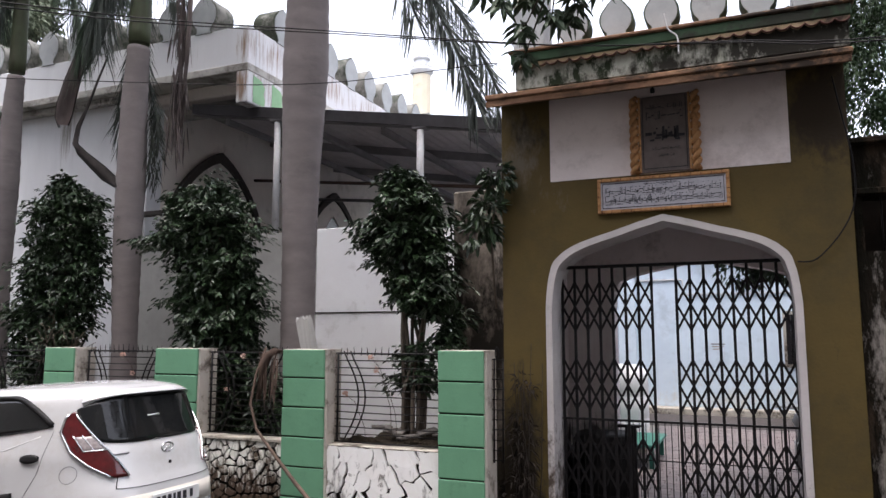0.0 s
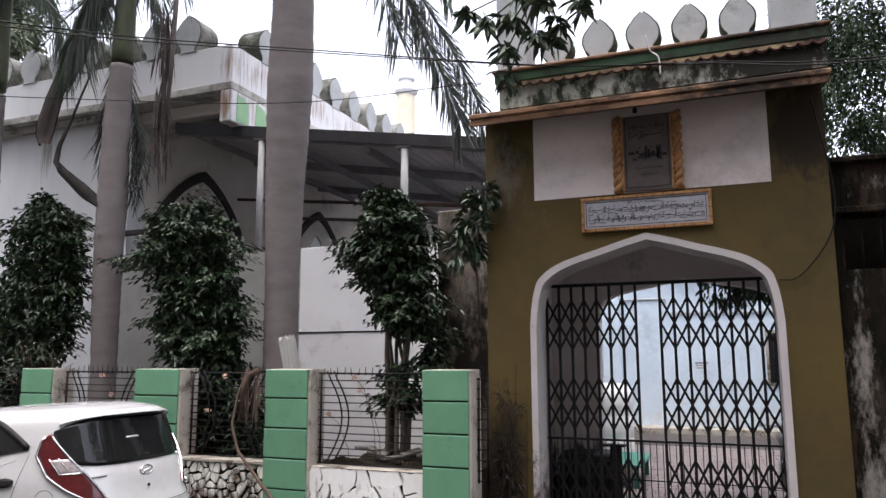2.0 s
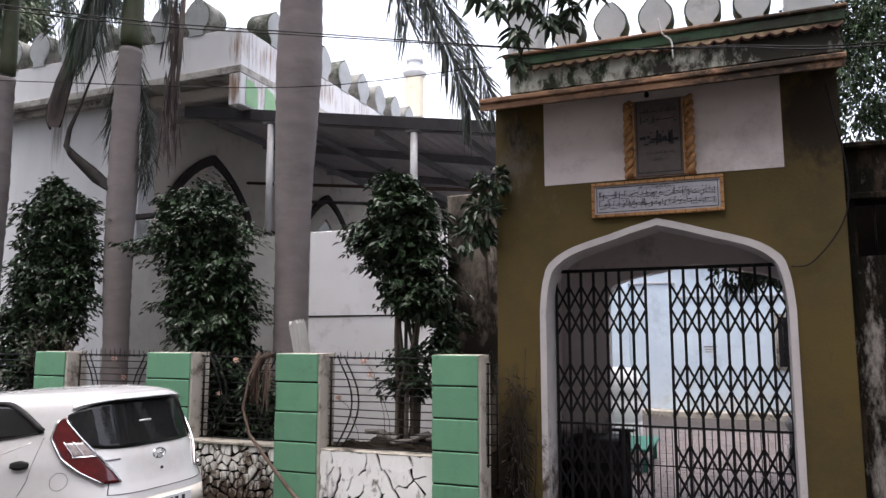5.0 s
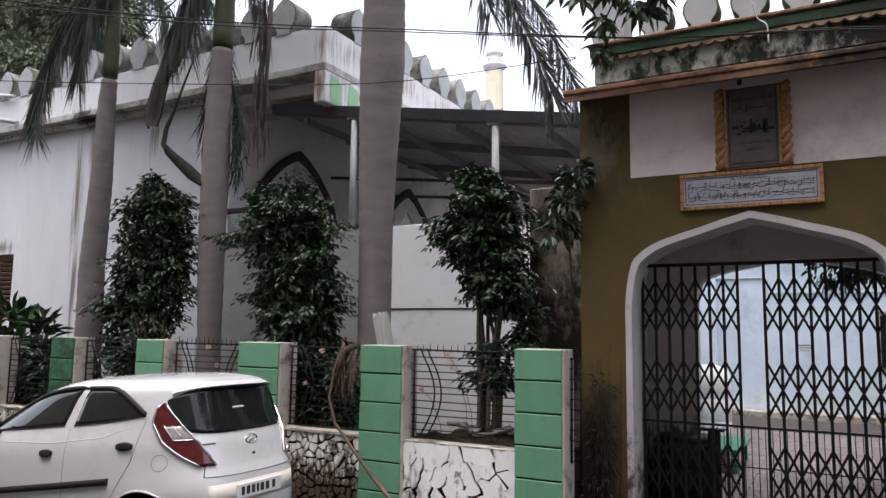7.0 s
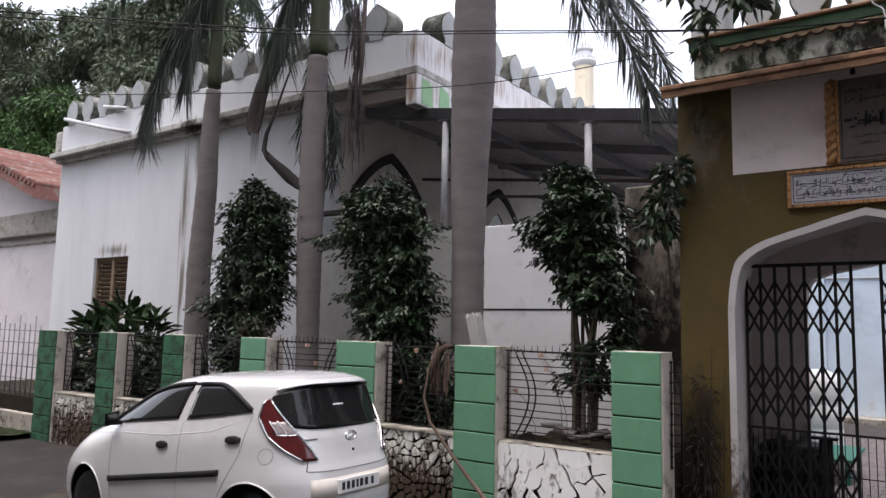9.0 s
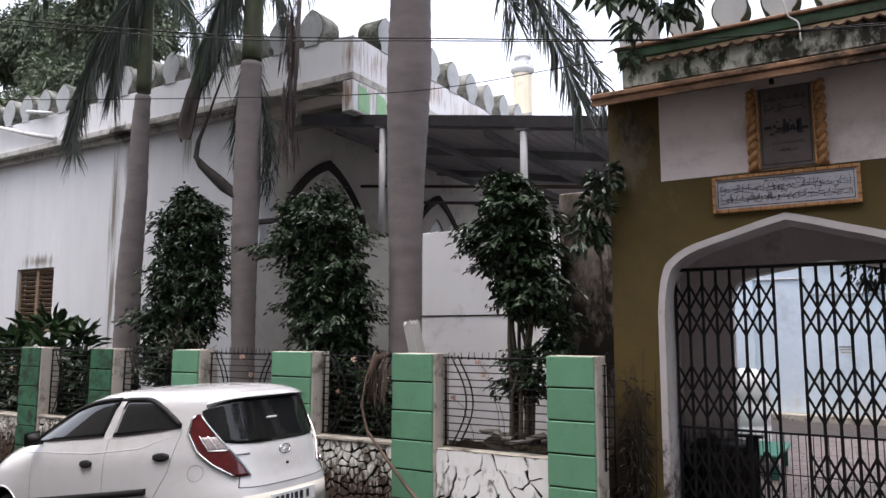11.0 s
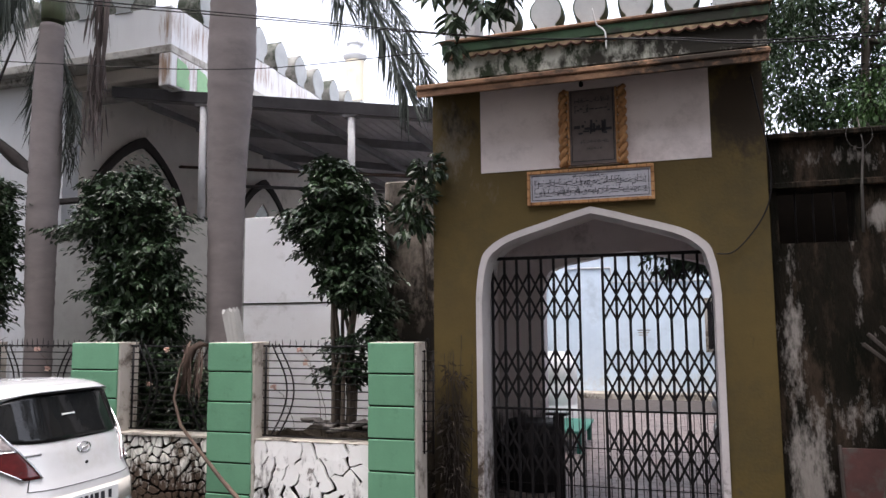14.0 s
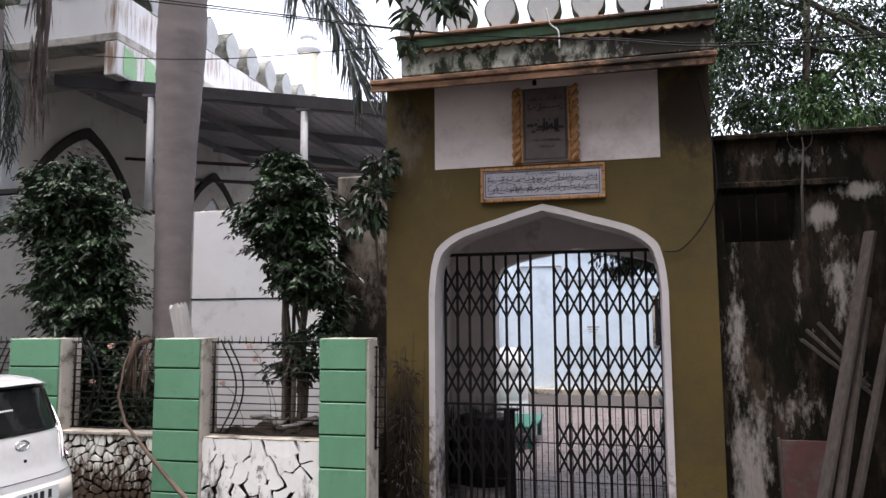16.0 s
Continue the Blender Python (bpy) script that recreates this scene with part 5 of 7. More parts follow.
feather(hanging, [(-1.1, 0.95, 7.0), (-0.95, 0.92, 6.3), (-0.8, 0.92, 5.8), (-0.68, 0.92, 5.45)], 70, 0.6, 0.018, 73)
for line, n, le, wd, green, label in (
        ([(-7.04, 0.95, 7.75), (-7.9, 0.9, 7.45), (-8.57, 0.9, 6.86), (-8.99, 0.9, 6.12), (-9.1, 0.9, 5.6)], 260, 0.80, 0.019, True, "long green palm leaf drooping over the mosque parapet"),
        ([(-7.1, 0.9, 7.75), (-7.6, 0.85, 7.35), (-8.2, 0.82, 6.9), (-8.6, 0.8, 6.3), (-8.75, 0.8, 5.9)], 230, 0.85, 0.018, False, "grey-green palm leaf drooping over the mosque parapet"),
        ([(-7.18, 1.05, 7.8), (-7.74, 1.0, 7.3), (-8.06, 1.0, 6.68), (-8.17, 1.0, 6.1)], 260, 0.75, 0.018, False, "dense dark palm leaf hanging beside the slender trunk"),
        ([(-7.2, 0.8, 7.8), (-7.45, 0.75, 7.3), (-7.62, 0.72, 6.8), (-7.7, 0.72, 6.4)], 180, 0.7, 0.017, False, "short dark palm leaf hanging along the crownshaft"),
        ([(-7.24, 1.15, 7.8), (-6.63, 1.1, 7.17), (-6.13, 1.1, 6.66), (-5.84, 1.1, 6.2)], 110, 0.55, 0.013, True, "thin feathery palm leaf arching towards the next palm"),
        ([(-7.2, 1.3, 7.8), (-6.9, 1.3, 7.4), (-6.6, 1.3, 6.9), (-6.45, 1.3, 6.55)], 60, 0.5, 0.014, False, "thin dark palm leaf seen against the sky"),
        ([(-5.05, 0.95, 7.25), (-5.5, 0.9, 6.85), (-5.74, 0.88, 6.45), (-5.84, 0.88, 5.95)], 250, 0.7, 0.018, True, "green palm leaf drooping beside the crownshaft"),
        ([(-5.0, 0.8, 7.3), (-5.25, 0.75, 6.9), (-5.4, 0.72, 6.5), (-5.45, 0.72, 6.1)], 210, 0.65, 0.018, False, "grey-green palm leaf drooping beside the crownshaft"),
        ([(-4.8, 1.05, 7.2), (-4.45, 1.05, 6.75), (-4.27, 1.05, 6.3)], 60, 0.5, 0.016, False, "short palm leaf hanging over the parapet")):
    drop = thing("hanging_palm_leaf", label, "palm leaf")
    feather(drop, line, n, le, wd, 80 + n, FRONDLEAF if green else FRONDGREY, 0.6)
for line, n, le, splay, green, label in (
        ([(-7.15, 0.9, 7.7), (-7.6, 0.85, 7.2), (-8.1, 0.82, 6.75), (-8.54, 0.82, 6.27), (-8.85, 0.82, 5.74), (-8.92, 0.82, 5.3), (-8.86, 0.82, 4.98)], 150, 0.55, 0.45, False, "herringbone palm leaf with its tip hanging before the white wall"),
        ([(-4.92, 0.9, 7.3), (-5.1, 0.85, 6.8), (-5.28, 0.8, 6.3), (-5.38, 0.8, 5.8)], 120, 0.6, 0.35, False, "splayed grey-green palm leaf hanging over the parapet"),
        ([(-5.0, 1.2, 7.2), (-5.3, 1.35, 6.5), (-5.45, 1.35, 5.74), (-5.53, 1.35, 5.22), (-5.56, 1.35, 4.85)], 110, 0.5, 0.2, False, "dark palm leaf hanging behind the trunk"),
        ([(-4.95, 1.2, 7.2), (-5.15, 1.35, 6.2), (-5.06, 1.35, 5.41), (-4.9, 1.35, 4.96), (-4.82, 1.35, 4.6)], 90, 0.42, 0.2, False, "dark palm leaf hanging behind the trunk"),
        ([(-5.3, 1.15, 7.7), (-5.7, 1.25, 7.2), (-6.1, 1.25, 7.0), (-6.45, 1.25, 6.8), (-6.75, 1.25, 6.5)], 64, 0.5, 0.7, False, "thin palm leaf spread out against the sky")):
    drop = thing("hanging_palm_leaf", label, "palm leaf")
    feather(drop, line, n, le, 0.014, 400 + n, FRONDLEAF if green else FRONDGREY, 0.18, splay)
# dead leaf bases hanging from the second palm
def sheath(points, widths, label):
    dead = thing("dead_leaf_base", label, "palm leaf", "dead leaf bases")
    bm, rows = BM(), []
    for p, w in zip(points, widths):
        p = Vector(p)
        rows.append([bm.verts.new(p + Vector((w * a, -0.05 * math.cos(a * 1.8), 0))) for a in (-1, -0.5, 0, 0.5, 1)])
    for r, s in zip(rows, rows[1:]):
        for k in range(4):
            bm.faces.new((r[k], r[k + 1], s[k + 1], s[k])).smooth = True
    g = bmesh.ops.solidify(bm, geom=bm.faces[:], thickness=0.018)
    part("sheath", bm, DEADDARK if "bent" in label else DEADLEAF, dead, "dried sheath")
    for side in (-1, 1):
        part("rim", tube(BM(), [Vector(p) + Vector((side * w, 0.02, 0)) for p, w in zip(points, widths)], 0.016 if side < 0 else 0.009, 6), MORTAR, dead, "blackened rim")
    return dead


sheath([(-5.78, 0.95, 6.35), (-5.9, 0.93, 5.9), (-6.06, 0.92, 5.5), (-6.17, 0.92, 5.15), (-6.2, 0.92, 4.95), (-6.19, 0.92, 4.8)], [0.06, 0.12, 0.16, 0.18, 0.165, 0.09], "brown dried leaf sheath hanging from the palm")
d = sheath([(-5.88, 0.88, 4.50), (-5.75, 0.88, 4.36), (-5.45, 0.88, 4.14), (-5.2, 0.87, 3.95), (-4.98, 0.86, 3.8)], [0.03, 0.08, 0.12, 0.13, 0.06], "bent dried leaf base hanging from the palm")
part("stalk", tube(BM(), [(-5.35, 0.87, 5.65), (-5.5, 0.88, 5.38), (-5.67, 0.88, 5.01), (-5.83, 0.88, 4.73), (-5.87, 0.88, 4.5), (-5.75, 0.87, 4.36)], [0.014, 0.016, 0.02, 0.035, 0.042, 0.04], 6), DEADDARK, d)
tress = thing("dead_palm_leaf", "long brown dried palm leaf hanging beside the trunk", "palm leaf")
rng = np.random.default_rng(31)
n = 130
f = rng.random(n)
spots = np.stack([-3.97 - 0.1 * f + 0.09 * rng.normal(size=n) * 0.5, 0.85 + 0.05 * rng.normal(size=n), 6.5 - 2.0 * f], 1)
blades = new("foliage", leaf_mesh("foliage", spots, np.stack([0.07 * rng.normal(size=n), 0.05 * rng.normal(size=n), -np.ones(n)], 1), 0.6 * rng.uniform(0.6, 1.1, n), 0.03 * np.ones(n), DEADLEAF, droop=0.0))
blades.parent = tress
tagged(blades, kind="stuff")
part("rib", tube(BM(), [(-3.9, 0.87, 6.7), (-3.93, 0.87, 5.5), (-3.98, 0.86, 4.5)], [0.035, 0.03, 0.012], 7), DEADLEAF, tress)
tress = thing("dead_palm_leaf", "ragged dried palm leaf against the second trunk", "palm leaf")
for x0, z0 in ((-5.15, 5.35), (-4.68, 4.95)):
    n = 150
    spots = np.stack([x0 + 0.06 * rng.normal(size=n), 1.12 + 0.05 * rng.normal(size=n), z0 - 1.0 * rng.random(n)], 1)
    blades = new("foliage", leaf_mesh("foliage", spots, np.stack([0.35 * rng.normal(size=n), 0.1 * rng.normal(size=n), -np.ones(n)], 1), 0.32 * rng.uniform(0.6, 1.1, n), 0.016 * np.ones(n), FRINGE, droop=0.1))
    blades.parent = tress
    tagged(blades, kind="stuff")

# ---- large-leaved plants under the louvred window ----
for k, (x, y, z, s) in enumerate(((-11.3, 1.5, 1.75, 1.0), (-10.2, 1.45, 1.82, 1.1), (-9.35, 1.5, 1.75, 0.9), (-9.9, 1.3, 1.5, 0.9), (-11.9, 1.6, 1.5, 0.8), (-10.8, 1.2, 1.45, 0.9), (-9.0, 1.3, 1.35, 0.8), (-11.5, 1.2, 1.2, 0.8), (-10.4, 1.1, 1.15, 0.8))):
    rng = np.random.default_rng(90 + k)
    bush = thing("leafy_plant", "bright green plant with broad upright leaves", "plant", "plants under the window", at=(x, y, 0.5))
    part("stem", tube(BM(), [(0, 0, 0), (0.03, 0, z - 0.5)], [0.03, 0.015], 6), STEMBARK, bush)
    n = 46
    d = on_sphere(rng, n)
    d[:, 2] = np.abs(d[:, 2]) * 0.8 + 0.15
    spots = np.array((0, 0, z - 0.5)) + d * 0.12 + rng.normal(size=(n, 3)) * 0.1 * s
    blades = new("leaves", leaf_mesh("leaves", spots, d, 0.42 * s * rng.uniform(0.7, 1.1, n), 0.14 * s * rng.uniform(0.8, 1.1, n), PLANTLEAF, droop=0.15))
    blades.parent = bush
    tagged(blades, kind="stuff")


# dried creeper against the foot of the olive wall
wisp = thing("dried_creeper", "dark dried creeper tangled against the olive wall", "creeper", at=(0.68, 0.42, 0.0))
rng = np.random.default_rng(61)
for k in range(7):
    x0 = rng.uniform(-0.13, 0.13)
    part("stem", tube(BM(), [(x0, 0.02, 0.0), (x0 + rng.uniform(-0.06, 0.06), 0.0, 0.6), (x0 + rng.uniform(-0.1, 0.1), 0.02, rng.uniform(1.1, 1.8))], [0.008, 0.006, 0.003], 5), DARKTIMBER, wisp)
spots, ways = clumps(rng, [((0.66, 0.42, 0.3), (0.17, 0.07, 0.35)), ((0.67, 0.42, 0.8), (0.15, 0.06, 0.35)), ((0.68, 0.43, 1.25), (0.13, 0.05, 0.28))], 280, 0.06, 12, 0.5)
tuft = new("foliage", leaf_mesh("foliage", spots - np.array((0.68, 0.42, 0.0)), ways, 0.07 * rng.uniform(0.6, 1.3, len(spots)), 0.016 * np.ones(len(spots)), DARKTIMBER))
tuft.parent = wisp
tagged(tuft, kind="stuff")


# ---- trees ----
def tree(label, base, trunk, limbs, blobs, seed, leaf, tufts, per, clump_r, material, group="trees beyond the walls", girth=1.0):
    rng = np.random.default_rng(seed)
    ob = thing("tree", label, "tree", group, at=base)
    part("trunk", tube(BM(), trunk, [girth * (0.22 - 0.12 * k / (len(trunk) - 1)) for k in range(len(trunk))], 10), TREEBARK, ob)
    for k, (c, r) in enumerate(blobs[:limbs]):
        start = Vector(trunk[-2]).lerp(Vector(trunk[-1]), rng.random())
        end = Vector(c) - Vector(base)
        part("limb", tube(BM(), [start, start.lerp(end, 0.5) + Vector((0, 0, 0.2)), end], [0.09 * girth, 0.06 * girth, 0.02 * girth], 7), TREEBARK, ob)
    spots, ways = clumps(rng, blobs, tufts, clump_r, per)
    spots -= np.array(base)
    n = len(spots)
    leaves = new("crown", leaf_mesh("crown", spots, ways, leaf[0] * rng.uniform(0.6, 1.3, n), leaf[1] * rng.uniform(0.6, 1.3, n), material))
    leaves.parent = ob
    tagged(leaves, kind="stuff")
    return ob


rng = np.random.default_rng(40)
blobs = [((4.0 + 5.5 * rng.random(), 4.0 + 2.5 * rng.random(), 3.7 + 3.4 * rng.random()), (0.8, 0.75, 0.48)) for _ in range(29)]
blobs += [((3.9 + 1.3 * rng.random(), 3.4 + 1.2 * rng.random(), 3.7 + 2.6 * rng.random()), (0.6, 0.6, 0.42)) for _ in range(9)]
# Unseen crown reaching over the lane, added to shade the gatehouse's right end.
blobs += [((4.6 + 5.0 * rng.random(), -3.2 + 6.5 * rng.random(), 6.0 + 2.2 * rng.random()), (0.95, 0.9, 0.55)) for _ in range(26)]
tree("dark tree behind the mossy wall, sky showing through its leaves", (5.1, 4.2, 0.0), [(0, 0, 0), (0.02, 0, 2.5), (0.05, 0, 4.5), (0.2, 0.1, 6.5)], 10, blobs, 41, (0.066, 0.034), 52, 24, 0.17, TREELEAF, girth=0.4)
blobs = [((4.95 + 0.6 * rng.random(), 3.2 + 0.6 * rng.random(), 4.05 + 0.85 * rng.random()), (0.36, 0.34, 0.2)) for _ in range(6)]
tree("lighter green tree further behind the mossy wall", (7.0, 7.2, 0.0), [(0, 0, 0), (0.0, 0, 2.0), (0.05, 0, 3.5)], 4, blobs, 43, (0.075, 0.036), 46, 26, 0.2, BROADLEAF)
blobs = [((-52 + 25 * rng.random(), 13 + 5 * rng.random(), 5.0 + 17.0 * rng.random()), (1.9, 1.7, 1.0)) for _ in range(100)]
tree("tall tree behind the mosque and tiled house, its green paled for haze", (-28, 15, 0.0), [(0, 0, 0), (0.1, 0, 3.5), (0.3, 0, 7.0), (0.2, 0.1, 12.0)], 14, blobs, 44, (0.27, 0.14), 17, 34, 0.55, HAZYLEAF)
blobs = [((-41 + 6 * rng.random(), 11.5 + 2 * rng.random(), 8.5 + 5.5 * rng.random()), (1.6, 1.4, 0.9)) for _ in range(16)]
tree("light green tree beside the tiled house", (-38, 13, 0.0), [(0, 0, 0), (0.1, 0, 2.5), (0.2, 0, 7.0)], 6, blobs, 46, (0.26, 0.13), 18, 30, 0.6, BROADLEAF)
blobs = [((2.35 + 1.0 * rng.random(), 3.3 + 0.9 * rng.random(), 2.68 + 0.6 * rng.random()), (0.28, 0.3, 0.2)) for _ in range(13)]
tree("small tree hanging over the courtyard behind the gate", (3.9, 3.9, 0.0), [(0, 0, 0), (-0.1, 0, 1.6), (-0.4, 0, 2.9)], 4, blobs, 47, (0.085, 0.042), 110, 22, 0.14, LEAF)

# ---- branch with whorled leaves over the gatehouse ----
branch = thing("overhanging_branch", "branch with whorls of long dark leaves over the gate parapet", "branch")
part("bough", tube(BM(), [(1.9, -0.6, 6.3), (1.5, -0.45, 5.4), (1.2, -0.35, 4.9)], [0.05, 0.035, 0.02], 7), TREEBARK, branch)
rng = np.random.default_rng(52)
spots, ways = [], []
for p in ((1.2, -0.3, 4.6), (0.75, -0.3, 4.8), (0.95, -0.35, 4.48), (1.4, -0.3, 4.68), (1.62, -0.35, 4.78), (1.3, -0.4, 4.85), (1.0, -0.3, 4.78), (1.75, -0.4, 4.92), (0.55, -0.25, 4.95), (0.92, -0.2, 4.30), (1.5, -0.45, 5.0), (1.12, -0.35, 4.98), (1.35, -0.25, 4.55)):
    part("twig", tube(BM(), [(1.3, -0.38, 5.1), p], [0.012, 0.006], 5), TREEBARK, branch)
    for k in range(18):
        a = 2 * math.pi * k / 9 + rng.random() * 0.4
        spots.append(np.array(p) + rng.normal(size=3) * 0.02 + (0, 0, 0.05 if k < 9 else 0.0))
        ways.append((math.cos(a), math.sin(a), rng.uniform(-1.1, 0.1)))
n = len(spots)
blades = new("leaves", leaf_mesh("leaves", spots, ways, 0.17 * rng.uniform(0.7, 1.2, n), 0.062 * rng.uniform(0.8, 1.2, n), WHORLLEAF, droop=0.3))
blades.parent = branch
tagged(blades, kind="stuff")

# ---- cables ----
def cable(points, r, label, material=None):
    ob = thing("cable", label, "cable", "overhead cables")
    pts, out = [Vector(p) for p in points], []
    for k in range(len(pts) - 1):
        a, b, c, d = pts[max(k - 1, 0)], pts[k], pts[k + 1], pts[min(k + 2, len(pts) - 1)]
        for s in range(6):
            f = s / 6
            out.append(0.5 * ((2 * b) + (c - a) * f + (2 * a - 5 * b + 4 * c - d) * f * f + (3 * b - a - 3 * c + d) * f ** 3))
    part("wire", tube(BM(), out + [pts[-1]], r, 6), material or IRON, ob)


A = [(-7.5, -6.9, 4.55), (-5.6, -5.25, 4.45), (-3.69, -3.61, 4.40), (-1.97, -2.10, 4.40), (-0.56, -1.19, 4.40), (0.80, -0.40, 4.38), (1.6, -0.3, 4.26), (2.645, -0.3, 4.12), (3.63, -0.5, 3.9), (6.0, -0.9, 3.7)]
cable(A, 0.0055, "black overhead cable sagging across the lane")
cable([(x + 0.02, y - 0.03, z - 0.085 + 0.012 * k) for k, (x, y, z) in enumerate(A)], 0.005, "thin black overhead cable beside another")
cable([(-9.6, -4.8, 4.5), (-6.01, -2.57, 4.40), (-2.86, -0.78, 4.40), (-1.22, -0.09, 4.40), (0.44, 0.05, 4.40), (0.5, 0.08, 4.38)], 0.0045, "thin black cable running to the gatehouse corner")
cable([(3.05, 0.47, 2.45), (3.2, 0.47, 2.47), (3.4, 0.46, 2.7), (3.5, 0.46, 2.95), (3.5, 0.46, 3.28), (3.44, 0.46, 3.68), (3.39, 0.46, 4.0)], 0.007, "loose cable drooping on the olive wall")
cable([(2.1, 0.04, 4.6), (2.13, 0.05, 4.46), (2.2, 0.04, 4.38), (2.21, 0.03, 4.22)], 0.007, "white cord hanging over the parapet", PVC)


# ---- parked hatchback ----
PROFILE = np.array([  # height, front, rear, half width, squareness
    (0.17, -1.76, 1.60, 0.70, 4.5), (0.24, -1.85, 1.69, 0.745, 4.5), (0.34, -1.90, 1.735, 0.770, 4.2), (0.46, -1.915, 1.752, 0.782, 4.0), (0.56, -1.90, 1.755, 0.785, 3.9), (0.63, -1.86, 1.750, 0.784, 3.9),
    (0.70, -1.80, 1.738, 0.781, 3.8), (0.78, -1.71, 1.708, 0.777, 3.7), (0.86, -1.58, 1.686, 0.771, 3.6), (0.92, -1.45, 1.672, 0.763, 3.6), (0.97, -1.30, 1.658, 0.753, 3.6), (1.03, -1.10, 1.637, 0.735, 3.6),
    (1.18, -0.76, 1.585, 0.690, 3.6), (1.33, -0.43, 1.530, 0.645, 3.6), (1.385, -0.29, 1.51, 0.618, 3.6), (1.43, -0.13, 1.46, 0.572, 3.5),
    (1.46, 0.04, 1.36, 0.50, 3.2), (1.482, 0.24, 1.22, 0.38, 2.8), (1.495, 0.5, 1.0, 0.19, 2.4)])


def section(z):
    return [float(np.interp(z, PROFILE[:, 0], PROFILE[:, k])) for k in range(1, 5)]


def skin(theta, z, off=0.0):
    """The point of the car's skin at an angle (degrees, 0 astern, -90 on the street side) and height."""
    xf, xr, w, n = section(z)
    xc, a = (xf + xr) / 2, (xr - xf) / 2
    c, s = math.cos(radians(theta)), math.sin(radians(theta))
    x, y = a * math.copysign(abs(c) ** (2 / n), c), w * math.copysign(abs(s) ** (2 / n), s)
    normal = Vector((math.copysign(abs(x / a) ** (n - 1), x) / a, math.copysign(abs(y / w) ** (n - 1), y) / w, 0.0)).normalized()
    return Vector((xc + x, y, z)) + normal * off


def flank(x, z, side=-1, off=0.0):
    xf, xr, w, n = section(z)
    xc, a = (xf + xr) / 2, (xr - xf) / 2
    u = min(0.999, abs((x - xc) / a))
    return Vector((x, side * (w * (1 - u ** n) ** (1 / n) + off), z))


def patch(bm, point, nu, nv, slot=0):
    """A sheet over u, v in 0..1 from point(u, v, off), with a little thickness."""
    top = [[bm.verts.new(point(i / nu, j / nv, 1)) for j in range(nv + 1)] for i in range(nu + 1)]
    low = [[bm.verts.new(point(i / nu, j / nv, 0)) for j in range(nv + 1)] for i in range(nu + 1)]
    for i in range(nu):
        for j in range(nv):
            bm.faces.new((top[i][j], top[i + 1][j], top[i + 1][j + 1], top[i][j + 1])).smooth = True
    for i in range(nu):
        for j in (0, nv):
            bm.faces.new((top[i][j], top[i + 1][j], low[i + 1][j], low[i][j]))
    for j in range(nv):
        for i in (0, nu):
            bm.faces.new((top[i][j], top[i][j + 1], low[i][j + 1], low[i][j]))
    bmesh.ops.recalc_face_normals(bm, faces=bm.faces[:])
    return bm


car = thing("hatchback_car", "small white hatchback parked along the fence, dusty bumper", "car", at=(-3.36, -1.595, 0.0))
bm = BM()
heights = np.concatenate([np.linspace(0.17, 1.40, 62), np.linspace(1.41, 1.495, 14)])
count = 288
AXLES, ARCH_R, ARCH_Z = (-1.10, 1.22), 0.335, 0.30
rings = [[bm.verts.new(skin(360 * k / count, float(z))) for k in range(count)] for z in heights]
for r, s in zip(rings, rings[1:]):
    for k in range(count):
        bm.faces.new((r[k], r[(k + 1) % count], s[(k + 1) % count], s[k])).smooth = True
bm.faces.new(rings[-1]).smooth = True


def arch_gap(p):
    """How far a point of the flank lies outside the nearer wheel arch."""
    if abs(p.y) < 0.45:
        return 1.0, None
    return min((math.hypot(p.x - x, p.z - ARCH_Z) - ARCH_R, x) for x in AXLES)


gone = [f for f in bm.faces if arch_gap(f.calc_center_median())[0] < 0]
bmesh.ops.delete(bm, geom=gone, context="FACES")
for v in bm.verts:
    if v.is_boundary and v.co.z > 0.18 and v.co.z < 0.8:
        gap, x = arch_gap(v.co)
        if abs(gap) < 0.06 and x is not None:
            k = ARCH_R / math.hypot(v.co.x - x, v.co.z - ARCH_Z)
            v.co = flank(x + (v.co.x - x) * k, ARCH_Z + (v.co.z - ARCH_Z) * k, math.copysign(1, v.co.y))
body = part("body", bm, CARPAINT, car)
part("underbody", box(BM(), -1.6, 1.5, -0.46, 0.46, 0.16, 0.60), RUBBER, car)
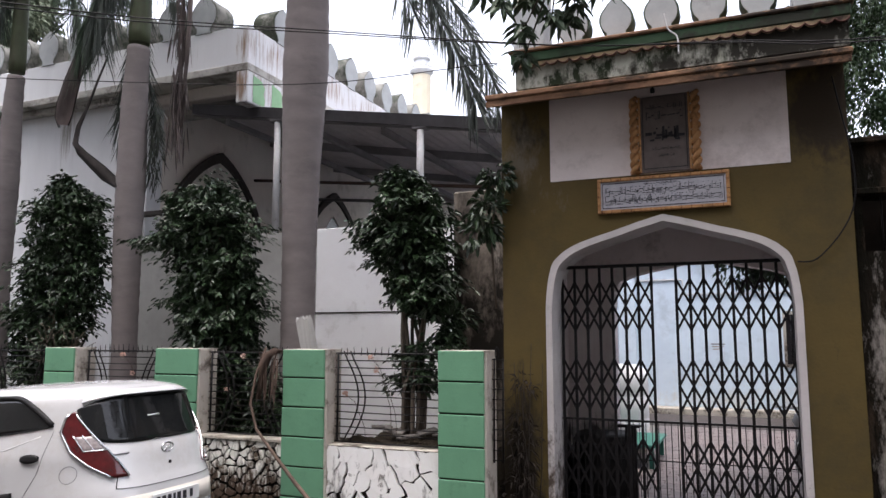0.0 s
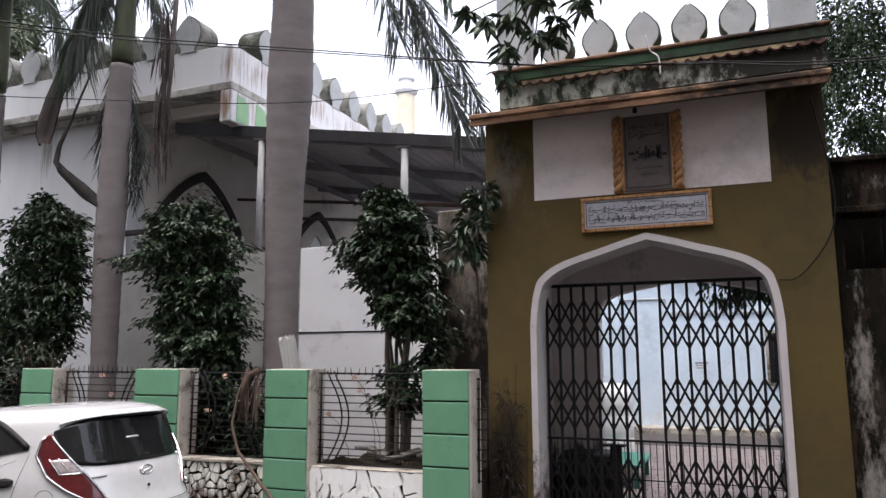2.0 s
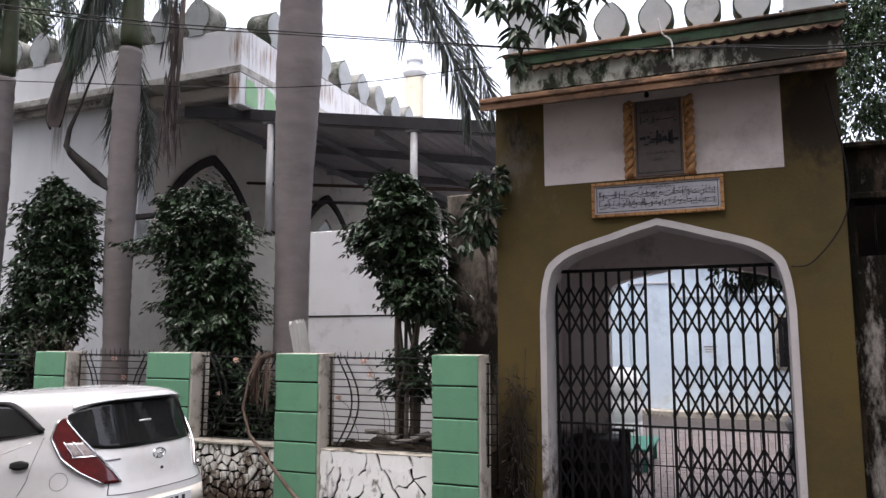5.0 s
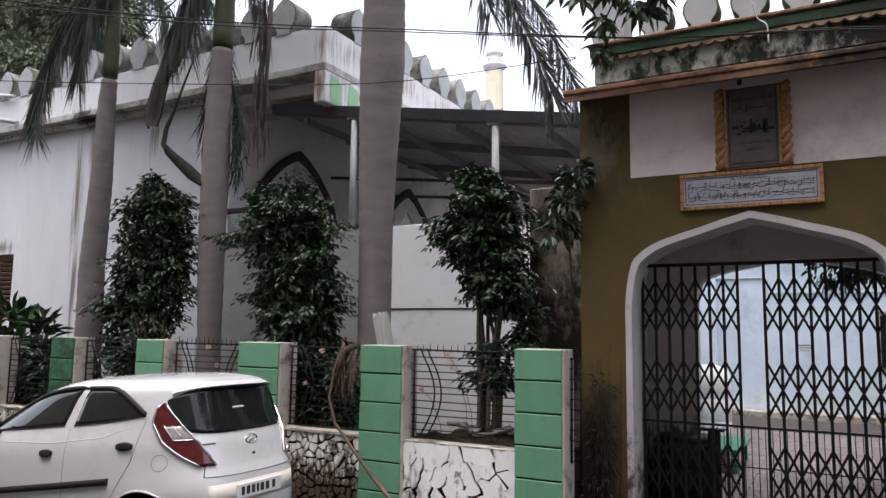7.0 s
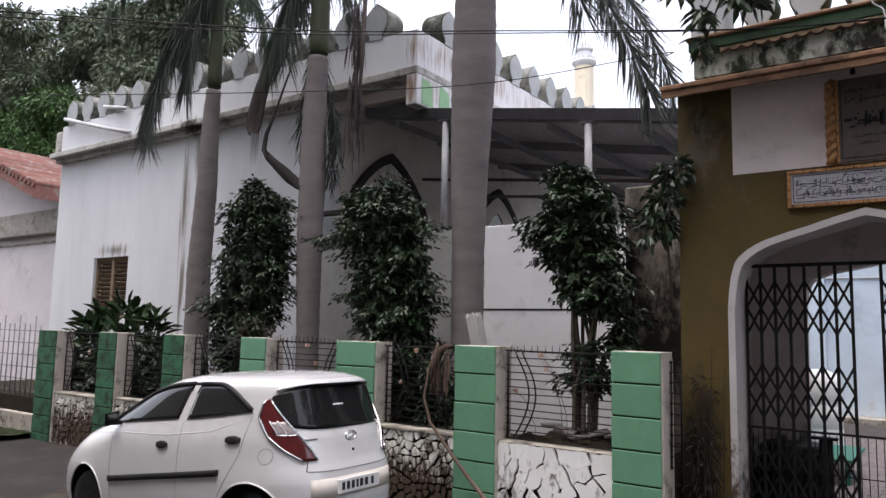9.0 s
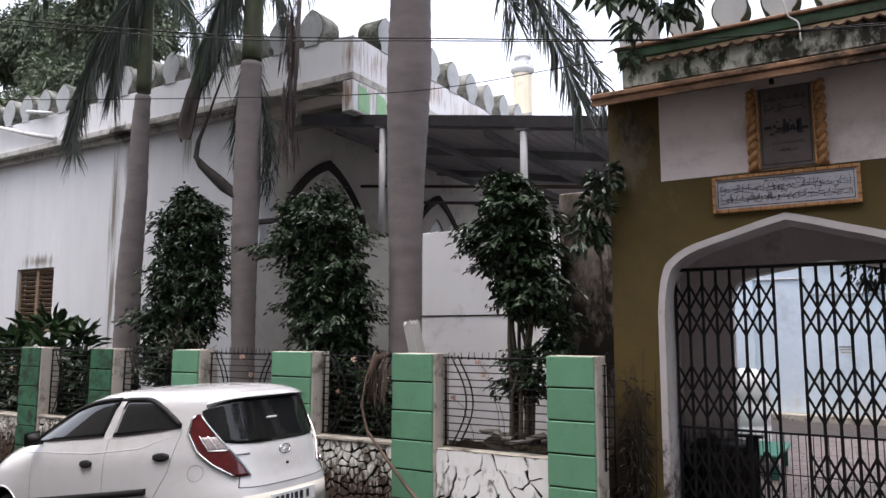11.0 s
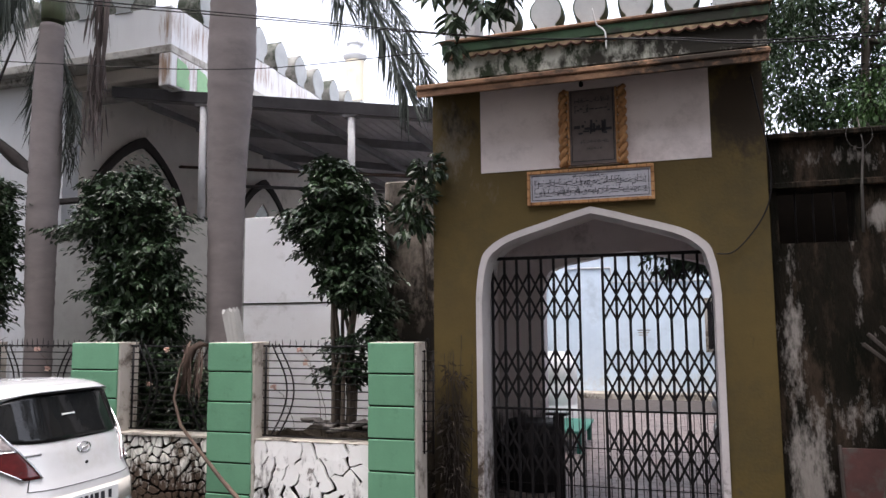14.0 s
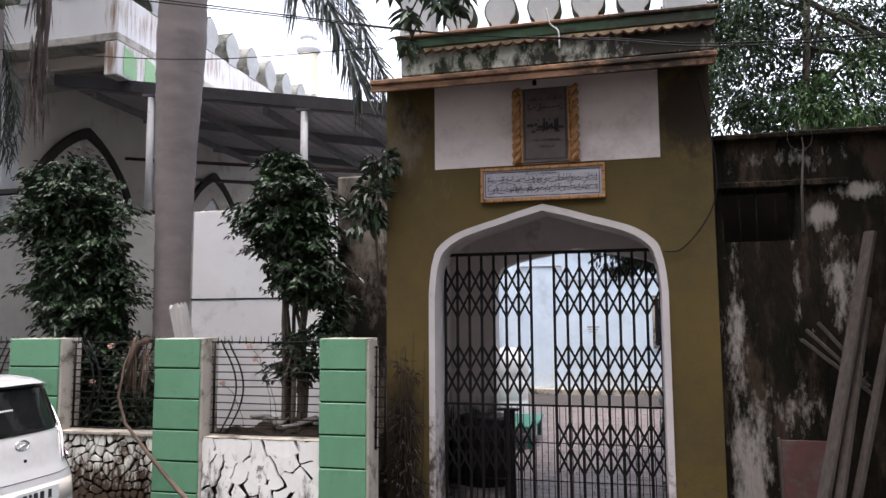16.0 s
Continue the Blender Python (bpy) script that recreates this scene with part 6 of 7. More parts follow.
for x in AXLES:
    for s in (-1, 1):
        g = BM()
        hoop = [[], []]
        for k in range(40):
            hx, hz = x + (ARCH_R + 0.008) * math.cos(2 * math.pi * k / 40), max(0.18, ARCH_Z + (ARCH_R + 0.008) * math.sin(2 * math.pi * k / 40))
            edge = flank(hx, hz, s, -0.012)
            hoop[0].append(g.verts.new(edge))
            hoop[1].append(g.verts.new((hx, s * 0.44, hz)))
        for k in range(40):
            g.faces.new((hoop[0][k], hoop[0][(k + 1) % 40], hoop[1][(k + 1) % 40], hoop[1][k]))
        g.faces.new(hoop[1])
        part("wheel_well", g, RUBBER, car, "black wheel arch lining")
        part("arch_lip", tube(BM(), [flank(x + (ARCH_R + 0.004) * math.cos(a), ARCH_Z + (ARCH_R + 0.004) * math.sin(a), s, 0.0) for a in (radians(-12 + 204 * k / 30) for k in range(31))], 0.009, 6), CARPAINT, car)
        wheel = part("wheel", lathe(BM(), [(0.18, -0.075), (0.262, -0.078), (0.28, -0.055), (0.285, 0.0), (0.28, 0.055), (0.262, 0.078), (0.18, 0.075)], sides=36), RUBBER, car, "black tyre")
        wheel.matrix_basis = Matrix.Translation((x, s * (0.632 if x < 0 else 0.60), 0.285)) @ Matrix.Rotation(radians(90), 4, "X")
        g = BM()
        lathe(g, [(0.05, -0.02), (0.185, -0.03), (0.185, 0.03), (0.05, 0.02)], sides=30)
        rim = part("rim", g, STEELGREY, wheel, "grey steel wheel cover")
        rim.location = (0, 0, -0.045 * s)
        for k in range(8):
            a = 2 * math.pi * k / 8
            slotp = part("rim_slot", lathe(BM(), [(0.022, -0.003), (0.022, 0.003)], sides=10), RUBBER, wheel)
            slotp.location = (0.135 * math.cos(a), 0.135 * math.sin(a), s * 0.0 + 0.078 * (1 if s < 0 else -1))


def front_pane(s):
    return lambda u, v, o: flank(lerp(-0.80, 0.31, u) + 0.09 * v * u, lerp(1.028 + 0.075 * u, 1.036 + 0.362 * math.sin(u * math.pi / 2) ** 0.72, v), s, 0.005 * o)


def rear_pane(s):
    return lambda u, v, o: flank(lerp(0.43, 1.18, u) + 0.06 * v * (1 - u), lerp(1.108 + 0.075 * u ** 1.3, 1.398 - 0.205 * max(0.0, (u - 0.35) / 0.65) ** 1.7, v), s, 0.005 * o)


for s in (-1, 1):
    part("window_pane", patch(BM(), front_pane(s), 18, 8), CARGLASS, car, "dark window glass")
    part("window_pane", patch(BM(), rear_pane(s), 18, 8), CARGLASS, car, "dark window glass")
    for f in (front_pane(s), rear_pane(s)):
        for v, r in ((1.0, 0.021), (0.0, 0.005)):
            part("window_seal", tube(BM(), [f(k / 16, v, 1.0) for k in range(17)], r, 6), RUBBER, car, "black window seal")
    part("window_seal", tube(BM(), [front_pane(s)(1.0, 0.8 + 0.2 * k, 1.0) for k in range(2)] + [rear_pane(s)(0.0, 1.0, 1.0)], 0.013, 6), RUBBER, car)
    seal = [rear_pane(s)(1.0, k / 4, 1.0) for k in range(5)]
    part("window_seal", tube(BM(), seal, 0.012, 6), RUBBER, car)
    part("door_moulding", patch(BM(), lambda u, v, o: flank(lerp(-0.63, 0.92, u), 0.515 + 0.16 * u + 0.05 * v, s, 0.022 * o), 10, 2), RUBBER, car, "black door moulding")
    for x, z in ((0.16, 0.885), (1.05, 0.962)):
        grip = part("door_handle", patch(BM(), lambda u, v, o: flank(lerp(x - 0.075, x + 0.075, u), z + (v - 0.5) * 0.065 * math.sin(math.pi * (0.15 + 0.7 * u)), s, 0.016 * o), 6, 3), RUBBER, car, "black door handle")
    for x0, z0, x1, z1 in ((0.38, 0.25, 0.39, 1.08), (-0.62, 0.3, -0.66, 0.98), (0.90, 0.5, 1.12, 0.85), (1.12, 0.85, 1.2, 1.15)):
        part("door_seam", patch(BM(), lambda u, v, o: flank(lerp(x0, x1, u) + 0.004 * (v - 0.5), lerp(z0, z1, u), s, 0.002 * o), 10, 1), GREYSEAM, car)
    mirror = part("side_mirror", patch(BM(), lambda u, v, o: Vector((-0.56 + 0.10 * o * math.sin(math.pi * u) * math.sin(math.pi * v) - 0.05, s * (0.72 + 0.14 * u), 1.03 + 0.115 * v - 0.02 * u)), 6, 6), RUBBER, car, "black side mirror")
    part("mirror_arm", box(BM(), -0.66, -0.57, s * 0.70 if s > 0 else -0.80, 0.80 if s > 0 else s * 0.70, 1.02, 1.06, 0.008), RUBBER, car)
    part("fuel_flap" if s < 0 else "panel_seam", tube(BM(), [flank(1.36 + 0.06 * math.cos(a), 0.84 + 0.06 * math.sin(a), s, -0.0005) for a in (2 * math.pi * k / 24 for k in range(25))], 0.0025, 4), GREYSEAM, car)

    def lamp(u, v, o, t0=0.0, t1=1.0):
        z = lerp(0.80, 1.29, v)
        out = float(np.interp(v, (0, 0.18, 0.4, 0.7, 0.9, 1), (-25, -37, -48, -56, -55, -51)))
        into = float(np.interp(v, (0, 0.18, 0.4, 0.7, 0.9, 1), (-16, -20, -27, -39, -47, -50)))
        th = lerp(out, into, lerp(t0, t1, u))
        p = skin(th, z, 0.012 * o)
        return Vector((p.x, p.y * (-s), z))
    tail = part("tail_lamp", patch(BM(), lamp, 10, 18), LAMPRED, car, "red tail lamp")
    part("chrome_edge", tube(BM(), [lamp(0.0, k / 20, 1.15) for k in range(20)], 0.009, 5), CHROME, tail)
    part("chrome_edge", tube(BM(), [lamp(1.0, k / 20, 1.15) for k in range(20)], 0.008, 5), CHROME, tail)
    part("clear_lens", patch(BM(), lambda u, v, o: lamp(u, lerp(0.42, 0.62, v), o * 1.15, 0.32, 0.97), 6, 5), LAMPCLEAR, tail, "clear reversing lens")
    for u in (0.34, 0.64, 0.96):
        part("lens_divider", tube(BM(), [lamp(u, lerp(0.40, 0.64, k / 6), 1.3) for k in range(7)], 0.004, 5), CHROME, tail)
    part("lens_divider", tube(BM(), [lamp(lerp(0.3, 0.98, k / 6), 0.41, 1.3) for k in range(7)], 0.004, 5), CHROME, tail)


def rear_window(u, v, o):
    e = abs(2 * u - 1)
    z = lerp(1.03 + 0.045 * e ** 2 + 0.12 * e ** 7, 1.385 - 0.085 * e ** 3, v)
    span = lerp(47, 49, v)
    return skin(lerp(-span, span, u), z, 0.006 * o)


part("rear_window", patch(BM(), rear_window, 24, 10), CARGLASS, car, "dark rear window")
part("spoiler", patch(BM(), lambda u, v, o: skin(lerp(-46, 46, u), lerp(1.39, 1.435, v) - 0.05 * abs(2 * u - 1) ** 3, 0.05 * o * (1 - 0.6 * abs(2 * u - 1) ** 2) * (1 - 0.5 * v)), 20, 4), CARPAINT, car)
part("brake_lamp", patch(BM(), lambda u, v, o: skin(lerp(-14, 14, u), lerp(1.372, 1.39, v), 0.03 * o), 8, 1), RUBBER, car, "dark high brake lamp")
part("tailgate_seam", tube(BM(), [skin(th, 0.745 - 0.035 * math.cos(radians(2 * th)), 0.002) for th in range(-24, 25, 4)], 0.0035, 5), GREYSEAM, car)
for s in (-1, 1):
    part("tailgate_seam", tube(BM(), [skin(s * lerp(24, 22, k / 8), lerp(0.722, 0.81, k / 8), 0.002) for k in range(9)], 0.004, 5), RUBBER, car)
for s in (-1, 1):
    part("body_crease", tube(BM(), [flank(x, float(np.interp(x, (-1.2, -0.6, 0.2, 0.8, 1.15), (0.915, 0.955, 0.965, 1.02, 1.13))), s, -0.0045) for x in (-1.2 + 0.1 * k for k in range(24))], 0.007, 8), CARPAINT, car, smooth=True)
badge = part("badge", tube(BM(), [skin(0, 0.955, 0.006) + Vector((0, 0.062 * math.cos(a), 0.036 * math.sin(a))) for a in (2 * math.pi * k / 24 for k in range(25))], 0.007, 6), CHROME, car, "chrome oval badge")
part("badge_bar", tube(BM(), [skin(0, 0.955, 0.008) + Vector((0, y, z)) for y, z in ((-0.03, -0.026), (-0.018, 0.0), (0.018, 0.0), (0.03, 0.026))], 0.007, 6), CHROME, badge)
part("lock", lathe(BM(), [(0.012, -0.004), (0.012, 0.004)], sides=10), RUBBER, car).matrix_basis = Matrix.Translation(skin(0, 0.845, 0.006)) @ Matrix.Rotation(radians(90), 4, "Y")
for th0, th1, z in ((-26, -15, 0.955), (21, 26, 1.0), (21, 27, 0.90)):
    part("name_bar", patch(BM(), lambda u, v, o: skin(lerp(th0, th1, u), z + 0.014 * v, 0.005 * o), 6, 1), STEELGREY, car, "small chrome lettering reduced to a bar")
plate_at = skin(0, 0.56, 0.0)
plate = part("number_plate", box(BM(), plate_at.x - 0.005, plate_at.x + 0.012, -0.25, 0.25, 0.525, 0.635, 0.003), PLATEWHITE, car, "white number plate with dark bars")
rnd = random.Random(5)
y = -0.21
while y < 0.2:
    w = rnd.uniform(0.03, 0.05)
    part("plate_bar", box(BM(), plate_at.x + 0.0125, plate_at.x + 0.015, y, y + w * 0.8, 0.55, 0.612), INK, plate)
    y += w + (0.03 if rnd.random() < 0.25 else 0.012)
part("bumper_recess", patch(BM(), lambda u, v, o: skin(lerp(-22, 22, u), lerp(0.505, 0.655, v), 0.004 * o), 10, 2), CARDIRT, car)
part("sticker", patch(BM(), lambda u, v, o: skin(lerp(-2.5, 0, u), lerp(1.208, 1.222, v), 0.010 * o), 2, 1), PLATEWHITE, car, "pale sticker on the rear window")
part("cabin_floor", box(BM(), -0.8, 1.3, -0.6, 0.6, 0.5, 0.55), RUBBER, car)
car.matrix_basis = Matrix.Translation((-3.27, -1.60, -0.08)) @ Matrix.Rotation(radians(-3.0), 4, "Y")

# ---- dried palm leaf lying over the fence, broken post, planks ----
dry = thing("fallen_palm_leaf", "long dried brown palm leaf draped from the fence to the road", "palm leaf")
line = [(-1.90, -0.02, 1.72), (-1.98, -0.06, 1.46), (-2.02, -0.09, 1.16), (-1.93, -0.1, 0.91), (-1.71, -0.1, 0.68), (-1.46, -0.1, 0.43), (-1.23, -0.12, 0.24), (-1.0, -0.25, 0.05)]
part("stalk", tube(BM(), line, [0.011, 0.012, 0.013, 0.015, 0.017, 0.02, 0.023, 0.025], 8), DEADRED, dry)
bm, rows = BM(), []
for k, (x, y, z, w) in enumerate(((-1.97, -0.03, 1.22, 0.015), (-1.93, -0.05, 1.48, 0.035), (-1.88, -0.04, 1.66, 0.06), (-1.82, 0.05, 1.72, 0.075), (-1.75, 0.12, 1.68, 0.05), (-1.72, 0.11, 1.4, 0.03))):
    rows.append([bm.verts.new((x + w * a, y - 0.04 * math.cos(a * 2), z - 0.03 * abs(a))) for a in (-1, -0.5, 0, 0.5, 1)])
for r, s in zip(rows, rows[1:]):
    for k in range(4):
        bm.faces.new((r[k], r[k + 1], s[k + 1], s[k])).smooth = True
bmesh.ops.solidify(bm, geom=bm.faces[:], thickness=0.012)
part("sheath", bm, DEADRED, dry, "broad dried brown sheath over the fence")
rng = np.random.default_rng(88)
n = 26
shreds = new("foliage", leaf_mesh("foliage", np.stack([rng.uniform(-1.98, -1.72, n), rng.uniform(-0.06, 0.0, n), rng.uniform(1.55, 1.74, n)], 1), np.stack([0.12 * rng.normal(size=n), -0.08 + 0.06 * rng.normal(size=n), -np.ones(n)], 1), rng.uniform(0.25, 0.6, n), 0.02 * np.ones(n), DEADRED, droop=0.0))
shreds.parent = dry
tagged(shreds, "dry hanging shreds", kind="stuff")
stub = thing("broken_post", "leaning broken cement post behind the green pillar", "post", at=(-1.53, 0.62, 0.5))
bm, rnd = box(BM(), -0.07, 0.07, -0.06, 0.06, 0.0, 1.58), random.Random(6)
bmesh.ops.subdivide_edges(bm, edges=bm.edges[:], cuts=5, use_grid_fill=True)
for v in bm.verts:
    high = v.co.z > 1.57
    v.co += Vector((rnd.uniform(-0.003, 0.003), rnd.uniform(-0.003, 0.003), rnd.uniform(-0.05, 0.02) if high else 0.0))
bm.transform(Matrix.Rotation(radians(-14), 4, "Y") @ Matrix.Translation((0.03, 0, 0)))
part("shaft", bm, GREYPLASTER, stub, "rough shaft with a ragged broken top")
for k, (x, z) in enumerate(((-0.80, 1.50), (-0.86, 1.62), (-1.15, 1.25), (-3.05, 1.66), (-3.25, 1.36), (-3.12, 1.05), (-2.9, 1.2), (-2.43, 1.62), (-2.64, 1.26), (-4.17, 1.62), (-4.01, 1.41), (-9.3, 1.35), (-8.95, 1.25))):
    rng = np.random.default_rng(200 + k)
    bloom = thing("rose_bloom", "small pale pink rose on its stem inside the fence", "flower", "roses along the fence", at=(x, 0.30, 0.5))
    d = on_sphere(rng, 16)
    petals = new("petals", leaf_mesh("petals", np.array((0, 0, z - 0.5)) + d * 0.006, d, 0.032 * np.ones(16), 0.034 * np.ones(16), PETAL, droop=0.0))
    petals.parent = bloom
    tagged(petals, kind="stuff")
    part("stalk", tube(BM(), [(0.16, 0.2, 0.0), (0.15, 0.14, (z - 0.5) * 0.55), (0.08, 0.05, (z - 0.5) * 0.9), (0, 0, z - 0.5)], 0.003, 5), STEMBARK, bloom)


def plank(p, q, w, t, label):
    p, q = Vector(p) + Vector((0.07, 0, 0)), Vector(q) + Vector((0.07, 0, 0))
    ob = thing("plank", label, "plank", "planks by the mossy wall", at=p)
    way = Vector(q) - Vector(p)
    m = way.to_track_quat("Z", "Y").to_matrix().to_4x4()
    part("board", box(BM(), -w / 2, w / 2, -t / 2, t / 2, 0, way.length, 0.005, m=m), OLDWOOD, ob)


plank((3.94, 0.02, 0.0), (4.63, 0.50, 2.57), 0.10, 0.04, "long weathered grey plank leaning on the mossy wall")
plank((4.06, 0.0, 0.0), (4.56, 0.46, 2.02), 0.07, 0.045, "narrow weathered grey plank leaning on the mossy wall")
plank((4.17, 0.06, 0.0), (4.72, 0.46, 1.8), 0.06, 0.05, "dark weathered plank leaning on the mossy wall")
plank((4.52, 0.40, 1.30), (4.10, 0.52, 1.76), 0.05, 0.03, "short grey batten wedged behind the planks")
plank((4.56, 0.38, 1.22), (4.06, 0.52, 1.68), 0.05, 0.03, "short grey batten wedged behind the planks")
plank((4.48, 0.44, 1.44), (4.2, 0.54, 1.82), 0.04, 0.03, "short grey batten wedged behind the planks")
slab = thing("red_board", "dull red painted board standing against the mossy wall", "board", at=(3.93, 0.42, 0.0))
part("panel", box(BM(), 0.0, 0.36, 0.0, 0.04, 0.0, 0.85, 0.006, m=Matrix.Rotation(radians(-8), 4, "X")), REDBOARD, slab)
part("edge", box(BM(), -0.02, 0.0, -0.01, 0.05, 0.0, 0.87, 0.004, m=Matrix.Rotation(radians(-8), 4, "X")), OLDWOOD, slab)
post = thing("dark_timber_post", "tall dark timber post beside the planks", "post", at=(4.95, 0.25, 0.0))
part("shaft", box(BM(), 0.0, 0.35, 0.0, 0.25, 0.0, 6.5, 0.02), DARKTIMBER, post)
part("crossbar", box(BM(), -0.2, 1.2, -0.04, 0.0, 1.75, 1.83, 0.006), OLDWOOD, post)
hang = thing("hanging_cloth_strip", "pale torn strip hanging beside the wall opening", "cloth", at=(4.22, 0.6, 2.6))
part("strip", tube(BM(), [(0.0, 0, 0.98), (0.03, 0, 0.75), (0.0, 0, 0.4), (-0.01, 0, 0.0)], [0.004, 0.006, 0.011, 0.013], 6), CLOTH, hang)
part("wire_loop", tube(BM(), [(0.1 * math.cos(a), -0.02, 0.83 + 0.12 * math.sin(a)) for a in (2 * math.pi * k / 20 for k in range(21))], 0.0022, 5), CLOTH, hang)

brush = thing("dry_twigs", "tangle of dry grey twigs above the fence", "twigs", at=(-5.2, 0.3, 1.66))
rng = np.random.default_rng(97)
for k in range(26):
    a = Vector((rng.uniform(-0.45, 0.35), rng.uniform(-0.05, 0.15), rng.uniform(-0.2, 0.15)))
    b = a + Vector((rng.uniform(-0.35, 0.35), rng.uniform(-0.08, 0.08), rng.uniform(0.0, 0.28)))
    part("twig", tube(BM(), [a, a.lerp(b, 0.5) + Vector((0, 0, rng.uniform(0.0, 0.07))), b], [0.005, 0.004, 0.002], 5), STEMBARK, brush)
holder = thing("lamp_holder", "small black lamp holder with wires under the eave", "lamp holder", at=(1.94, 0.44, 4.09))
part("socket", lathe(BM(), [(0.012, -0.05), (0.02, -0.045), (0.02, -0.01), (0.008, 0.0)], sides=12), IRON, holder)
part("wire", tube(BM(), [(0, 0, 0), (0.03, 0.0, 0.02), (0.09, 0.0, 0.03)], 0.004, 5), IRON, holder)

# ---- things seen through the gate ----
drum = thing("dark_drum", "black plastic drum inside the gate passage", "drum", at=(1.12, 2.1, 0.0))
part("barrel", lathe(BM(), [(0.28, 0.0), (0.32, 0.05), (0.335, 0.4), (0.32, 0.74), (0.28, 0.78), (0.26, 0.78)], sides=24), RUBBER, drum)
part("rim", lathe(BM(), [(0.325, 0.68), (0.345, 0.70), (0.325, 0.72)], sides=24), RUBBER, drum)
tank = thing("white_tank", "white plastic water tank in the courtyard", "tank", at=(0.77, 6.0, 0.02))
part("shell", lathe(BM(), [(0.02, 0.12), (0.34, 0.13), (0.365, 0.18), (0.365, 0.5), (0.355, 0.52), (0.365, 0.54), (0.365, 0.85), (0.355, 0.87), (0.365, 0.89), (0.365, 1.16), (0.33, 1.28), (0.18, 1.36), (0.02, 1.37)], sides=26), PLATEWHITE, tank)
part("stand", box(BM(), -0.35, 0.35, -0.35, 0.35, 0.0, 0.12, 0.02), COPING, tank)
bench = thing("green_platform", "green painted low platform in the courtyard", "platform", at=(0.72, 4.2, 0.02))
part("top", box(BM(), 0.0, 0.72, 0.0, 1.35, 0.30, 0.34, 0.01), TEAL, bench)
for x in (0.05, 0.61):
    for y in (0.05, 1.3):
        part("leg", box(BM(), x, x + 0.06, y, y + 0.06, 0.0, 0.30), TEAL, bench)
bollard = thing("gate_post", "black painted iron post standing behind the gate leaves", "post", at=(1.52, 1.35, 0.0))
part("shaft", box(BM(), -0.055, 0.055, -0.04, 0.04, 0.0, 0.93, 0.008), IRON, bollard)
part("top_plate", box(BM(), -0.13, 0.10, -0.05, 0.05, 0.93, 0.955, 0.006), IRON, bollard)
bike = thing("motorcycle", "dark motorcycle parked behind the gate", "motorcycle", at=(3.22, 2.75, 0.02))
for y in (0.0, 1.2):
    part("wheel", tube(BM(), [(0.0, y + 0.27 * math.cos(a), 0.29 + 0.27 * math.sin(a)) for a in (2 * math.pi * k / 24 for k in range(25))], 0.035, 7), RUBBER, bike)
part("seat", tube(BM(), [(0, 0.15, 0.72), (0, 0.5, 0.5), (0, 0.75, 0.72)], [0.09, 0.12, 0.08], 8), RUBBER, bike)
part("fuel_tank", tube(BM(), [(0, 0.7, 0.75), (0, 0.9, 0.8), (0, 1.05, 0.78)], [0.08, 0.13, 0.08], 8), STEELGREY, bike)
part("engine", box(BM(), -0.12, 0.12, 0.45, 0.85, 0.25, 0.6, 0.03), STEELGREY, bike)
part("fork", tube(BM(), [(0, 1.2, 0.29), (0, 1.02, 0.95)], 0.03, 6), STEELGREY, bike)
part("handlebar", tube(BM(), [(-0.3, 0.95, 0.96), (0, 1.02, 0.94), (0.3, 0.95, 0.96)], 0.016, 6), STEELGREY, bike)

# ---- stones of the low walls ----
def cell(seed, others, x0, x1, z0, z1, gap):
    """The part of a rectangle nearest to one seed, drawn in by half a joint."""
    poly = [Vector((x0, z0)), Vector((x1, z0)), Vector((x1, z1)), Vector((x0, z1))]
    for o in others:
        way = (o - seed)
        far = way.length
        if far > 0.9:
            continue
        way /= far
        edge = far / 2 - (gap(seed, o) if callable(gap) else gap)
        out = []
        for a, b in zip(poly, poly[1:] + poly[:1]):
            da, db = (a - seed).dot(way) - edge, (b - seed).dot(way) - edge
            if da <= 0:
                out.append(a)
            if da * db < 0:
                out.append(a.lerp(b, da / (da - db)))
        poly = out
        if len(poly) < 3:
            return None
    return poly


def bent(q):
    """Shift a point of the wall's plane a little, alike on both sides of a joint."""
    a, b = 17.0 * q.x, 19.0 * q.y
    return q + 0.011 * Vector((math.sin(b + 1.3 * math.sin(a)) + 0.6 * math.sin(2.7 * b + 1.9 * a), 0.7 * math.sin(1.2 * a + 2.1 * math.sin(b)) + 0.5 * math.sin(2.9 * a)))


def crack(p, q):
    """Half the width of the joint between two stones: mostly closed high up, wider and black near the road."""
    rnd = random.Random(int(1e4 * (p.x + q.x)) * 7 + int(1e4 * (p.y + q.y)))
    closed = 0.93 if p.y + q.y > 1.2 else 0.5
    upright = abs(p.x - q.x) > abs(p.y - q.y)
    if rnd.random() < closed - (0.28 if upright else -0.12):
        return 0.0002
    low = 0.75 - (p.y + q.y) / 2
    return rnd.uniform(0.003, 0.008) + rnd.random() ** 1.3 * (0.034 if upright else 0.012) * max(0.25, low / 0.75)


def joint(p, q):
    """Half the width of an open joint between two rounded stones."""
    rnd = random.Random(int(1e4 * (p.x + q.x)) * 5 + int(1e4 * (p.y + q.y)))
    return 0.003 + 0.013 * rnd.random() ** 1.3


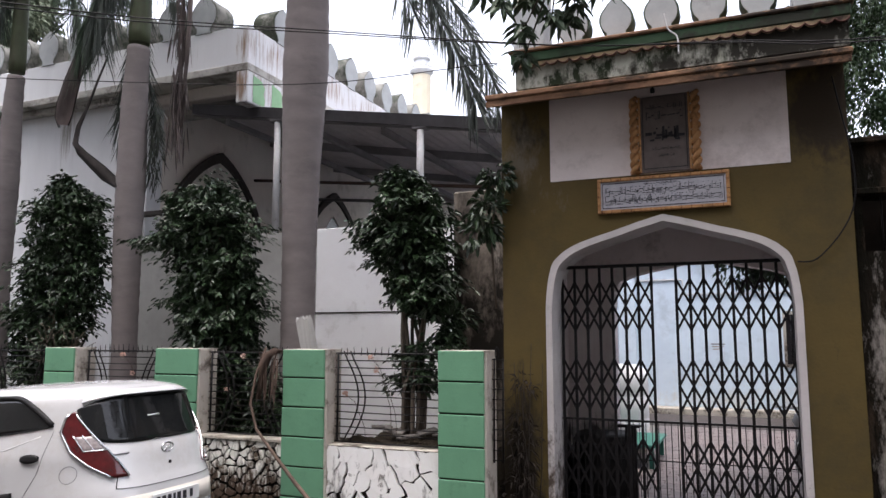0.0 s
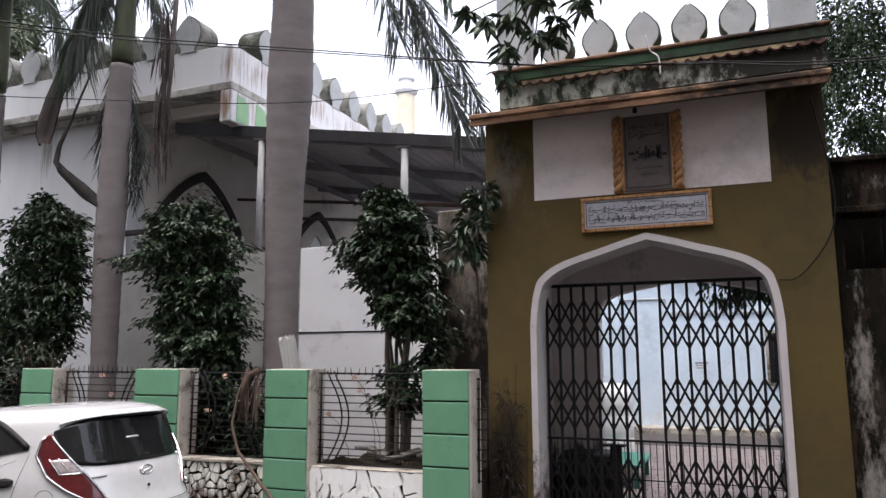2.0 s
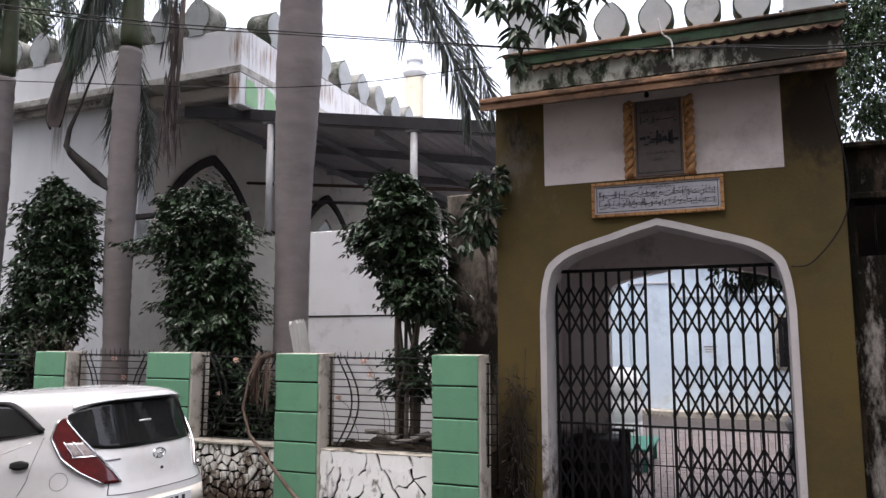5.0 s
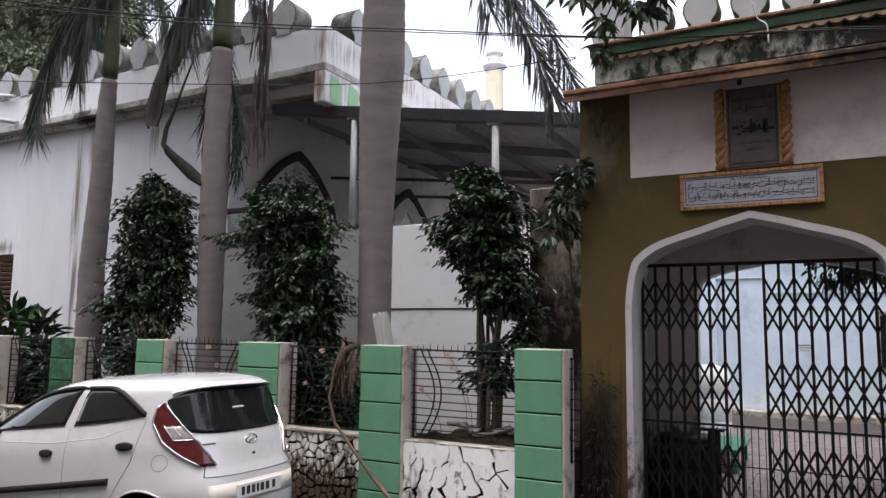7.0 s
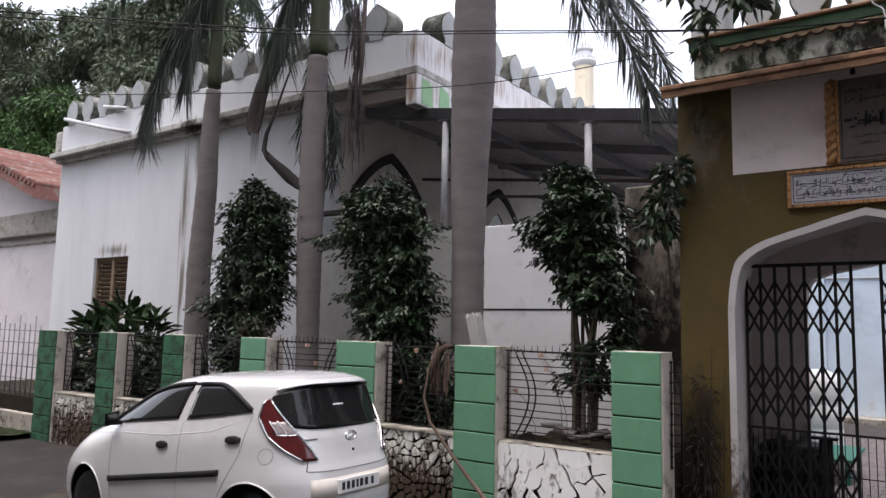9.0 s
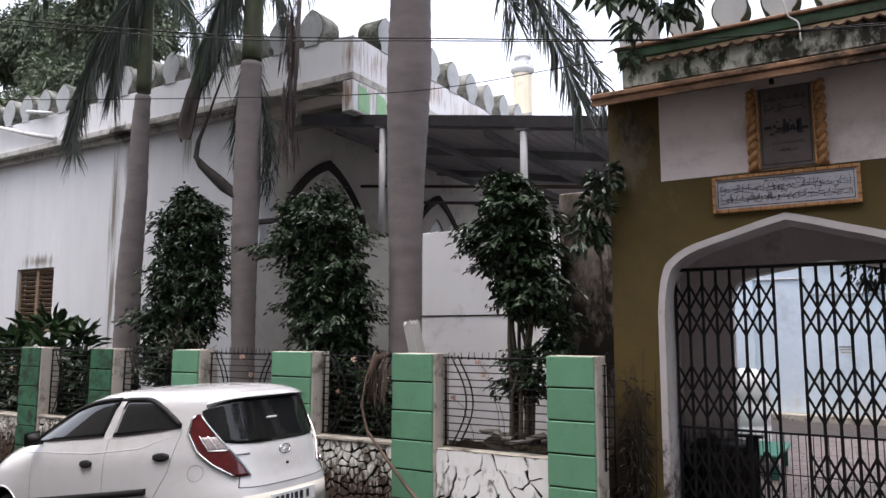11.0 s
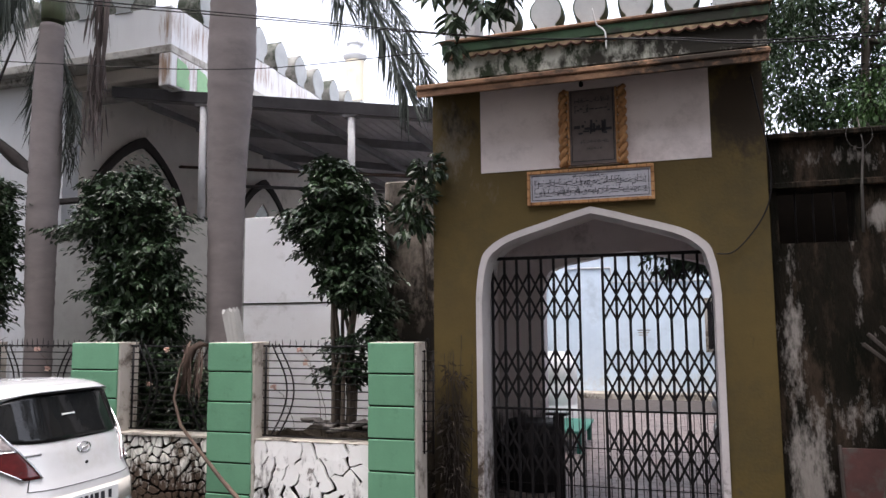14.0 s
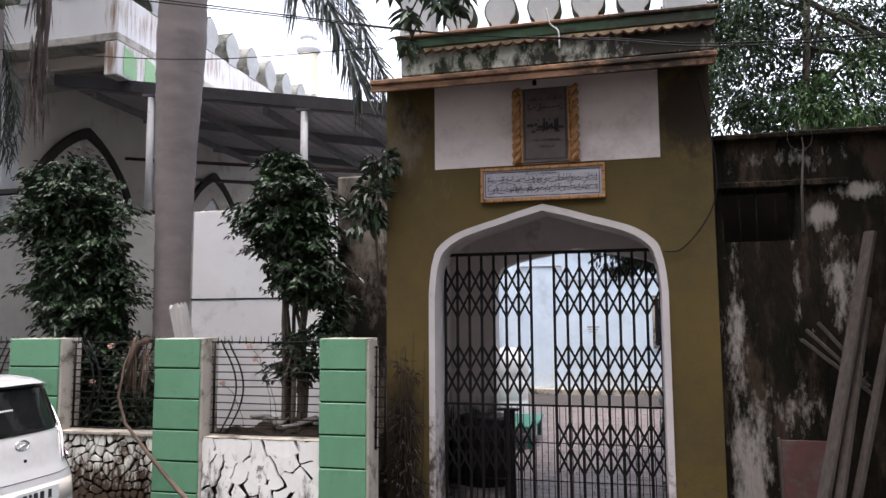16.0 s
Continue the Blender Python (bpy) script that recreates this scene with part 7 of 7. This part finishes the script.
random.seed(41)
for i, ((bx0, bx1), wall) in enumerate(zip(BAYS, low_walls)):
    w, top, low = bx1 - bx0, WALL_TOP[i] - (0.03 if i else 0.011), ground_z(bx0) - 0.04
    seeds = []
    while len(seeds) < (58 if i == 0 else 118):
        p = Vector((random.uniform(0, w), random.uniform(low, top)))
        if all((p - q).length > (0.092 if i == 0 else 0.06) for q in seeds) or random.random() < 0.002:
            seeds.append(p)
    for p in seeds:
        gap = crack if i == 0 else joint
        poly = cell(p, [q for q in seeds if q is not p], 0.004, w - 0.004, low, top, gap)
        if not poly:
            continue
        if i:
            poly = [a.lerp(b, f) for a, b in zip(poly, poly[1:] + poly[:1]) for f in (0.2, 0.8)]
        else:
            poly = [a.lerp(b, f) for a, b in zip(poly, poly[1:] + poly[:1]) for f in (0.0, 0.25, 0.5, 0.75)]
        poly = [bent(q + Vector((bx0, 0))) - Vector((bx0, 0)) for q in poly]
        bm = BM()
        c = sum(poly, Vector((0, 0))) / len(poly)
        d = random.uniform(0.0, 0.01)
        rings = []
        for k, y in ((1.0, 0.08), (0.995, 0.056 - d * 0.3), (0.955, 0.053 - d * 0.3)) if i else ((1.0, 0.08), (1.0, 0.052 - d * 0.12), (0.99, 0.050 - d * 0.12)):
            rings.append([bm.verts.new((c.x + (q.x - c.x) * k, y, c.y + (q.y - c.y) * k)) for q in poly])
        for r, s in zip(rings, rings[1:]):
            for k in range(len(poly)):
                j = (k + 1) % len(poly)
                bm.faces.new((r[k], r[j], s[j], s[k]))
        bm.faces.new(rings[-1])
        part("stone", bm, STONE if i == 0 else STONEDIRTY, wall)

# ---- pavers of the courtyard ----
random.seed(17)
paver = finish("paver", box(BM(), -0.117, 0.117, -0.077, 0.077, 0.0, 0.02, 0.004), PAVING)
bm = BM()
for j in range(52):
    for k in range(16):
        x, y = 0.4 + 0.242 * k + 0.12 * (j % 2), 0.98 + 0.162 * j
        if y < 2.56 and not 0.85 < x < 3.1:
            continue
        turn = pose(x, y, 0.016 + random.uniform(0, 0.004), 0, 0, random.uniform(-1.2, 1.2))
        if j < 22:
            ob = new("paver", paver)
            ob.matrix_basis = turn
            ob.parent = court_floor
        else:
            box(bm, -0.117, 0.117, -0.077, 0.077, 0.0, 0.02, m=turn)
tagged(part("far_pavers", bm, PAVING, court_floor), kind="stuff")
